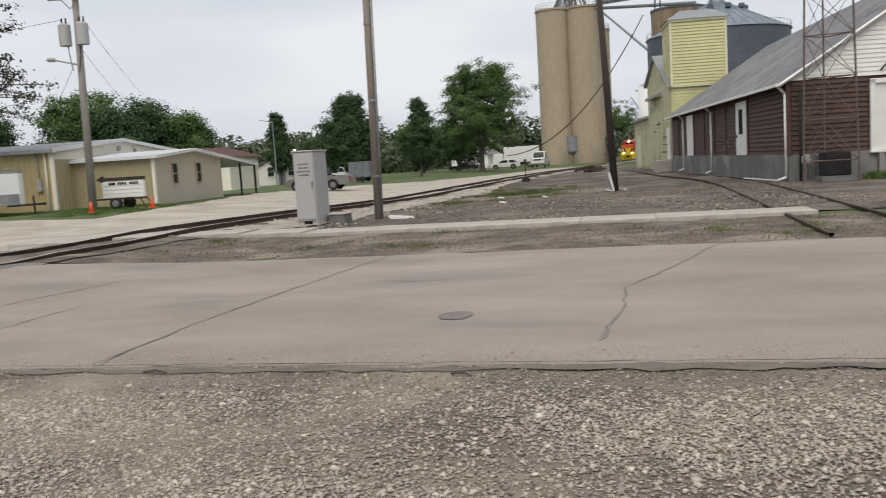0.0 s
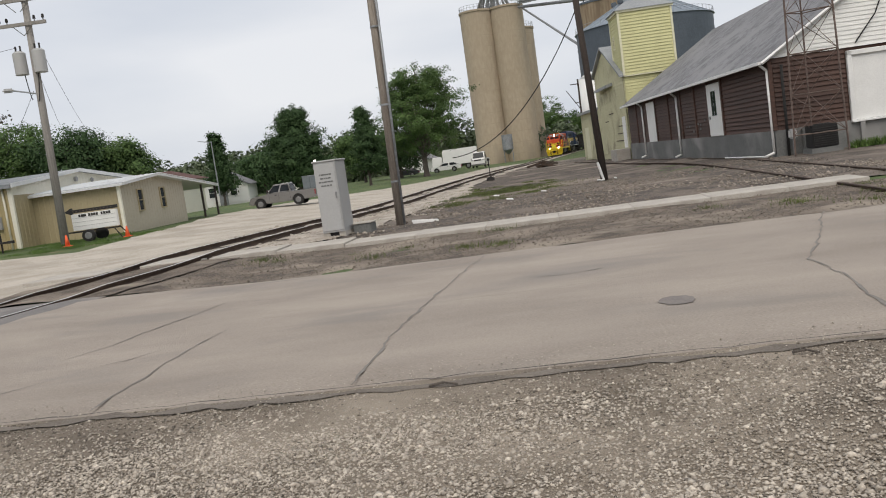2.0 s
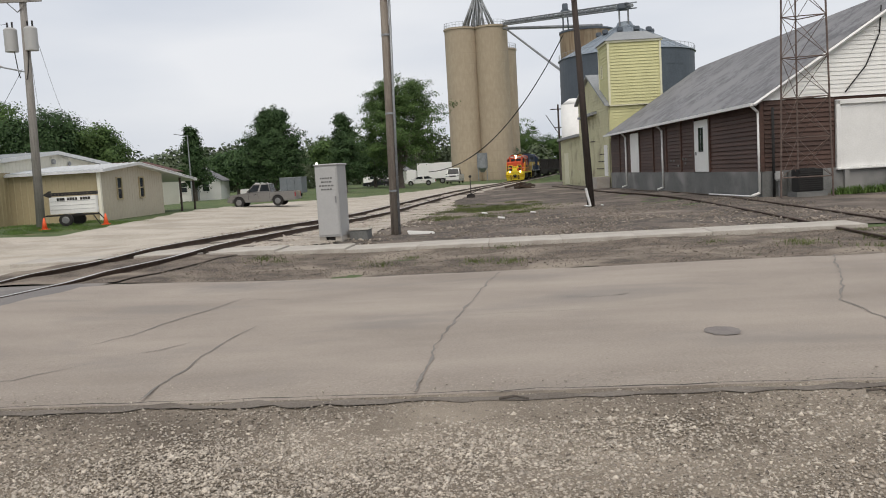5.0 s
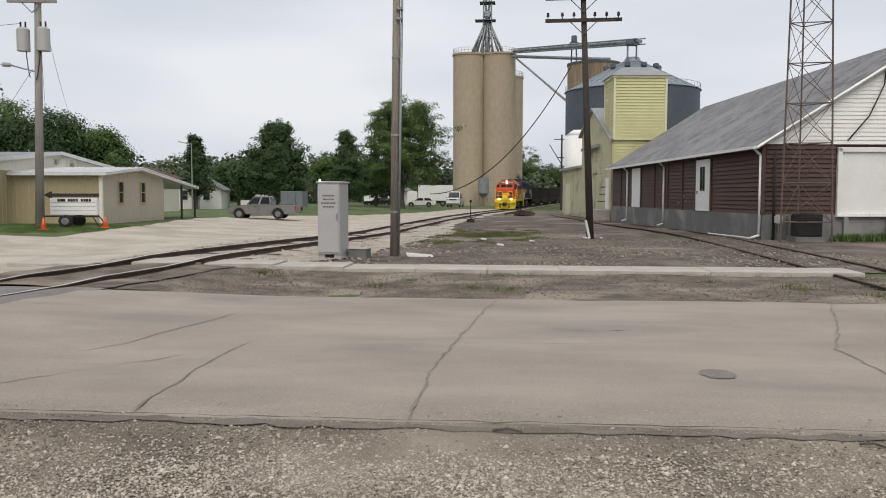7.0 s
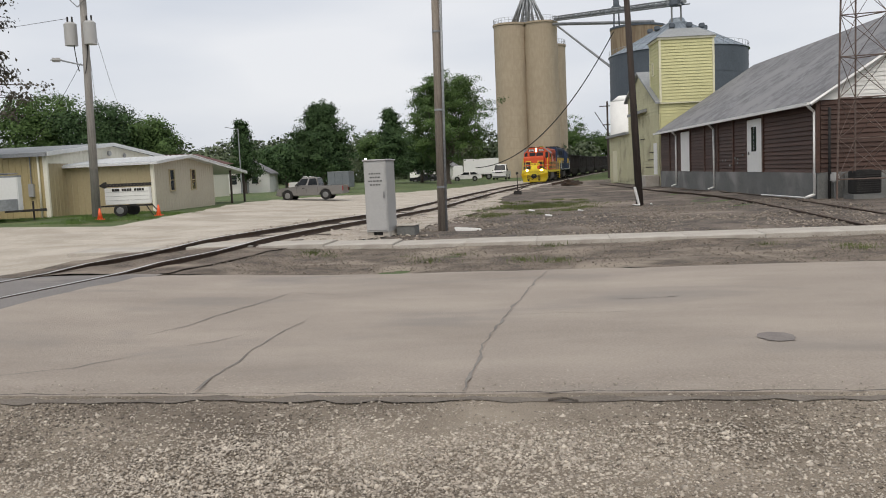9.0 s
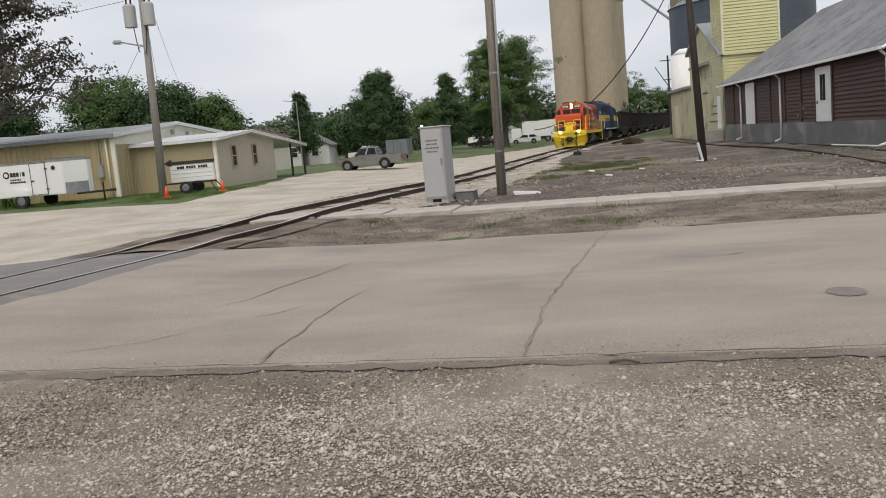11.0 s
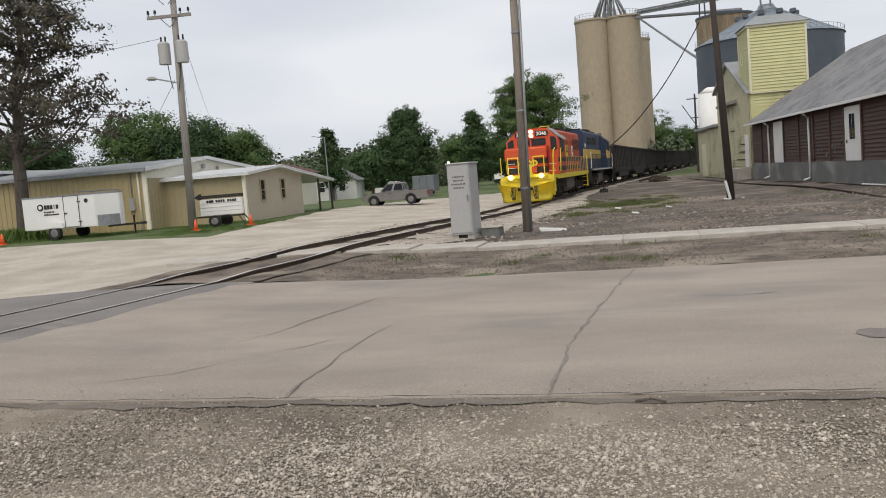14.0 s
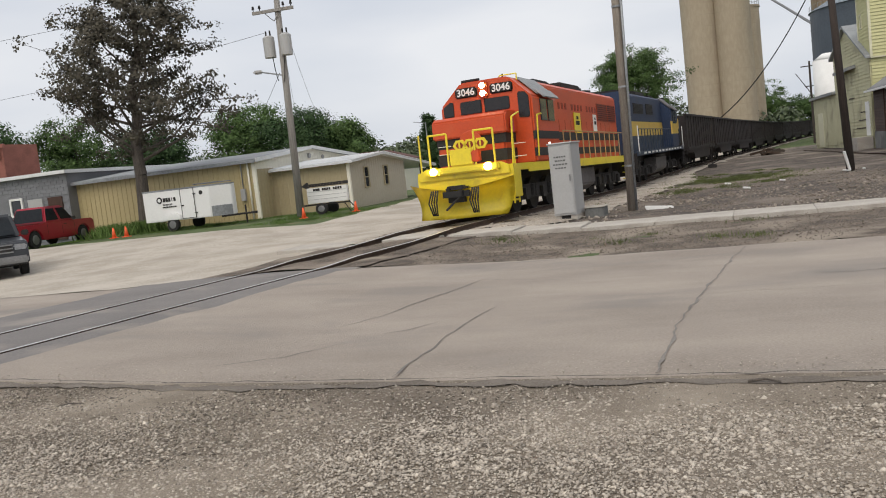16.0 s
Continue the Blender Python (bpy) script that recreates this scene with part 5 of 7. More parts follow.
    for z, h in ((2.42, 0.3), (1.86, 0.26)) if lead else ((2.62, 0.70),):
        part("hood_stripe", bx(B(), (0, (H0 + H1) / 2, z), (1.93, H1 - H0 - 0.02, h)), belt, lh, "painted stripe along the hood")
    if not lead:
        part("hood_lower", bx(B(), (0, (H0 + H1) / 2, 1.88), (1.925, H1 - H0 - 0.04, 0.76)), M_BLUEGREY, lh, "faded lower hood side")
    for s in (-1, 1):
        for k in range(13):
            part("door_seam", bx(B(), (s * 0.952, H0 + 0.45 + k * 0.74, 2.3), (0.012, 0.02, 1.45)), M_LOCOBLACK if not lead else M_DEEPORANGE, lh)
        for y0, y1, z0, z1 in ((H1 - 3.4, H1 - 1.8, 3.1, 3.85), (H1 - 1.7, H1 - 0.3, 3.1, 3.85)) if lead else ((8.4, 10.4, 3.35, 3.9), (H1 - 4.8, H1 - 2.2, 3.35, 3.85)):
            gr = part("grille", bx(B(), (s * 0.96, (y0 + y1) / 2, (z0 + z1) / 2), (0.04, y1 - y0, z1 - z0)), M_LOCOBLACK if not lead else M_DEEPORANGE, lh, "dark radiator grille")
            for k in range(8):
                part("slat", bx(B(), (s * 0.985, (y0 + y1) / 2, z0 + 0.06 + k * (z1 - z0) / 8.4), (0.02, y1 - y0 - 0.08, 0.02)), M_GRIME, gr)
    for k in range(3):
        part("radiator_fan", cyl(B(), (0, H1 - 1.3 - k * 1.5, 4.3), (0, H1 - 1.3 - k * 1.5, 4.50), 0.62, n=20), M_GRIME, lh, "round radiator fan")
    part("exhaust_stack", bevelled(bx(B(), (0, 8.2, 4.46), (0.5, 0.9, 0.36)), 0.05), M_GRIME, lh, "sooty exhaust stack")
    part("brake_housing", bevelled(bx(B(), (0, 10.2, 4.42), (1.35, 2.6, 0.3)), 0.05), M_GRIME, lh, "sooty dynamic brake housing")
    part("hood_hatch", bevelled(bx(B(), (0, 6.7, 4.38), (1.3, 1.7, 0.22)), 0.05), M_GRIME, lh, "sooty roof hatch")
    if lead:
        for y, w, h, z, mat in ((9.6, 0.85, 0.8, 2.95, M_LOCOYELLOW), (12.2, 0.5, 0.7, 3.0, M_WHITE)):
            for s in (-1, 1):
                em = part("emblem", bx(B(), (s * 0.975, y, z), (0.025, w, h)), mat, lh, "painted company emblem")
                part("emblem_mark", bx(bx(B(), (s * 0.99, y, z), (0.012, w * 0.55, h * 0.2)), (s * 0.99, y, z + h * 0.25), (0.012, w * 0.3, h * 0.16)), M_GRIME, em)
        for s in (-1, 1):
            for k in range(14):
                if k not in (4, 9):
                    part("faded_letter", bx(B(), (s * 0.955, 7.0 + k * 0.42, 3.55), (0.012, 0.22, 0.24)), M_DEEPORANGE, lh, "faded unreadable letter")
    else:
        for s in (-1, 1):
            text_part("3440", 0.42, M_WHITE, lh, pose(s * 0.965, H1 - 1.0, 3.2, 90, 0, s * 90))
    # handrails along the walkways
    for s in (-1, 1):
        n = 13
        for k in range(n):
            y = 6.0 + k * (H1 - 6.4) / (n - 1)
            part("stanchion", cyl(B(), (s * 1.44, y, 1.5), (s * 1.44, y, 2.55), 0.022, n=6), M_RAILDULL if lead else M_BLUEGREY, lo)
        part("handrail", cyl(B(), (s * 1.44, 6.0, 2.55), (s * 1.44, H1 - 0.4, 2.55), 0.022, n=6), M_RAILDULL if lead else M_BLUEGREY, lo, "side handrail")
        if lead:
            part("step_panel", bevelled(bx(B(), (s * 1.46, 0.98, 0.98), (0.06, 0.62, 0.9)), 0.02), sill, lo, "yellow corner step panel")
        for y0 in (0.95, L - 1.0):
            bm = B()
            for i in range(4):
                bx(bm, (s * 1.26, y0, 0.45 + i * 0.3), (0.36, 0.28, 0.05))
            bx(bm, (s * 1.42, y0 - 0.2, 0.9), (0.04, 0.05, 1.1)), bx(bm, (s * 1.42, y0 + 0.2, 0.9), (0.04, 0.05, 1.1))
            part("step_well", bm, sill if lead else M_GRIME, lo, "corner steps")
            bm = cyl(B(), (s * 1.46, y0, 1.4), (s * 1.46, y0, 2.7), 0.025, n=6)
            part("grab_post", bm, sill if lead else M_WHITE, lo)
        part("sill_flag", bx(B(), (s * 1.485, L / 2, 1.3), (0.02, L - 4, 0.12)), sill, lo) if lead else [part("sill_dash", bx(B(), (s * 1.49, 2.5 + k * 1.1, 1.42), (0.02, 0.55, 0.09)), M_WHITE, lo, "white dash on the sill") for k in range(12)]
    # ends: pilot, coupler, plow
    pil = part("pilot", bevelled(bx(B(), (0, 0.75, 1.12), (2.95, 0.14, 0.75)), 0.03), M_LOCOYELLOW if lead else M_GRIME, lo, "pilot plate")
    part("rear_pilot", bx(B(), (0, L - 0.35, 1.1), (2.9, 0.12, 0.7)), M_GRIME, lo)
    for y, d in ((0.75, -1), (L - 0.4, 1)):
        bm = bx(B(), (0, y + d * 0.35, 0.88), (0.28, 0.75, 0.26))
        bx(bm, (0.06, y + d * 0.72, 0.88), (0.4, 0.26, 0.34)), bx(bm, (-0.2, y + d * 0.78, 0.88), (0.12, 0.3, 0.3))
        part("coupler", bevelled(bm, 0.04), M_GRIME, lo, "rusty dark coupler")
    if lead:
        # curved V plow with flared wings
        bm = B()
        cols = []
        for i in range(15):
            u = -1 + 2 * i / 14
            col = []
            for j in range(7):
                w = j / 6
                curl = 0.26 * (2 * w - 1) ** 2
                half = 1.34 + 0.26 * w
                col.append(bm.verts.new((u * half, 0.02 + 0.50 * abs(u) ** 1.3 - curl + 0.10, 0.08 + 0.84 * w + 0.26 * abs(u) ** 1.5 * w)))
            cols.append(col)
        for a, b in zip(cols, cols[1:]):
            for j in range(6):
                bm.faces.new((a[j], b[j], b[j + 1], a[j + 1]))
        bmesh.ops.solidify(bm, geom=bm.faces[:], thickness=0.04)
        bmesh.ops.recalc_face_normals(bm, faces=bm.faces)
        plow = part("snowplow", bm, M_LOCOYELLOW, lo, "scuffed yellow V snowplow", True)
        # a solid black box stands in for the shaded coupler hole
        part("coupler_pocket", bevelled(bx(B(), (0, 0.02, 0.80), (0.80, 0.5, 0.5)), 0.16), M_BLACK, plow, "dark coupler opening")
        for x in (-0.62, 0.62):
            for k in range(4):
                hose = [(x - 0.09 + k * 0.06, -0.10, 0.95), (x - 0.13 + k * 0.08, -0.28, 0.6), (x - 0.06 + k * 0.045, -0.2, 0.22)]
                bm = B()
                for p, q in zip(hose, hose[1:]):
                    cyl(bm, p, q, 0.022, n=6)
                part("air_hose", bm, M_BLACK, lo, "black air hose", True)
        bm = cyl(B(), (0.15, -0.2, 0.7), (-0.2, -0.36, 0.35), 0.03, n=6)
        part("uncoupling_lever", bm, M_GRIME, lo)
        part("anticlimber", bevelled(bx(B(), (0, 0.72, 1.5), (2.3, 0.55, 0.2)), 0.04), M_LOCOYELLOW, lo, "yellow anticlimber")
        part("end_plate", bevelled(prism(B(), [(-1.4, 1.25), (1.4, 1.25), (1.4, 1.5), (1.15, 1.62), (-1.15, 1.62), (-1.4, 1.5)], 0.60, 0.70, "y"), 0.02), M_LOCOYELLOW, lo)
        for s in (-1, 1):
            base = part("ditch_light", bevelled(bx(B(), (s * 0.84, 0.52, 1.52), (0.26, 0.2, 0.26)), 0.05), M_LOCOYELLOW, lo, "ditch light box")
            part("lens", cyl(B(), (s * 0.84, 0.40, 1.52), (s * 0.84, 0.44, 1.52), 0.11, n=16), M_LAMP, base, "lit lens")
            bm = B()
            for x in (0.42, 1.0):
                cyl(bm, (s * x, 0.62, 1.5), (s * x, 0.62, 2.62), 0.03, n=6)
            cyl(bm, (s * 0.42, 0.62, 2.62), (s * 1.0, 0.62, 2.62), 0.03, n=6)
            cyl(bm, (s * 0.42, 0.62, 2.1), (s * 0.2, 0.62, 2.1), 0.02, n=6)
            part("end_railing", bm, M_LOCOYELLOW, lo, "yellow end railing")
        part("drop_step", bevelled(bx(B(), (0, 0.62, 1.86), (0.72, 0.12, 0.5)), 0.04), M_LOCOYELLOW, lo, "yellow folded drop step")
        part("jumper_box", bevelled(bx(B(), (0.45, 0.62, 1.86), (0.26, 0.16, 0.34)), 0.03), M_ORANGE, lo)
        lg = part("nose_emblem", bevelled(cyl(B(), (0, 1.42, 2.32), (0, 1.37, 2.32), 0.36, n=24), 0.01, 1), M_ORANGE, lo, "round painted nose emblem")
        for x in (-0.33, 0, 0.33):
            hexa = [(x + 0.22 * math.cos(k * math.tau / 6), 2.26 + 0.19 * math.sin(k * math.tau / 6)) for k in range(6)]
            mark = part("emblem_mark", prism(B(), hexa, 1.32, 1.36, "y"), M_LOCOYELLOW, lg, "yellow hexagon")
            part("emblem_inset", prism(B(), [(x + (u - x) * 0.55, 2.26 + (w - 2.26) * 0.55) for u, w in hexa], 1.31, 1.335, "y"), M_DEEPORANGE, lg)
            part("emblem_bar", bx(B(), (x, 1.305, 2.26), (0.05, 0.02, 0.16)), M_LOCOYELLOW, lg)
        bm = B()
        cyl(bm, (1.42, 0.9, 1.5), (1.5, 0.9, 2.9), 0.028, n=6), cyl(bm, (1.5, 0.9, 2.9), (1.5, 1.5, 3.05), 0.028, n=6)
        part("step_grab", bm, M_LOCOYELLOW, lo)
    tall = 0.945 if lead else 1.02
    for o in lo.children_recursive:
        if o.name.startswith(("wheelset", "bogie", "fuel", "air_res")):
            continue
        o.data.transform(Matrix.Diagonal((1, 1, tall, 1)) if o.matrix_basis == Matrix() else Matrix())
        if o.matrix_basis != Matrix():
            o.location.z *= tall
    return lo, wheels, L, (4.2, 13.0)


def hopper(mat, covered=False):
    lo = thing("hopper_car", "long black open-top coal car with ribbed sides" if not covered else "pale grey covered hopper car with ribbed sides", "freight car")
    L, z1 = 16.2, 3.5
    prof = [(0.2, z1), (L - 0.2, z1), (L - 0.2, 1.0), (L - 3.4, 1.0), (L - 3.8, 0.55), (3.8, 0.55), (3.4, 1.0), (0.2, 1.0)]
    bm = B()
    for s in (-1, 1):
        prism(bm, prof, s * 1.47 - 0.03, s * 1.47 + 0.03, "x")
    part("side", bm, mat, lo, "ribbed car side")
    bm = B()
    for s in (-1, 1):
        for k in range(13):
            y = 0.3 + k * (L - 0.6) / 12
            lowz = 1.2
            bx(bm, (s * 1.53, y, (z1 + lowz) / 2), (0.05, 0.09, z1 - lowz))
        bx(bm, (s * 1.52, L / 2, z1), (0.14, L - 0.3, 0.14)), bx(bm, (s * 1.52, L / 2, 1.3), (0.12, L - 1.0, 0.2))
    part("rib", bm, mat, lo)
    bm = B()
    for y in (0.22, L - 0.22):
        bx(bm, (0, y, 2.3), (2.9, 0.08, 2.3))
    # the sill box is added deep, to fill the shaded gap below the car
    bx(bm, (0, L / 2, 0.85), (0.9, L - 1.2, 0.7)), bx(bm, (0, L / 2, 3.1 if not covered else z1 + 0.15), (2.85, L - 0.6, 0.1 if not covered else 0.4))
    part("end", bm, mat, lo)
    for s in (-1, 1):
        for y in (0.12, L - 0.12):
            bm = cyl(B(), (s * 1.5, y, 0.9), (s * 1.5, y, 3.4), 0.02, n=4)
            cyl(bm, (s * 1.05, y, 0.9), (s * 1.05, y, 3.4), 0.02, n=4)
            for z in np.arange(1.0, 3.4, 0.4):
                cyl(bm, (s * 1.5, y, z), (s * 1.05, y, z), 0.015, n=4)
            part("ladder", bm, M_GRIME, lo)
    w = truck_frame(lo, 2.2, (-0.9, 0.9), 2.6) + truck_frame(lo, L - 2.2, (-0.9, 0.9), 2.6)
    bm = bx(B(), (0, 0.1, 0.88), (0.25, 0.8, 0.25))
    bx(bm, (0, L - 0.1, 0.88), (0.25, 0.8, 0.25))
    part("coupler", bm, M_GRIME, lo)
    return lo, w, L, (2.2, L - 2.2)


SCALE = 0.91                            # the cars are a little smaller than their drawing
END_Y, END_SPEED, GAIN = 19.9, 10.8, 0.26   # where the front coupler is at the clip's end, how fast, and how it gathers speed


def run(t):
    """Metres of track between the train's place at t and its last place."""
    u = 16.0 - t
    return END_SPEED * u - 0.5 * GAIN * u * u


def along(y, s):
    """The y on the track that lies s metres of track behind y."""
    k = max(1, int(s / 4))
    for _ in range(k):
        d = (track_x(y + 1) - track_x(y - 1)) / 2
        y += s / k / math.sqrt(1 + d * d)
    return y


def place_on_track(front, a, b):
    ya, yb = along(front, a), along(front, b)
    pa, pb = Vector((track_x(ya), ya, rail_z(ya))), Vector((track_x(yb), yb, rail_z(yb)))
    d = (pb - pa).normalized()
    turn = d.to_track_quat("Y", "Z").to_matrix().to_4x4()
    return Matrix.Translation(pa - d * a) @ turn


def train():
    first, second, base, pale = locomotive(True), locomotive(False), hopper(M_HOPPER), hopper(M_HOPPERGREY, True)
    gap, cars, s = 0.35, [], 0.0
    for k in range(16):
        ob, wheels, length, bogies = first if k == 0 else second if k == 1 else base if k < 13 else pale
        if k not in (0, 1, 2, 13):
            ob, wheels = copy_thing(ob, Matrix()), []
        ob.scale = (SCALE, SCALE, SCALE)
        if k > 1:
            tagged(ob, group="train of hoppers")
        cars.append((ob, wheels, [b * SCALE for b in bogies], s))
        s += (length + gap) * SCALE
    return cars


CARS = train()


def motions():
    times = [i * 0.5 for i in range(33)]
    for k, (ob, wheels, (a, b), back) in enumerate(CARS):
        # the second engine runs long hood first
        flip = pose(0, 17.0 * SCALE, 0, 0, 0, 180) if k == 1 else Matrix()
        walk(ob, [(t, place_on_track(along(END_Y, run(t) + back), a, b) @ flip) for t in times])
    # wheels of the leading engine roll
    for w, y in CARS[0][1]:
        rows = []
        for i in range(241):
            t = i / 15
            rows.append((t, Matrix.Translation((0, y, 0.5)) @ Matrix.Rotation((run(0) - run(t)) / (0.5 * SCALE), 4, "X")))
        walk(w, rows)


# ---- poles and wires ----
def wire(bm, a, b, sag, r=0.012, n=14):
    a, b = Vector(a), Vector(b)
    pts = [a.lerp(b, i / n) - Vector((0, 0, 4 * sag * (i / n) * (1 - i / n))) for i in range(n + 1)]
    d = (b - a).normalized()
    side = d.cross(Vector((0, 0, 1)) if abs(d.z) < 0.9 else Vector((1, 0, 0))).normalized()
    up = side.cross(d)
    rings = [[bm.verts.new(p + (side * math.cos(k * math.tau / 5) + up * math.sin(k * math.tau / 5)) * r) for k in range(5)] for p in pts]
    for p, q in zip(rings, rings[1:]):
        for k in range(5):
            bm.faces.new((p[k], p[(k + 1) % 5], q[(k + 1) % 5], q[k]))
    return bm


def insulator(parent, p, mat=M_GRIME):
    bm = cyl(B(), p, (p[0], p[1], p[2] + 0.1), 0.02, n=6)
    cyl(bm, (p[0], p[1], p[2] + 0.1), (p[0], p[1], p[2] + 0.24), 0.06, 0.045, n=8)
    part("insulator", bm, mat, parent)


def poles():
    # near pole with conduit
    p = thing("utility_pole", "weathered brown wooden pole with a grey conduit beside the sidewalk", "utility pole", pose(-3.2, 21.8, -0.06))
    part("shaft", cyl(B(), (0, 0, -0.3), (0.12, 0, 10.2), 0.115, 0.09, n=14), M_POLE, p, smooth=True)
    part("conduit", cyl(B(), (0.12, -0.06, 0.0), (0.24, -0.06, 7.2), 0.033, n=8), M_GALV, p, "pale grey conduit", True)
    for z in (1.2, 3.2, 5.2):
        part("strap", cyl(B(), (0.015 + z * 0.012, 0, z), (0.015 + z * 0.012, 0, z + 0.05), 0.125, n=14), M_GALV, p)
    for z in (6.2, 6.45):
        part("bracket", bx(B(), (0.17, -0.1, z), (0.16, 0.1, 0.06)), M_STEEL, p)
    # dark pole with two crossarms
    d = thing("telegraph_pole", "dark creosoted telegraph pole with two crossarms in the yard", "utility pole", pose(2.92, 33.4, -0.12))
    part("shaft", cyl(B(), (0, 0, -0.3), (-0.42, 0, 10.0), 0.15, 0.10, n=14), M_POLEDARK, d, smooth=True)
    for z in (8.5, 9.35):
        arm = part("crossarm", bx(B(), (-0.38, -0.12, z), (2.95, 0.1, 0.13), pose(0, 0, 0, 0, -1.2, 4)), M_POLEDARK, d, "wooden crossarm")
        for x in (-1.75, -1.2, -0.75, 0.05, 0.5, 0.95):
            insulator(d, (x, -0.12, z + 0.06))
        for s in (-1, 1):
            part("brace", cyl(B(), (-0.38 + s * 0.55, -0.16, z - 0.03), (-0.38, -0.14, z - 0.55), 0.018, n=5), M_RUSTSTEEL, d)
    part("guard", cyl(B(), (-0.06, -0.24, 0.05), (-0.22, -0.34, 0.75), 0.05, n=8), M_WHITE, d, "white wire guard at the foot")
    # western pole with transformers
    u = thing("transformer_pole", "grey wooden utility pole with two transformers and a street lamp", "utility pole", pose(-19.3, 32.3, -0.05))
    part("shaft", cyl(B(), (0, 0, -0.3), (0.22, 0, 11.0), 0.18, 0.12, n=14), M_POLEGREY, u, smooth=True)
    top = len(u.children)
    for z, w in ((10.25, 2.0), (9.3, 1.9)):
        part("crossarm", bx(B(), (-0.05, -0.16, z), (w, 0.1, 0.13), pose(0, 0, 0, 0, 0, 8)), M_POLEGREY, u, "wooden crossarm")
        for x in (-0.9, -0.6, 0.5, 0.85):
            insulator(u, (x - 0.05, -0.16 + 0.13 * x, z + 0.06))
        for s in (-1, 1):
            part("brace", cyl(B(), (s * 0.5, -0.2, z), (-0.05, -0.16, z - 0.45), 0.018, n=5), M_STEEL, u)
    for x in (-0.44, 0.40):
        bm = cyl(B(), (x, -0.12, 7.35), (x, -0.12, 8.2), 0.25, n=20)
        cyl(bm, (x, -0.12, 8.2), (x, -0.12, 8.28), 0.25, 0.16, n=20)
        tr = part("transformer", bm, M_CABINET, u, "grey transformer can")
        for s in (-0.1, 0.1):
            part("bushing", cyl(B(), (x + s, -0.12, 8.25), (x + s, -0.12, 8.5), 0.035, n=6), M_GRIME, tr)
    part("lamp_arm", cyl(B(), (0, -0.1, 6.55), (-0.75, -0.55, 6.75), 0.03, n=6), M_GALV, u)
    part("street_lamp", bevelled(bx(B(), (-0.85, -0.6, 6.75), (0.42, 0.24, 0.16), pose(0, 0, 0, 0, 0, 30)), 0.06), M_CABINET, u, "grey street lamp head")
    for q in (((-0.3, -0.15, 7.4), (-0.12, -0.2, 6.3)), ((0.3, -0.15, 7.4), (0.12, -0.2, 6.2))):
        part("drop_wire", wire(B(), *q, 0.2, 0.02, 6), M_BLACK, u)
    for o in list(u.children)[top:]:
        z = sum((v.co.z for v in o.data.vertices), 0.0) / max(1, len(o.data.vertices))
        o.location.x += 0.22 * z / 11
    # far pole with a slanting arm
    f = thing("telegraph_pole", "distant dark pole with crossarms beside the track", "utility pole", pose(5.9, 112, -0.3))
    part("shaft", cyl(B(), (0, 0, -0.3), (0, 0, 9.9), 0.15, 0.11, n=8), M_POLEDARK, f)
    part("crossarm", bx(B(), (0, 0, 9.3), (2.0, 0.1, 0.12)), M_POLEDARK, f)
    part("crossarm", bx(B(), (0, 0, 6.9), (1.3, 0.1, 0.12)), M_POLEDARK, f)
    part("slant_arm", cyl(B(), (0, 0, 6.0), (-1.6, 0, 8.6), 0.05, n=6), M_POLEDARK, f)
    lp = thing("light_pole", "thin grey light pole beyond the lot", "street lamp", pose(-36.5, 92, 0))
    part("shaft", cyl(B(), (0, 0, 0), (0, 0, 7.4), 0.09, 0.06, n=8), M_GALV, lp)
    part("lamp_arm", cyl(B(), (0, 0, 7.3), (-1.4, -0.4, 7.6), 0.04, n=6), M_GALV, lp)
    # wires
    lines = thing("overhead_wires", "black overhead wires between poles and buildings", "wires")
    T = (-19.15, 32.2)
    for a, b, sag in (((T[0] + 0.5, T[1], 8.3), (-46, 84, 9.2), 0.5), ((T[0] + 0.3, T[1], 7.1), (-50, 86, 9.6), 0.5), ((T[0] - 0.5, T[1], 8.4), (-60, 33, 8.6), 0.8), ((T[0] - 0.9, T[1], 10.4), (-75, 20, 10.6), 1.0), ((T[0] - 0.1, T[1], 6.6), (-24.0, 35.4, 3.5), 0.15)):
        part("wire", wire(B(), a, b, sag, 0.009), M_BLACK, lines)
    # heavy service cable that dips in front of the silos
    part("cable", wire(B(), (5.7, 92, 15.4), (-9.9, 96, 1.75), 3.4, 0.06, 24), M_BLACK, lines, "heavy black sagging cable")


poles()


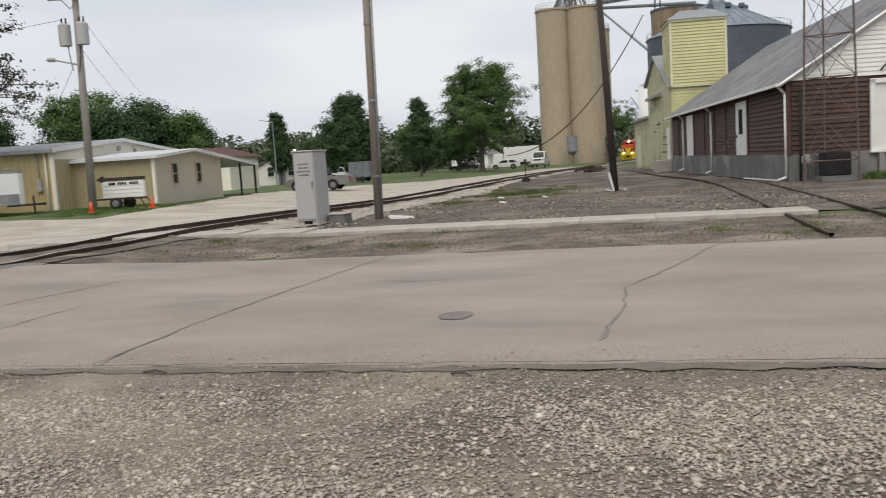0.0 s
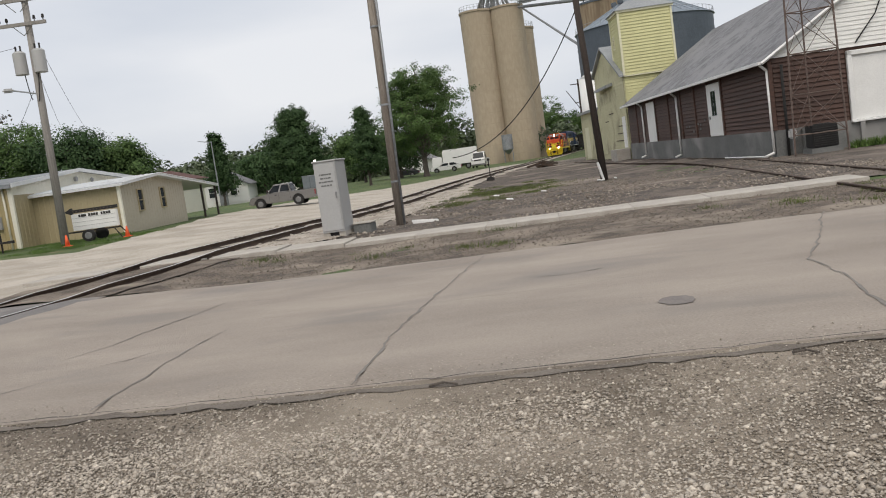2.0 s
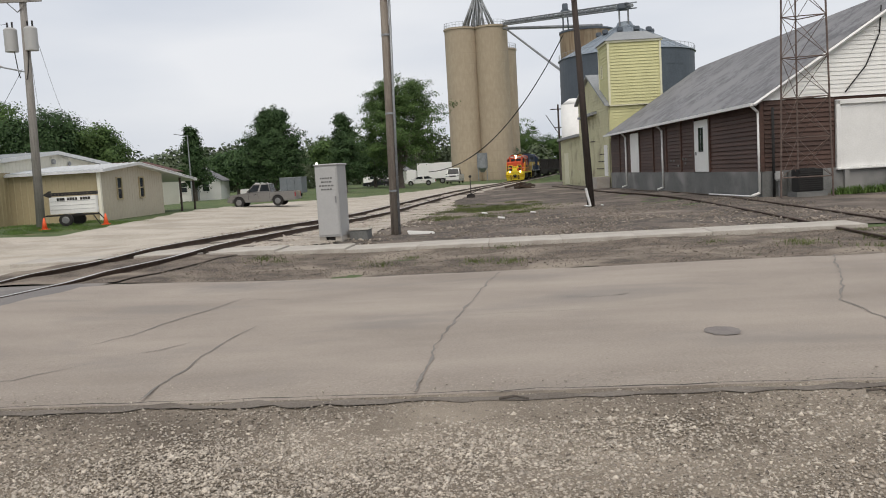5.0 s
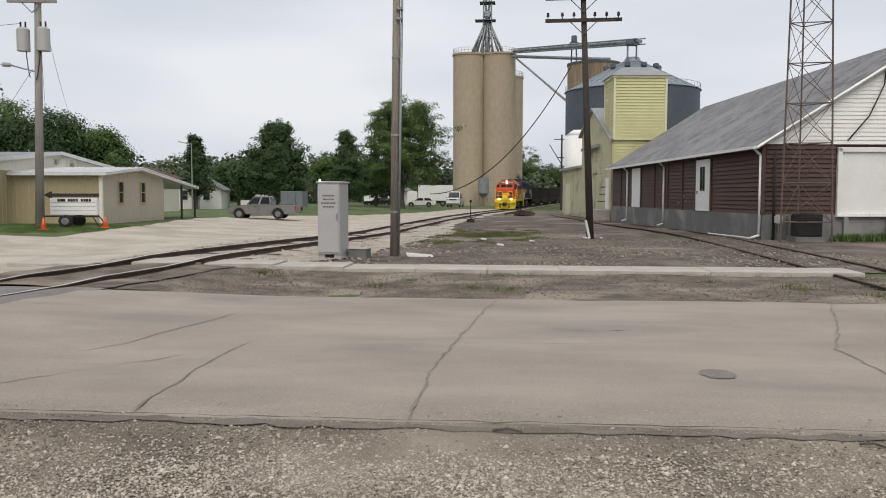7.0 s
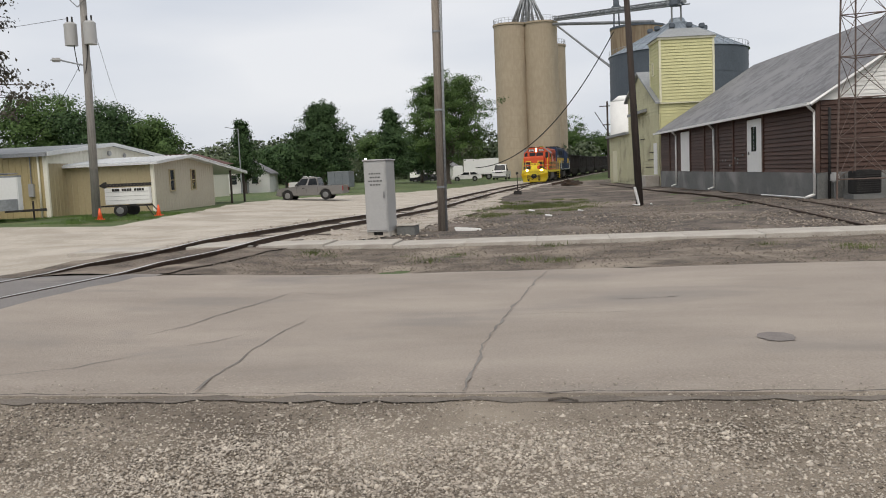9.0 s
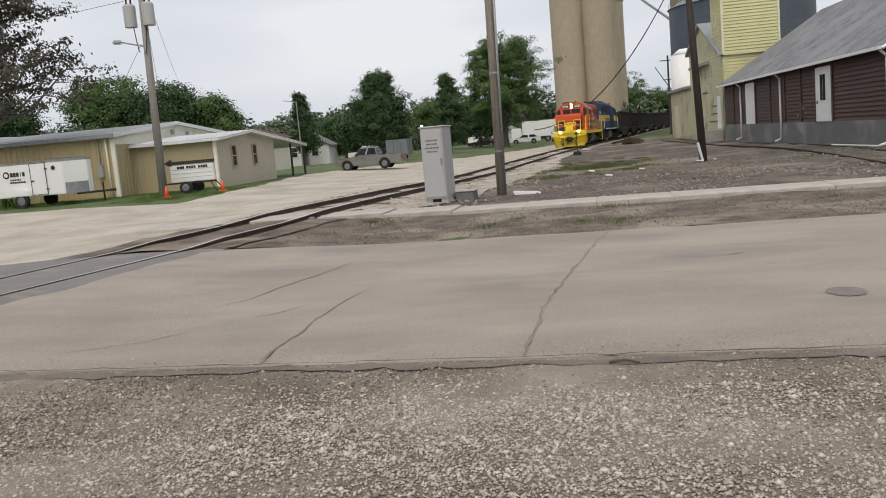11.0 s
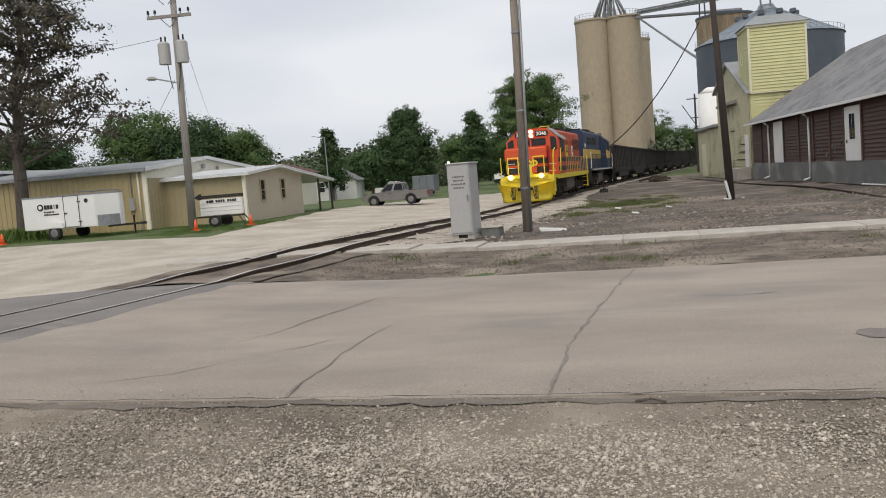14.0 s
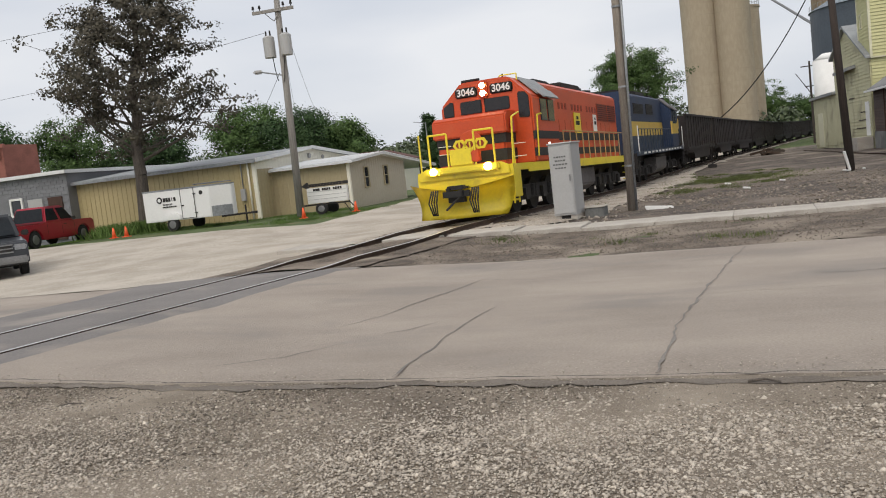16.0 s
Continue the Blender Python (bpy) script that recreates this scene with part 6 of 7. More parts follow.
# ---- small things by the track ----
def cabinet():
    c = thing("signal_cabinet", "grey steel railway signal cabinet on a concrete plinth", "cabinet", pose(-4.52, 20.45, -0.03, 0, 0, -4))
    W, D, H = 0.56, 0.78, 1.74
    bm = bx(bx(B(), (-0.2, 0, 0.09), (0.16, D * 0.9, 0.2)), (0.2, 0, 0.09), (0.16, D * 0.9, 0.2))
    part("plinth", bm, M_CONCRETE, c, "pale concrete plinth blocks")
    part("skirt", bx(B(), (0, 0, 0.1), (W - 0.1, D - 0.14, 0.16)), M_BLACK, c)
    part("body", bevelled(bx(B(), (0, 0, 0.19 + H / 2), (W, D, H)), 0.012), M_CABINET, c, "grey steel body")
    door = part("door", bevelled(bx(B(), (0, -D / 2 - 0.012, 0.19 + H / 2), (W - 0.06, 0.02, H - 0.1)), 0.006, 1), M_CABINET, c, "front door")
    part("door_handle", bx(B(), (W / 2 - 0.07, -D / 2 - 0.035, 1.1), (0.03, 0.03, 0.16)), M_STEEL, door)
    part("lid", bevelled(bx(B(), (0, 0, 0.19 + H + 0.015), (W + 0.06, D + 0.06, 0.04)), 0.012, 1), M_CABINET, c, "overhanging lid")
    for z, w in ((1.62, 0.30), (1.53, 0.26), (1.44, 0.36), (1.35, 0.27)):
        bm, x = B(), -w / 2
        rng = random.Random(int(z * 100))
        while x < w / 2 - 0.02:
            l = rng.uniform(0.03, 0.07)
            bx(bm, (x + l / 2, -D / 2 - 0.026, z), (l, 0.006, 0.035))
            x += l + 0.018
        part("lettering", bm, M_FOUND, door, "row of unreadable stencilled lettering")
    lamp = part("power_lamp", cyl(B(), (-0.24, -0.32, 1.96), (-0.24, -0.32, 2.01), 0.026, n=12), M_LAMPSMALL, c, "small white indicator lamp")
    j = thing("junction_box", "low grey concrete junction box beside the cabinet", "box", pose(-3.92, 20.75, -0.05, 0, 0, -4))
    part("body", bevelled(bx(B(), (0, 0, 0.14), (0.46, 0.5, 0.34)), 0.02), M_FOUND, j)
    part("lid", bevelled(bx(B(), (0, 0, 0.32), (0.5, 0.54, 0.03)), 0.01, 1), M_CONCRETE, j)
    d = thing("plastic_pipe", "broken white plastic pipe lying on the dirt", "pipe", pose(-2.5, 21.5, 0.0, 0, 0, -8))
    part("tube", bevelled(prism(B(), [(-0.36, 0.12), (-0.3, 0.0), (0.38, -0.02), (0.36, 0.07)], -0.05, 0.05, "y"), 0.02), M_WHITE, d)
    s = thing("switch_stand", "dark railway switch stand with a small target", "switch stand", pose(-2.93, 53.9, -0.2))
    part("mast", cyl(B(), (0, 0, 0), (0, 0, 1.5), 0.03, n=6), M_GRIME, s)
    part("base", bevelled(bx(B(), (0, 0, 0.15), (0.5, 0.4, 0.3)), 0.05), M_GRIME, s)
    part("target", cyl(B(), (0, -0.05, 1.42), (0, 0.05, 1.42), 0.09, n=12), M_GRIME, s)
    part("lever", cyl(B(), (0, 0, 0.3), (0.5, 0, 0.55), 0.025, n=6), M_GRIME, s)
    t = thing("tie_pile", "heap of broken old railway ties and scrap", "debris", pose(0.2, 74, -0.25))
    rng = random.Random(5)
    for i in range(8):
        part("tie", bx(B(), (rng.uniform(-0.8, 0.8), rng.uniform(-0.7, 0.7), 0.12 + 0.05 * i * 0.9), (1.4, 0.22, 0.18), pose(0, 0, 0, rng.uniform(-8, 8), rng.uniform(-16, 16), rng.uniform(-60, 60))), M_RAIL if i % 2 else M_TIE, t)
    for x, y, a in ((2.7, 32.9, 40), (3.3, 33.0, 80), (-0.5, 26.5, 10), (0.55, 29.5, 50), (-1.2, 31.0, 0)):
        k = thing("litter", "small pale scrap lying in the yard dirt", "litter", pose(x, y, land(x, y) + 0.03, 0, 0, a))
        part("scrap", bevelled(bx(B(), (0, 0, 0.03), (0.22, 0.1, 0.05), pose(0, 0, 0, 5, 8, 0)), 0.015, 1), M_WHITE, k)
    for x, y, a, l in ((-0.05, 5.52, -6, 0.2), (2.25, 5.4, -25, 0.16), (-5.4, 5.1, 25, 0.24)):
        k = thing("stick", "dark bent stick lying on the gravel", "stick", pose(x, y, 0.03, 0, 0, a))
        bm = cyl(B(), (-l / 2, 0, 0), (0, 0.02, 0.012), 0.009, n=6)
        cyl(bm, (0, 0.02, 0.012), (l / 2, 0, 0), 0.007, n=6)
        part("twig", bm, M_BARK, k)
    for x, y in ((-17.8, 30.2), (-16.9, 33.2), (-26.14, 28.4), (-25.6, 28.55)):
        k = thing("traffic_cone", "faded orange traffic cone at the grass edge", "traffic cone", pose(x, y, land(x, y) + 0.02) @ Matrix.Scale(0.88, 4), "traffic cones")
        part("base", bevelled(bx(B(), (0, 0, 0.02), (0.34, 0.34, 0.04)), 0.015, 1), M_CONE, k)
        part("cone", cyl(B(), (0, 0, 0.04), (0, 0, 0.52), 0.12, 0.03, n=16), M_CONE, k, smooth=True)


cabinet()


# ---- vehicles ----
def wheel(parent, x, y, z, r, w, rim):
    s = 1 if y > 0 else -1
    ty = part("wheel", bevelled(cyl(B(), (x, y - w / 2, z), (x, y + w / 2, z), r, n=24), 0.03, 2), M_BLACK, parent, "black tyre")
    rm = part("rim", cyl(B(), (x, y + s * (w / 2 - 0.01), z), (x, y + s * (w / 2 + 0.012), z), r * 0.62, r * 0.5, n=18), rim, ty, "metal rim")
    return ty


def vehicle(name, label, category, m, paint, L, W, belt, roof, wheels, cab, hood_z, bed=False, r=0.36, rim=M_STEEL):
    """Front at x = 0, length along +x. cab: x of windscreen foot, roof front, roof back, rear foot."""
    v = thing(name, label, category, m)
    a, b = wheels
    pts = [(0.06, 0.36), (0.0, 0.55), (0.02, hood_z - 0.16), (0.14, hood_z - 0.04), (cab[0], belt), (L - 0.08, belt), (L, belt - 0.1), (L, 0.5), (L - 0.1, 0.38)]
    for c in (b, a):
        for i in range(9):
            ang = math.pi * i / 8
            pts.append((c + (r + 0.07) * math.cos(ang), 0.34 + (r + 0.1) * math.sin(ang)))
    body = part("body", bevelled(prism(B(), pts, -W / 2, W / 2, "y"), 0.045, 2), paint, v, "painted body")
    for c in (a, b):
        part("wheel_well", bx(B(), (c, 0, 0.55), (2 * r, W - 0.12, 0.5)), M_BLACK, v)
        for s in (-1, 1):
            wheel(v, c, s * (W / 2 - 0.12), r, r, 0.22, rim)
    w0, w1 = W / 2 - 0.06, W / 2 - 0.2
    bm = B()
    quad = [(cab[0], belt - 0.02, w0), (cab[1], roof, w1), (cab[2], roof, w1), (cab[3], belt - 0.02, w0)]
    lv, rv = [bm.verts.new((x, -y, z)) for x, z, y in quad], [bm.verts.new((x, y, z)) for x, z, y in quad]
    bm.faces.new(lv), bm.faces.new(rv[::-1])
    for i in range(4):
        bm.faces.new((lv[i], rv[i], rv[(i + 1) % 4], lv[(i + 1) % 4]))
    bmesh.ops.recalc_face_normals(bm, faces=bm.faces)
    part("cab", bevelled(bm, 0.06, 2), paint, v, "cab with raked screen")

    def on(u, t):
        """A point of the side glass: u along, t up."""
        xa, xb = cab[0] + (cab[1] - cab[0]) * t, cab[3] + (cab[2] - cab[3]) * t
        return xa + (xb - xa) * u, belt + (roof - belt) * t, w0 + (w1 - w0) * t
    n = 3 if (cab[2] - cab[1]) > 1.6 else 2
    for s in (-1, 1):
        for i in range(n):
            bm = B()
            q = []
            for u, t in (((i + 0.1) / n, 0.12), ((i + 0.93) / n, 0.12), ((i + 0.93) / n, 0.85), ((i + 0.1) / n, 0.85)):
                x, z, y = on(u, t)
                q.append(bm.verts.new((x, s * (y + 0.012), z)))
            bm.faces.new(q if s < 0 else q[::-1])
            bmesh.ops.solidify(bm, geom=bm.faces[:], thickness=0.015)
            part("side_window", bm, M_GLASS, v, "dark side glass")
    for f, g, nm in ((0, 1, "windscreen"), (3, 2, "rear_window")):
        bm, q, s = B(), [], -1 if f == 0 else 1
        for t, k in ((0.1, 1), (0.1, -1), (0.88, -1), (0.88, 1)):
            x = cab[f] + (cab[g] - cab[f]) * t + s * 0.03
            q.append(bm.verts.new((x, k * ((w0 + (w1 - w0) * t) - 0.1), belt + (roof - belt) * t + 0.01)))
        bm.faces.new(q)
        bmesh.ops.solidify(bm, geom=bm.faces[:], thickness=0.012)
        part(nm, bm, M_GLASS, v, "dark glass")
    part("bumper", bevelled(bx(B(), (0.0, 0, 0.5), (0.16, W - 0.06, 0.2)), 0.04), M_STEEL, v, "front bumper")
    part("rear_bumper", bevelled(bx(B(), (L, 0, 0.5), (0.16, W - 0.06, 0.18)), 0.04), M_STEEL, v)
    part("grille", bevelled(bx(B(), (0.0, 0, hood_z - 0.24), (0.06, W * 0.55, 0.2)), 0.02), M_LOCOBLACK, v, "dark grille")
    for s in (-1, 1):
        part("headlight", bevelled(bx(B(), (0.05, s * (W / 2 - 0.2), hood_z - 0.22), (0.1, 0.34, 0.18)), 0.03), M_GALV, v, "clear headlight")
        part("tail_light", bevelled(bx(B(), (L - 0.02, s * (W / 2 - 0.09), belt - 0.25), (0.07, 0.15, 0.34)), 0.02), M_RED, v, "red tail light")
        part("mirror", bevelled(bx(B(), (cab[0] + 0.3, s * (W / 2 + 0.08), belt + 0.1), (0.1, 0.2, 0.16)), 0.03), M_LOCOBLACK, v, "door mirror")
        bm = B()
        for x in (cab[0] + 0.2, (cab[0] + cab[3]) / 2, cab[3] - 0.05):
            bx(bm, (x, s * (W / 2 + 0.002), (belt + 0.5) / 2), (0.012, 0.01, belt - 0.6))
        part("door_seam", bm, M_LOCOBLACK, v)
        part("door_handle", bx(B(), ((cab[0] + cab[3]) / 2 - 0.2, s * (W / 2 + 0.02), belt - 0.14), (0.18, 0.03, 0.035)), M_LOCOBLACK, v)
    if bed:
        part("bed", bx(B(), ((cab[3] + L) / 2 + 0.05, 0, belt), (L - cab[3] - 0.35, W - 0.24, 0.02)), M_BLACK, v, "dark pickup bed")
        part("tailgate", bx(B(), (L - 0.03, 0, belt - 0.25), (0.05, W - 0.4, 0.42)), paint, v)
    return v


def vehicles():
    vehicle("pickup_truck", "silver extended-cab pickup truck parked on the gravel lot", "pickup truck", pose(-17.15, 49.4, land(-16, 49) + 0.0, 0, 0, 2) @ Matrix.Scale(0.83, 4), M_SILVER, 4.9, 1.78, 1.02, 1.66, (0.78, 3.6), (1.3, 1.9, 2.95, 3.1), 0.94, True, 0.37)
    red = vehicle("pickup_truck", "red crew-cab pickup truck parked by the block building", "pickup truck", pose(-32.6, 33.0, land(-32, 31) + 0.0, 0, 0, -81), M_RED, 5.7, 1.95, 1.12, 1.88, (0.95, 4.45), (1.4, 2.1, 3.35, 3.6), 1.14, True, 0.4)
    suv = vehicle("suv", "dark charcoal sport utility vehicle parked at the lot", "car", pose(-19.65, 16.7, land(-18.9, 17) + 0.0, 0, 0, 142), M_DARKCAR, 4.6, 1.86, 1.1, 1.78, (0.9, 3.6), (1.2, 1.8, 4.0, 4.5), 1.05, False, 0.37)
    bm = B()
    for z in (0.72, 0.82, 0.92):
        bx(bm, (-0.03, 0, z), (0.04, 1.1, 0.035))
    part("grille_bar", bm, M_STEEL, suv, "chrome grille bars")
    box = thing("box_trailer", "small blue-grey enclosed box trailer parked beyond the lot", "trailer", pose(-18.9, 66, land(-18, 66)) @ Matrix.Diagonal((0.72, 0.9, 0.74, 1)))
    part("body", bevelled(bx(B(), (1.25, 1.0, 1.35), (2.5, 1.9, 1.7)), 0.04), material("dull blue grey panels", (0.17, 0.19, 0.21), 0.6, (0.13, 0.145, 0.16), 1, 10, 0.5, 0.05), box, "blue-grey panel body")
    part("roof_rim", bx(B(), (1.25, 1.0, 2.22), (2.54, 1.94, 0.06)), M_GALV, box)
    for x in (0.85, 1.7):
        part("door_seam", bx(B(), (x, 0.035, 1.35), (0.02, 0.02, 1.5)), M_LOCOBLACK, box)
    for x in (0.9, 1.6):
        for y in (0.15, 1.85):
            wheel(box, x, y, 0.33, 0.32, 0.2, M_STEEL)
    # distant vehicles by the silos
    vehicle("car", "white estate car parked far down the lane", "car", pose(-17.0, 128, -0.2, 0, 0, 4), M_WHITECAR, 4.7, 1.8, 0.95, 1.45, (0.9, 3.6), (1.3, 2.0, 3.6, 4.4), 0.92)
    vehicle("car", "dark car parked beside the lane", "car", pose(-24.0, 131, -0.2, 0, 0, 4), M_DARKCAR, 4.7, 1.8, 0.95, 1.45, (0.9, 3.6), (1.3, 2.0, 3.6, 4.4), 0.92)
    vehicle("pickup_truck", "white work truck near the silos", "truck", pose(-9.7, 128, -0.2, 0, 0, 86), M_WHITECAR, 5.8, 2.1, 1.35, 2.4, (0.9, 4.4), (1.0, 1.5, 2.9, 3.0), 1.4, True, 0.42)
    vehicle("pickup_truck", "white pickup truck beyond the lawn", "pickup truck", pose(-29.5, 104, -0.1, 0, 0, 170), M_WHITECAR, 5.4, 1.9, 1.05, 1.75, (0.9, 4.1), (1.35, 2.0, 3.4, 3.6), 1.05, True, 0.37)
    bt = thing("box_truck", "white box truck body near the silos", "truck", pose(-16.5, 140, -0.2, 0, 0, 4))
    part("box", bevelled(bx(B(), (3, 0, 2.2), (5.8, 2.4, 2.6)), 0.05), M_WHITECAR, bt)
    part("cab", bevelled(bx(B(), (-0.9, 0, 1.5), (1.7, 2.2, 2.0)), 0.15), M_WHITECAR, bt)
    part("windscreen", bx(B(), (-1.75, 0, 2.0), (0.04, 1.9, 0.7)), M_GLASS, bt)
    for x in (-0.8, 4.2):
        for s in (-1, 1):
            wheel(bt, x, s * 1.0, 0.48, 0.48, 0.25, M_STEEL)


vehicles()


def cargo_trailer():
    t = thing("cargo_trailer", "white enclosed cargo trailer with dark lettering parked on the grass", "trailer", pose(-26.3, 31.5, land(-25, 31.6) - 0.04, 0, 0, 1) @ Matrix.Diagonal((0.95, 0.95, 0.93, 1)))
    L, W, z0, z1 = 3.75, 1.75, 0.52, 2.02
    outline = [(0, -W / 2), (L, -W / 2), (L + 0.75, -0.15), (L + 0.75, 0.15), (L, W / 2), (0, W / 2)]
    part("body", bevelled(prism(B(), outline, z0, z1, "z"), 0.03), M_WHITECAR, t, "white body with a wedge nose")
    part("roof_rim", prism(B(), [(x, y * 1.01) for x, y in outline], z1 - 0.05, z1 + 0.03, "z"), M_GALV, t)
    part("stone_guard", bx(B(), (L + 0.4, -0.54, z0 + 0.25), (0.95, 0.02, 0.5), pose(0, 0, 0, 0, 0, 44)), M_GALV, t, "metal stone guard")
    door = part("door", bevelled(bx(B(), (2.55, -W / 2 - 0.012, 1.28), (0.75, 0.03, 1.4)), 0.01, 1), M_WHITECAR, t, "side door")
    bm = B()
    for c, s in (((2.17, -W / 2 - 0.03, 1.28), (0.02, 0.02, 1.42)), ((2.93, -W / 2 - 0.03, 1.28), (0.02, 0.02, 1.42)), ((2.55, -W / 2 - 0.03, 1.98), (0.76, 0.02, 0.02)), ((2.55, -W / 2 - 0.03, 0.58), (0.76, 0.02, 0.02))):
        bx(bm, c, s)
    part("door_trim", bm, M_GRIME, door, "dark door outline")
    for z in (0.8, 1.7):
        part("hinge", bx(B(), (2.95, -W / 2 - 0.03, z), (0.16, 0.03, 0.04)), M_GRIME, door)
    part("latch", bx(B(), (2.25, -W / 2 - 0.04, 1.2), (0.14, 0.04, 0.06)), M_GRIME, door)
    # lettering as bars, with a round mark
    part("round_mark", cyl(B(), (0.95, -W / 2 - 0.008, 1.55), (0.95, -W / 2 - 0.02, 1.55), 0.16, n=20), M_LOCOBLACK, t, "round dark mark")
    part("mark_inset", cyl(B(), (0.95, -W / 2 - 0.015, 1.55), (0.95, -W / 2 - 0.026, 1.55), 0.09, n=20), M_WHITECAR, t)
    bm = B()
    for i, w in enumerate((0.13, 0.12, 0.12, 0.03, 0.12)):
        bx(bm, (1.22 + i * 0.15, -W / 2 - 0.012, 1.55), (w, 0.012, 0.19))
    part("lettering", bm, M_LOCOBLACK, t, "dark unreadable lettering bars")
    for z, w in ((1.32, 0.55), (1.2, 0.8)):
        bm = B()
        for i in range(7):
            bx(bm, (1.15 + i * w / 7, -W / 2 - 0.012, z), (w / 7 - 0.03, 0.012, 0.07))
        part("lettering", bm, M_GRIME, t, "dark unreadable lettering bars")
    part("round_mark", cyl(B(), (3.32, -W / 2 - 0.008, 1.72), (3.32, -W / 2 - 0.02, 1.72), 0.1, n=16), M_LOCOBLACK, t, "round dark mark")
    bm = B()
    for i in range(4):
        bx(bm, (3.82 + i * 0.1, -0.64 + i * 0.1, 1.72), (0.08, 0.02, 0.12), pose(0, 0, 0, 0, 0, 44))
    part("lettering", bm, M_LOCOBLACK, t, "dark unreadable lettering bars")
    part("fender", bevelled(prism(B(), [(1.15, 0.55), (1.25, 0.78), (1.4, 0.86), (1.9, 0.86), (2.05, 0.78), (2.15, 0.55)], -W / 2 - 0.2, -W / 2 + 0.02, "y"), 0.02), M_WHITECAR, t, "white wheel fender")
    for s in (-1, 1):
        wheel(t, 1.65, s * (W / 2 + 0.09), 0.34, 0.34, 0.18, M_STEEL)
    bm = cyl(B(), (L + 0.3, -0.5, 0.48), (L + 1.7, 0, 0.5), 0.045, n=6)
    cyl(bm, (L + 0.3, 0.5, 0.48), (L + 1.7, 0, 0.5), 0.045, n=6), cyl(bm, (L + 1.3, 0, 0.05), (L + 1.3, 0, 0.9), 0.04, n=6)
    bx(bm, (L + 1.75, 0, 0.5), (0.25, 0.12, 0.12))
    part("hitch", bm, M_GRIME, t, "dark hitch and jack")
    part("roof_rack", [cyl(bm, (x, -0.8, z1 + 0.12), (x, 0.8, z1 + 0.12), 0.025, n=6) for bm in [B()] for x in (2.9, 3.4, 3.9)][0], M_GALV, t)


cargo_trailer()


def arrow_sign():
    s = thing("portable_sign", "white letter-board sign on a small trailer with a black arrow top", "sign", pose(-19.22, 33.25, land(-18.5, 33.2), 0, 0, 2) @ Matrix.Diagonal((1.02, 0.9, 0.86, 1)))
    part("panel", bevelled(bx(B(), (0.95, 0, 0.98), (1.95, 0.22, 0.82)), 0.02), M_WHITE, s, "white letter panel")
    for z in (0.78, 0.98, 1.18):
        part("letter_track", bx(B(), (0.95, -0.115, z), (1.88, 0.012, 0.018)), M_CABINET, s)
    x = 0.35
    for word in ((0.09, 0.09, 0.12), (0.09, 0.09, 0.09, 0.08), (0.08, 0.09, 0.09, 0.09)):
        for w in word:
            part("letter", bx(B(), (x, -0.118, 1.28), (w, 0.012, 0.13)), M_LOCOBLACK, s, "dark unreadable letter")
            x += 0.11
        x += 0.1
    part("arrow", bevelled(prism(B(), [(-0.3, 1.52), (0.0, 1.36), (0.0, 1.44), (1.95, 1.44), (1.95, 1.6), (0.0, 1.6), (0.0, 1.7)], -0.1, 0.1, "y"), 0.01, 1), M_LOCOBLACK, s, "black arrow crest")
    for i in range(12):
        part("bulb", cyl(B(), (0.1 + i * 0.15, -0.11, 1.52), (0.1 + i * 0.15, -0.14, 1.52), 0.025, n=8), M_RUSTSTEEL, s)
    part("chassis", bx(bx(B(), (0.95, 0, 0.5), (2.0, 0.12, 0.08)), (-0.3, 0, 0.5), (0.7, 0.08, 0.08)), M_GRIME, s)
    for k in (-1, 1):
        wheel(s, 0.85, k * 0.6, 0.29, 0.29, 0.16, M_STEEL)
        part("leg", cyl(B(), (1.8, k * 0.3, 0.55), (2.15, k * 0.4, 0.0), 0.025, n=6), M_GRIME, s)


arrow_sign()


# ---- trees ----
def leaf_mesh(name, centres, size, rng, mat, flat=0.6, out=None):
    """Many small folded leaves, each two triangles, about the given points; out: the way that each leaf mostly faces."""
    n = len(centres)
    c = np.asarray(centres)
    face = rng.normal(size=(n, 3)) * 0.55
    if out is not None:
        face += out + np.array([0, 0, 0.45])
    face /= np.linalg.norm(face, axis=1)[:, None] + 1e-9
    a = np.cross(face, rng.normal(size=(n, 3)))
    a /= np.linalg.norm(a, axis=1)[:, None] + 1e-9
    b = np.cross(face, a)
    s = size * rng.uniform(0.55, 1.3, (n, 1))
    v = np.empty((n, 4, 3))
    v[:, 0], v[:, 1], v[:, 2], v[:, 3] = c - a * s, c + b * s * flat, c + a * s, c - b * s * flat
    v[:, 1] += face * s * 0.25
    me = bpy.data.meshes.new(name)
    me.vertices.add(4 * n), me.loops.add(4 * n), me.polygons.add(n)
    me.vertices.foreach_set("co", v.astype(np.float32).ravel())
    me.loops.foreach_set("vertex_index", np.arange(4 * n, dtype=np.int32))
    me.polygons.foreach_set("loop_start", np.arange(0, 4 * n, 4, dtype=np.int32))
    me.update(calc_edges=True)
    me.materials.append(mat)
    return me


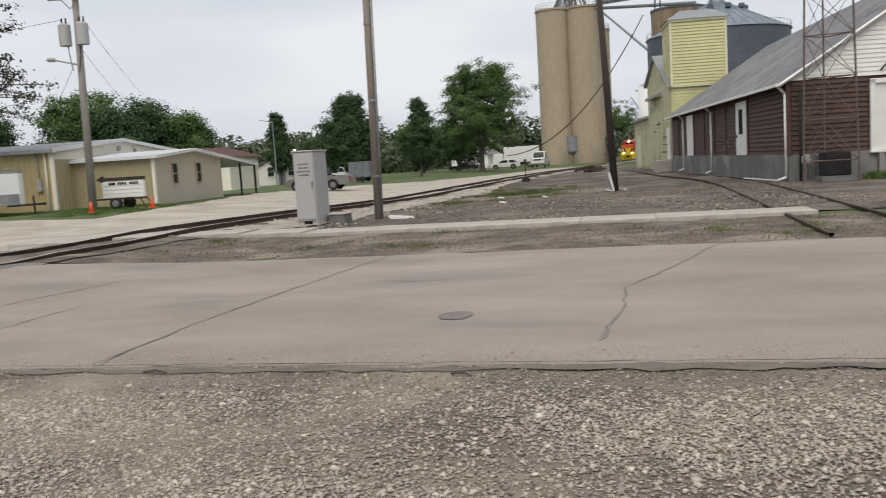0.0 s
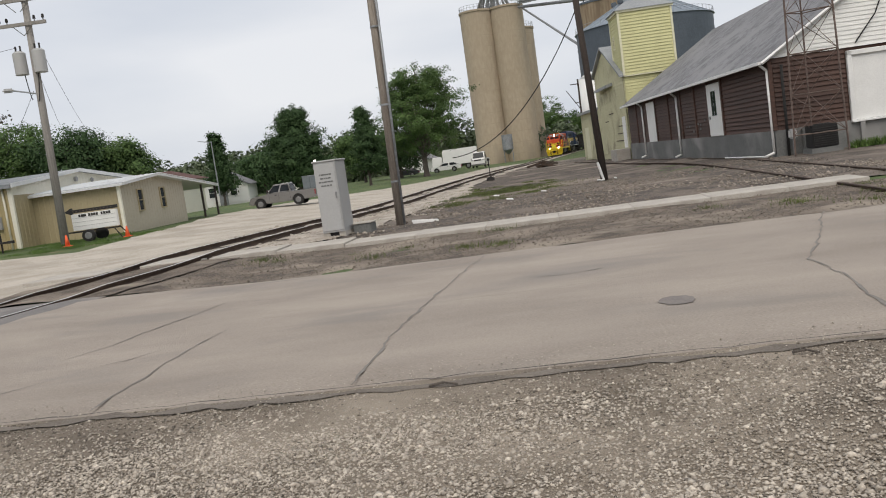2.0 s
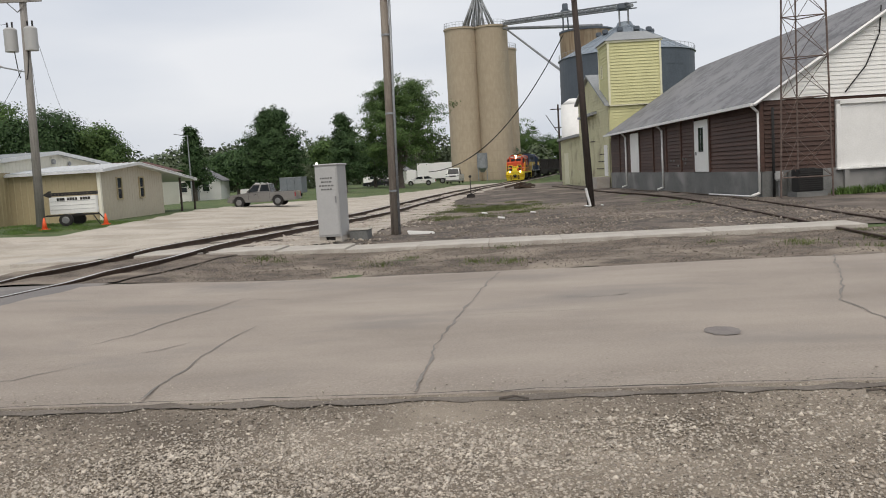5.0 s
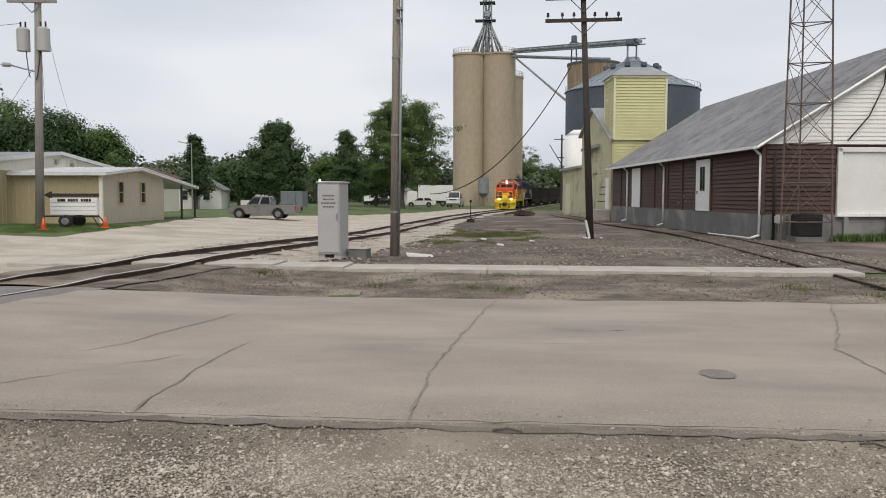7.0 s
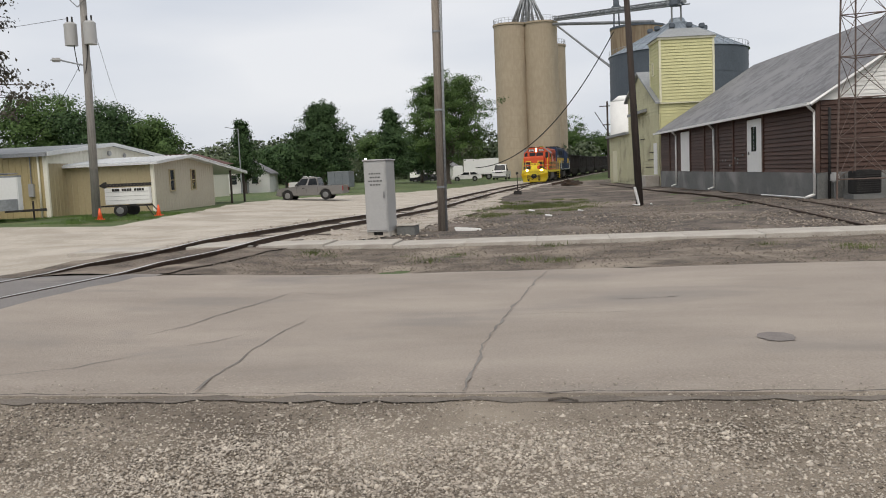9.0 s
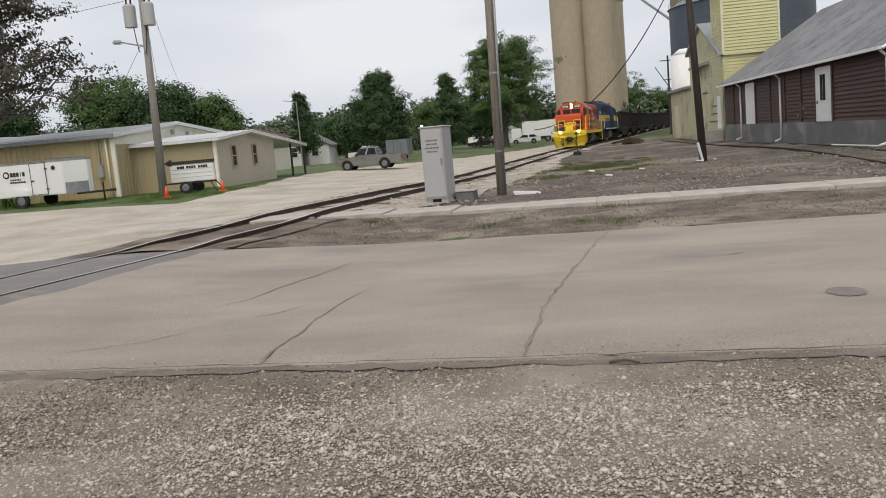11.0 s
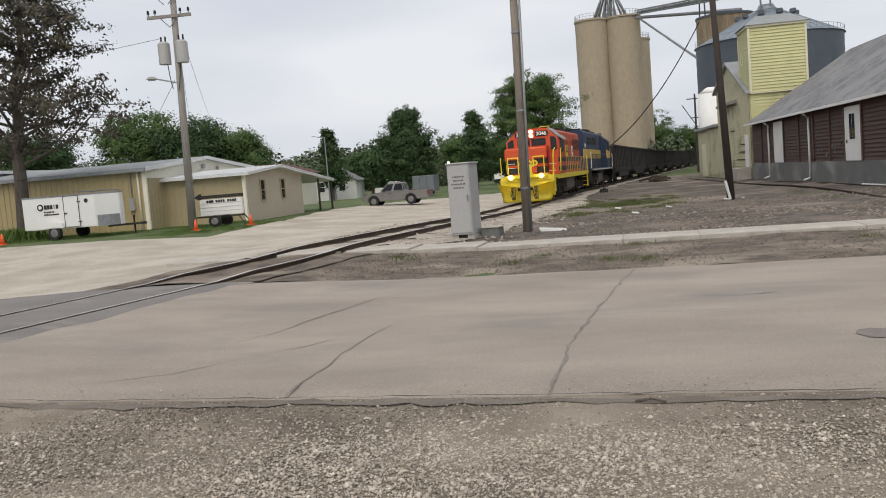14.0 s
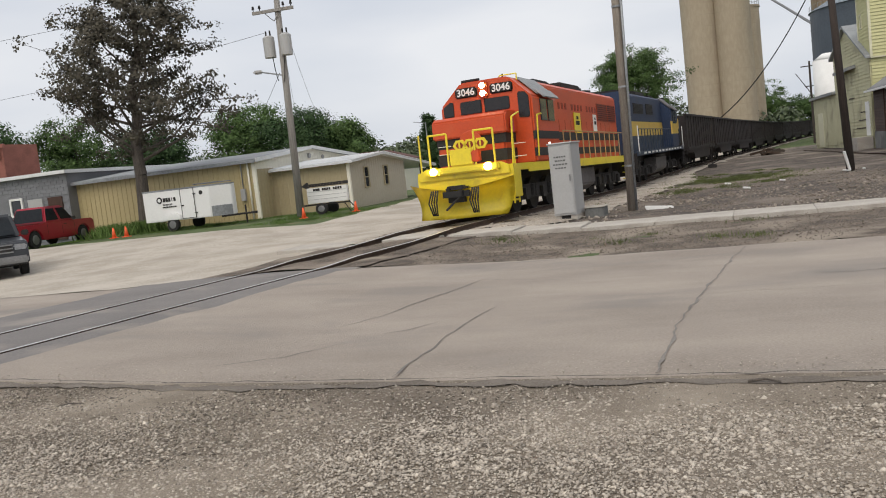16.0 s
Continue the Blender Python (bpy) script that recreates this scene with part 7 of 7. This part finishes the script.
def tree(label, x, y, h, spread, base, mat, leaves, size, seed, shape="oval", trunk=0.25, limbs=26, clump=0.55, group="", lean=0.0):
    """A tapered trunk with limbs and twigs; leaves in loose clumps round the twigs."""
    rng = np.random.default_rng(seed)
    t = thing("tree", label, "tree", pose(x, y, land(x, y) - 0.05), group)

    def envelope(z):
        u = (z - base) / (h - base)
        if shape == "oval":
            return spread * max(0.05, math.sin(math.pi * min(1, max(0, u * 0.86 + 0.12)))) ** 0.7
        if shape == "spire":
            return spread * max(0.04, 1 - u) ** (0.62 if h > 12 else 0.56) * min(1, 0.78 + 1.0 * u)
        if shape == "broad":
            return spread * max(0.05, 1 - (2 * u - 0.8) ** 2 / 1.7) ** 0.5
        return spread * max(0.04, (1 - u)) ** 0.6 * min(1, 0.6 + u * 2.0)
    spine = [Vector((0, 0, 0))]
    k = 9
    for i in range(1, k + 1):
        z = h * 0.93 * i / k
        spine.append(Vector((lean * (i / k) ** 2 + 0.025 * h * rng.normal() * (i / k), 0.025 * h * rng.normal() * (i / k), z)))
    bm = B()
    cyl(bm, (0, 0, -0.2), (0, 0, 0.35), trunk * 1.45, trunk, n=9, caps=False)
    for i in range(k):
        cyl(bm, spine[i], spine[i + 1], trunk * (1 - 0.93 * i / k), trunk * (1 - 0.93 * (i + 1) / k), n=8, caps=False)
    part("trunk", bm, M_BARK, t, "grey brown bark", True)
    bm, tips = B(), []

    def on_spine(z):
        u = min(k - 1e-3, max(0, z / (h * 0.93) * k))
        return spine[int(u)].lerp(spine[int(u) + 1], u - int(u))
    for i in range(limbs):
        u = (i + 0.5) / limbs
        z0 = base * 0.75 + (h * (0.9 if shape in ("cone", "spire") else 0.7) - base * 0.75) * u
        p = on_spine(z0)
        ang = i * 2.4 + rng.uniform(-0.4, 0.4)
        rise = rng.uniform(0.05, 0.5) * (h - z0) * 0.6 + 0.3 if shape == "cone" else rng.uniform(0.1, 0.42) * (h - z0) if shape == "spire" else rng.uniform(0.15, 0.85) * (h - z0)
        zt = min(h * 0.97, z0 + rise)
        ln = envelope(zt) * rng.uniform(0.72, 1.05)
        q = p + Vector((math.cos(ang) * ln, math.sin(ang) * ln, zt - z0))
        mid = p.lerp(q, 0.5) + Vector((math.cos(ang), math.sin(ang), 0)) * (0.0 if shape == "cone" else 0.1 * ln) + Vector((0, 0, -0.06 * ln)) + Vector(rng.normal(size=3) * 0.06 * ln)
        r = max(0.014, trunk * 0.25 * (1 - 0.75 * u))
        cyl(bm, p, mid, r, r * 0.65, n=6, caps=False), cyl(bm, mid, q, r * 0.65, r * 0.2, n=5, caps=False)
        for j in range(5):
            f = 0.3 + 0.7 * (j + 0.5) / 5
            o = p.lerp(mid, f * 2) if f < 0.5 else mid.lerp(q, f * 2 - 1)
            e = o + Vector(rng.normal(size=3) * np.array([1, 1, 0.6]) * ln * 0.3) + Vector((math.cos(ang), math.sin(ang), 0.35)) * ln * 0.14
            cyl(bm, o, e, r * 0.3, r * 0.08, n=4, caps=False)
            tips += [e, o.lerp(e, 0.55)]
        tips.append(q)
    tips.append(spine[-1] + Vector((0, 0, h * 0.03)))
    part("limb", bm, M_BARK, t, "forking limbs", True)
    tp = np.array([tuple(v) for v in tips])
    idx = rng.integers(0, len(tp), leaves)
    cl = rng.normal(size=(len(tp), 3)) * 0.15 * clump
    off = rng.normal(size=(leaves, 3)) * clump * np.array([1, 1, 0.62]) * 0.5
    c = tp[idx] + cl[idx] + off
    way = off / (np.linalg.norm(off, axis=1)[:, None] + 1e-6)
    hub = c - np.array([0, 0, base + 0.45 * (h - base)])
    way = 0.6 * way + 0.6 * hub / (np.linalg.norm(hub, axis=1)[:, None] + 1e-6)
    ok = c[:, 2] > base * 0.55
    share("crown", leaf_mesh("crown", c[ok], size, rng, mat, 0.6, way[ok]), t, Matrix())
    return t


def woods():
    tree("sparse bronze-leaved tree with dark forking limbs beside the trailer", -28.3, 33.0, 13.6, 4.9, 4.4, M_LEAFBRONZE, 30000, 0.085, 11, "spire", 0.36, 60, 0.42, lean=1.5)
    tree("dense dark green maple beyond the lot", -23.2, 80, 8.9, 3.1, 0.9, M_LEAFDARK, 52000, 0.1, 12, "spire", 0.2, 90, 0.5)
    tree("narrow upright dark green tree", -37.2, 95, 8.9, 1.95, 1.0, M_LEAFDARK, 16000, 0.11, 13, "cone", 0.15, 50, 0.45)
    tree("narrow upright dark green tree", -17.6, 86, 8.4, 1.85, 1.2, M_LEAFDARK, 16000, 0.11, 14, "cone", 0.15, 50, 0.45)
    tree("large spreading green tree before the silos", -14.8, 108, 15.0, 4.5, 2.2, M_LEAF, 56000, 0.115, 15, "broad", 0.4, 64, 0.75)
    tree("round green tree behind the big one", -19.9, 118, 7.2, 3.0, 1.0, M_LEAFDARK, 20000, 0.13, 16, "broad", 0.25, 40, 0.9)
    for i, (x, y, h, s) in enumerate(((-52, 78, 11.4, 3.9), (-45.5, 78, 10.0, 3.5), (-41.6, 81, 8.6, 2.9), (-60, 72, 10.0, 3.8), (-68, 70, 12.0, 4.4), (-77, 66, 12.8, 4.8), (-88, 62, 12.5, 5.0))):
        tree("leafy green tree behind the metal hall", x, y, h, s, 1.5, M_LEAFDARK if i % 2 else M_LEAF, 24000, 0.13, 30 + i, "broad", 0.25, 36, 0.95, "trees behind the hall")
    for i, (x, y, h, s) in enumerate(((-33.5, 108, 7.2, 3.4), (-26, 122, 7.8, 3.8), (-44, 130, 7.4, 4.2), (2.6, 262, 17.5, 5.0), (8.4, 268, 12.5, 4.6), (13.6, 265, 11.5, 4.6), (20, 230, 10.5, 5.0))):
        tree("leafy green tree in the distance", x, y, h, s, 1.0, M_LEAF if i % 2 else M_LEAFDARK, 14000, 0.19, 50 + i, "broad", 0.22, 30, 1.0, "distant trees")
    # the far woods, one mass of foliage; distance haze is in its colour
    rng = np.random.default_rng(77)
    pts, ways = [], []
    for i in range(250):
        a = math.radians(-75 + 130 * (i + rng.uniform()) / 250)
        d = rng.uniform(170, 250)
        h = d / 190 * rng.uniform(8.0, 11.5) * (0.95 + 0.35 * noise.noise((i * 0.07, 0, 0)))
        if -0.09 < a < 0.04:
            h *= 0.8
        cx, cy, r = d * math.sin(a), d * math.cos(a), rng.uniform(3.5, 6)
        if abs(cx - track_x(cy)) < r + 3:
            continue
        u = rng.normal(size=(650, 3))
        u /= np.linalg.norm(u, axis=1)[:, None]
        u *= rng.uniform(0.75, 1.08, (650, 1))
        ways.append(u)
        pts.append(np.stack([cx + u[:, 0] * r, cy + u[:, 1] * r, np.maximum(0.1, h * 0.5 + u[:, 2] * h * 0.52)], -1))
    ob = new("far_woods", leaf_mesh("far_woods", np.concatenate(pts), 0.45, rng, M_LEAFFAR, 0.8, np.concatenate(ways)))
    tagged(ob, "green woods along the horizon, haze painted into the leaves", "woods", "", "stuff")
    # bare-topped hedge behind the hall
    pts = []
    for i in range(44):
        x = -85 + i * 1.0 + rng.uniform(-1, 1)
        y = 60 + rng.uniform(-3, 3) + 0.25 * (x + 75)
        h = rng.uniform(3.4, 4.6)
        u = rng.normal(size=(600, 3))
        u /= np.linalg.norm(u, axis=1)[:, None]
        pts.append(np.stack([x + u[:, 0] * 2.2, y + u[:, 1] * 2.2, np.maximum(0.1, h * 0.5 + u[:, 2] * h * 0.52)], -1))
    tagged(new("hedge", leaf_mesh("hedge", np.concatenate(pts), 0.17, rng, M_LEAFDARK, 0.8)), "tangled green hedge behind the buildings", "hedge", "", "stuff")


woods()


def blades(name, label, spots, n, h, mat, seed):
    """Upright tufts of grass or weeds round the given spots (x, y, radius)."""
    rng = np.random.default_rng(seed)
    v, f = [], []
    for i in range(n):
        x0, y0, r = spots[rng.integers(0, len(spots))]
        a, d = rng.uniform(0, math.tau), r * rng.normal() * 0.5
        x, y = x0 + d * math.cos(a), y0 + d * math.sin(a)
        z, hh, w, b = land(x, y) - 0.01, h * rng.uniform(0.4, 1.2), h * 0.09, rng.uniform(0, math.tau)
        lx, ly = rng.normal() * 0.35 * hh, rng.normal() * 0.35 * hh
        k = len(v)
        v += [(x - w * math.cos(b), y - w * math.sin(b), z), (x + w * math.cos(b), y + w * math.sin(b), z), (x + lx, y + ly, z + hh)]
        f.append((k, k + 1, k + 2))
    tagged(new(name, raw(name, v, f, mat)), label, "grass", "", "stuff")


def greenery():
    rng = random.Random(21)
    blades("weeds", "low green weeds in the dark yard", [(rng.uniform(-3.4, 0.9), rng.uniform(27.5, 43), 0.6) for _ in range(40)] + [(-0.9, 36.5, 3.0)] * 22, 15000, 0.10, M_WEED, 1)
    blades("weeds", "dry tufts along the verge and ballast", [(rng.uniform(-6, 8), rng.uniform(13.6, 16.8), 0.5) for _ in range(14)] + [(track_x(y) + 2.2, y, 0.7) for y in range(22, 48, 3)], 2600, 0.08, M_WEED, 2)
    strip = []
    for i in range(70):
        u = i / 70
        strip.append((-36 + 17.5 * u + rng.uniform(-1, 1), 29.0 + 4.0 * u + rng.uniform(-1.2, 2.4), 1.0))
    strip += [(rng.uniform(-19.5, -16.4), rng.uniform(28.0, 36.5), 0.6) for _ in range(40)]
    blades("lawn", "mown green grass strip before the metal hall", strip, 22000, 0.09, M_GRASS, 3)
    blades("tall_grass", "tall green grass at the tree foot and trailer", [(-28.3, 32.2, 1.4), (-27.5, 32.0, 1.0), (-29.6, 32.4, 1.2), (-30.6, 32.6, 1.0)], 2600, 0.55, M_GRASS, 4)
    blades("weeds", "green weeds along the warehouse foundation", [(11.5 + i * 0.5, 30.9 + i * 0.05, 0.4) for i in range(7)], 1600, 0.28, M_GRASS, 5)
    blades("weeds", "sparse green weeds on the verge", [(-4.6, 15.8, 0.5), (-3.0, 15.4, 0.6), (-2.0, 15.6, 0.5)], 500, 0.05, M_WEED, 6)


greenery()


def stones(name, label, n, area, size, seed, mat=M_STONE, keep=None):
    """Loose stones, each a squashed, jittered icosahedron."""
    rng = np.random.default_rng(seed)
    if size < 0.012:
        base = np.array([(1, 0, 0), (-1, 0, 0), (0, 1, 0), (0, -1, 0), (0, 0, 1), (0, 0, -1)]) * 1.1
        tri = np.array([(0, 2, 4), (2, 1, 4), (1, 3, 4), (3, 0, 4), (2, 0, 5), (1, 2, 5), (3, 1, 5), (0, 3, 5)])
        return scatter(name, label, n, area, size, rng, mat, keep, base, tri, 0.34)
    g = (1 + 5 ** 0.5) / 2
    base = np.array([(-1, g, 0), (1, g, 0), (-1, -g, 0), (1, -g, 0), (0, -1, g), (0, 1, g), (0, -1, -g), (0, 1, -g), (g, 0, -1), (g, 0, 1), (-g, 0, -1), (-g, 0, 1)]) / 1.9
    tri = np.array([(0, 11, 5), (0, 5, 1), (0, 1, 7), (0, 7, 10), (0, 10, 11), (1, 5, 9), (5, 11, 4), (11, 10, 2), (10, 7, 6), (7, 1, 8), (3, 9, 4), (3, 4, 2), (3, 2, 6), (3, 6, 8), (3, 8, 9), (4, 9, 5), (2, 4, 11), (6, 2, 10), (8, 6, 7), (9, 8, 1)])
    scatter(name, label, n, area, size, rng, mat, keep, base, tri, 0.42)


def scatter(name, label, n, area, size, rng, mat, keep, base, tri, spread):
    nv = len(base)
    x0, x1, y0, y1 = area
    x, y = rng.uniform(x0, x1, n), rng.uniform(y0, y1, n)
    if keep:
        ok = np.array([keep(a, b, rng) for a, b in zip(x, y)])
        x, y = x[ok], y[ok]
    n = len(x)
    s = size * np.exp(rng.normal(size=n) * spread)
    sc = np.stack([s * rng.uniform(0.7, 1.3, n), s * rng.uniform(0.7, 1.3, n), s * rng.uniform(0.4, 0.8, n)], -1)
    v = base[None] * (1 + 0.22 * rng.normal(size=(n, nv, 1))) * sc[:, None]
    a = rng.uniform(0, math.tau, n)
    c, d = np.cos(a)[:, None], np.sin(a)[:, None]
    tilt = rng.normal(size=(n, 1)) * 0.35
    vx, vy, vz = v[..., 0], v[..., 1], v[..., 2]
    vx, vz = vx * np.cos(tilt) - vz * np.sin(tilt), vx * np.sin(tilt) + vz * np.cos(tilt)
    z = np.array([land(p, q) + (0.014 if 5.74 < q < 12.9 else 0) for p, q in zip(x, y)])
    v = np.stack([x[:, None] + vx * c - vy * d, y[:, None] + vx * d + vy * c, z[:, None] + np.where(y < 5.74, 0.015, 0.008)[:, None] + vz], -1)
    f = (tri[None] + (np.arange(n) * nv)[:, None, None]).reshape(-1, 3)
    me = bpy.data.meshes.new(name)
    m = len(f)
    me.vertices.add(nv * n), me.loops.add(3 * m), me.polygons.add(m)
    me.vertices.foreach_set("co", v.astype(np.float32).ravel())
    me.loops.foreach_set("vertex_index", f.astype(np.int32).ravel())
    me.polygons.foreach_set("loop_start", np.arange(0, 3 * m, 3, dtype=np.int32))
    me.update(calc_edges=True)
    me.materials.append(mat)
    tagged(new(name, me), label, "gravel", "", "stuff")


def gravel():
    def patchy(a, b, rng):
        f = noise.noise((a * 0.55, b * 0.8, 2.0)) + 0.35 * noise.noise((a * 2, b * 2, 5.0))
        edge = smooth_step(5.5 + 0.4 * noise.noise((a * 0.8, 0, 3)), 4.5, b)
        edge *= 1 - 0.4 * smooth_step(-2.6, -3.8, a) * smooth_step(3.4, 4.3, b + 0.5 * f)
        return rng.uniform() < (0.10 + 0.90 * edge) * max(0.4, 0.75 + 1.1 * f)
    stones("loose_gravel", "loose pale limestone gravel stones on the shoulder", 165000, (-6.5, 6.2, 2.5, 5.7), 0.0074, 1, M_STONE, patchy)
    stones("dark_gravel", "darker brown pebbles among the gravel", 42000, (-6.5, 6.2, 2.5, 5.7), 0.0072, 8, M_STONEDARK, lambda a, b, r: r.uniform() < (0.95 if a < -2.8 + 1.2 * noise.noise((b, a, 1)) else 0.35))
    stones("coarse_gravel", "larger pale limestone pieces among the gravel", 9000, (-6.5, 6.2, 2.5, 5.3), 0.0112, 7, M_STONE, patchy)
    stones("loose_gravel", "fine gravel on the road edge", 22000, (-7, 7, 5.3, 7.0), 0.0042, 2, M_STONE, lambda a, b, r: r.uniform() < smooth_step(6.9, 5.6, b) ** 3)
    stones("ballast_stones", "loose pale ballast rocks beside the rails", 14000, (-9.5, -2.5, 18.4, 34), 0.034, 3, M_BALLAST, lambda a, b, r: 0.85 < abs(a - track_x(b)) < 1.1 + abs(r.normal()) * 1.3)
    stones("verge_stones", "scattered stones on the dirt verge", 7000, (-7, 9, 13.0, 17.2), 0.011, 4, M_STONEDARK)
    stones("yard_stones", "scattered dusty stones in the yard", 7000, (-4, 9, 18.5, 34), 0.02, 5, M_STONEDARK)
    stones("yard_rubble", "pale broken rubble along the sidewalk", 7000, (-2.5, 9, 18.5, 26), 0.017, 9, M_RUBBLE, lambda a, b, r: r.uniform() < max(0.0, 0.2 + 1.3 * noise.noise((a * 0.4, b * 0.5, 8.0))))


gravel()


motions()
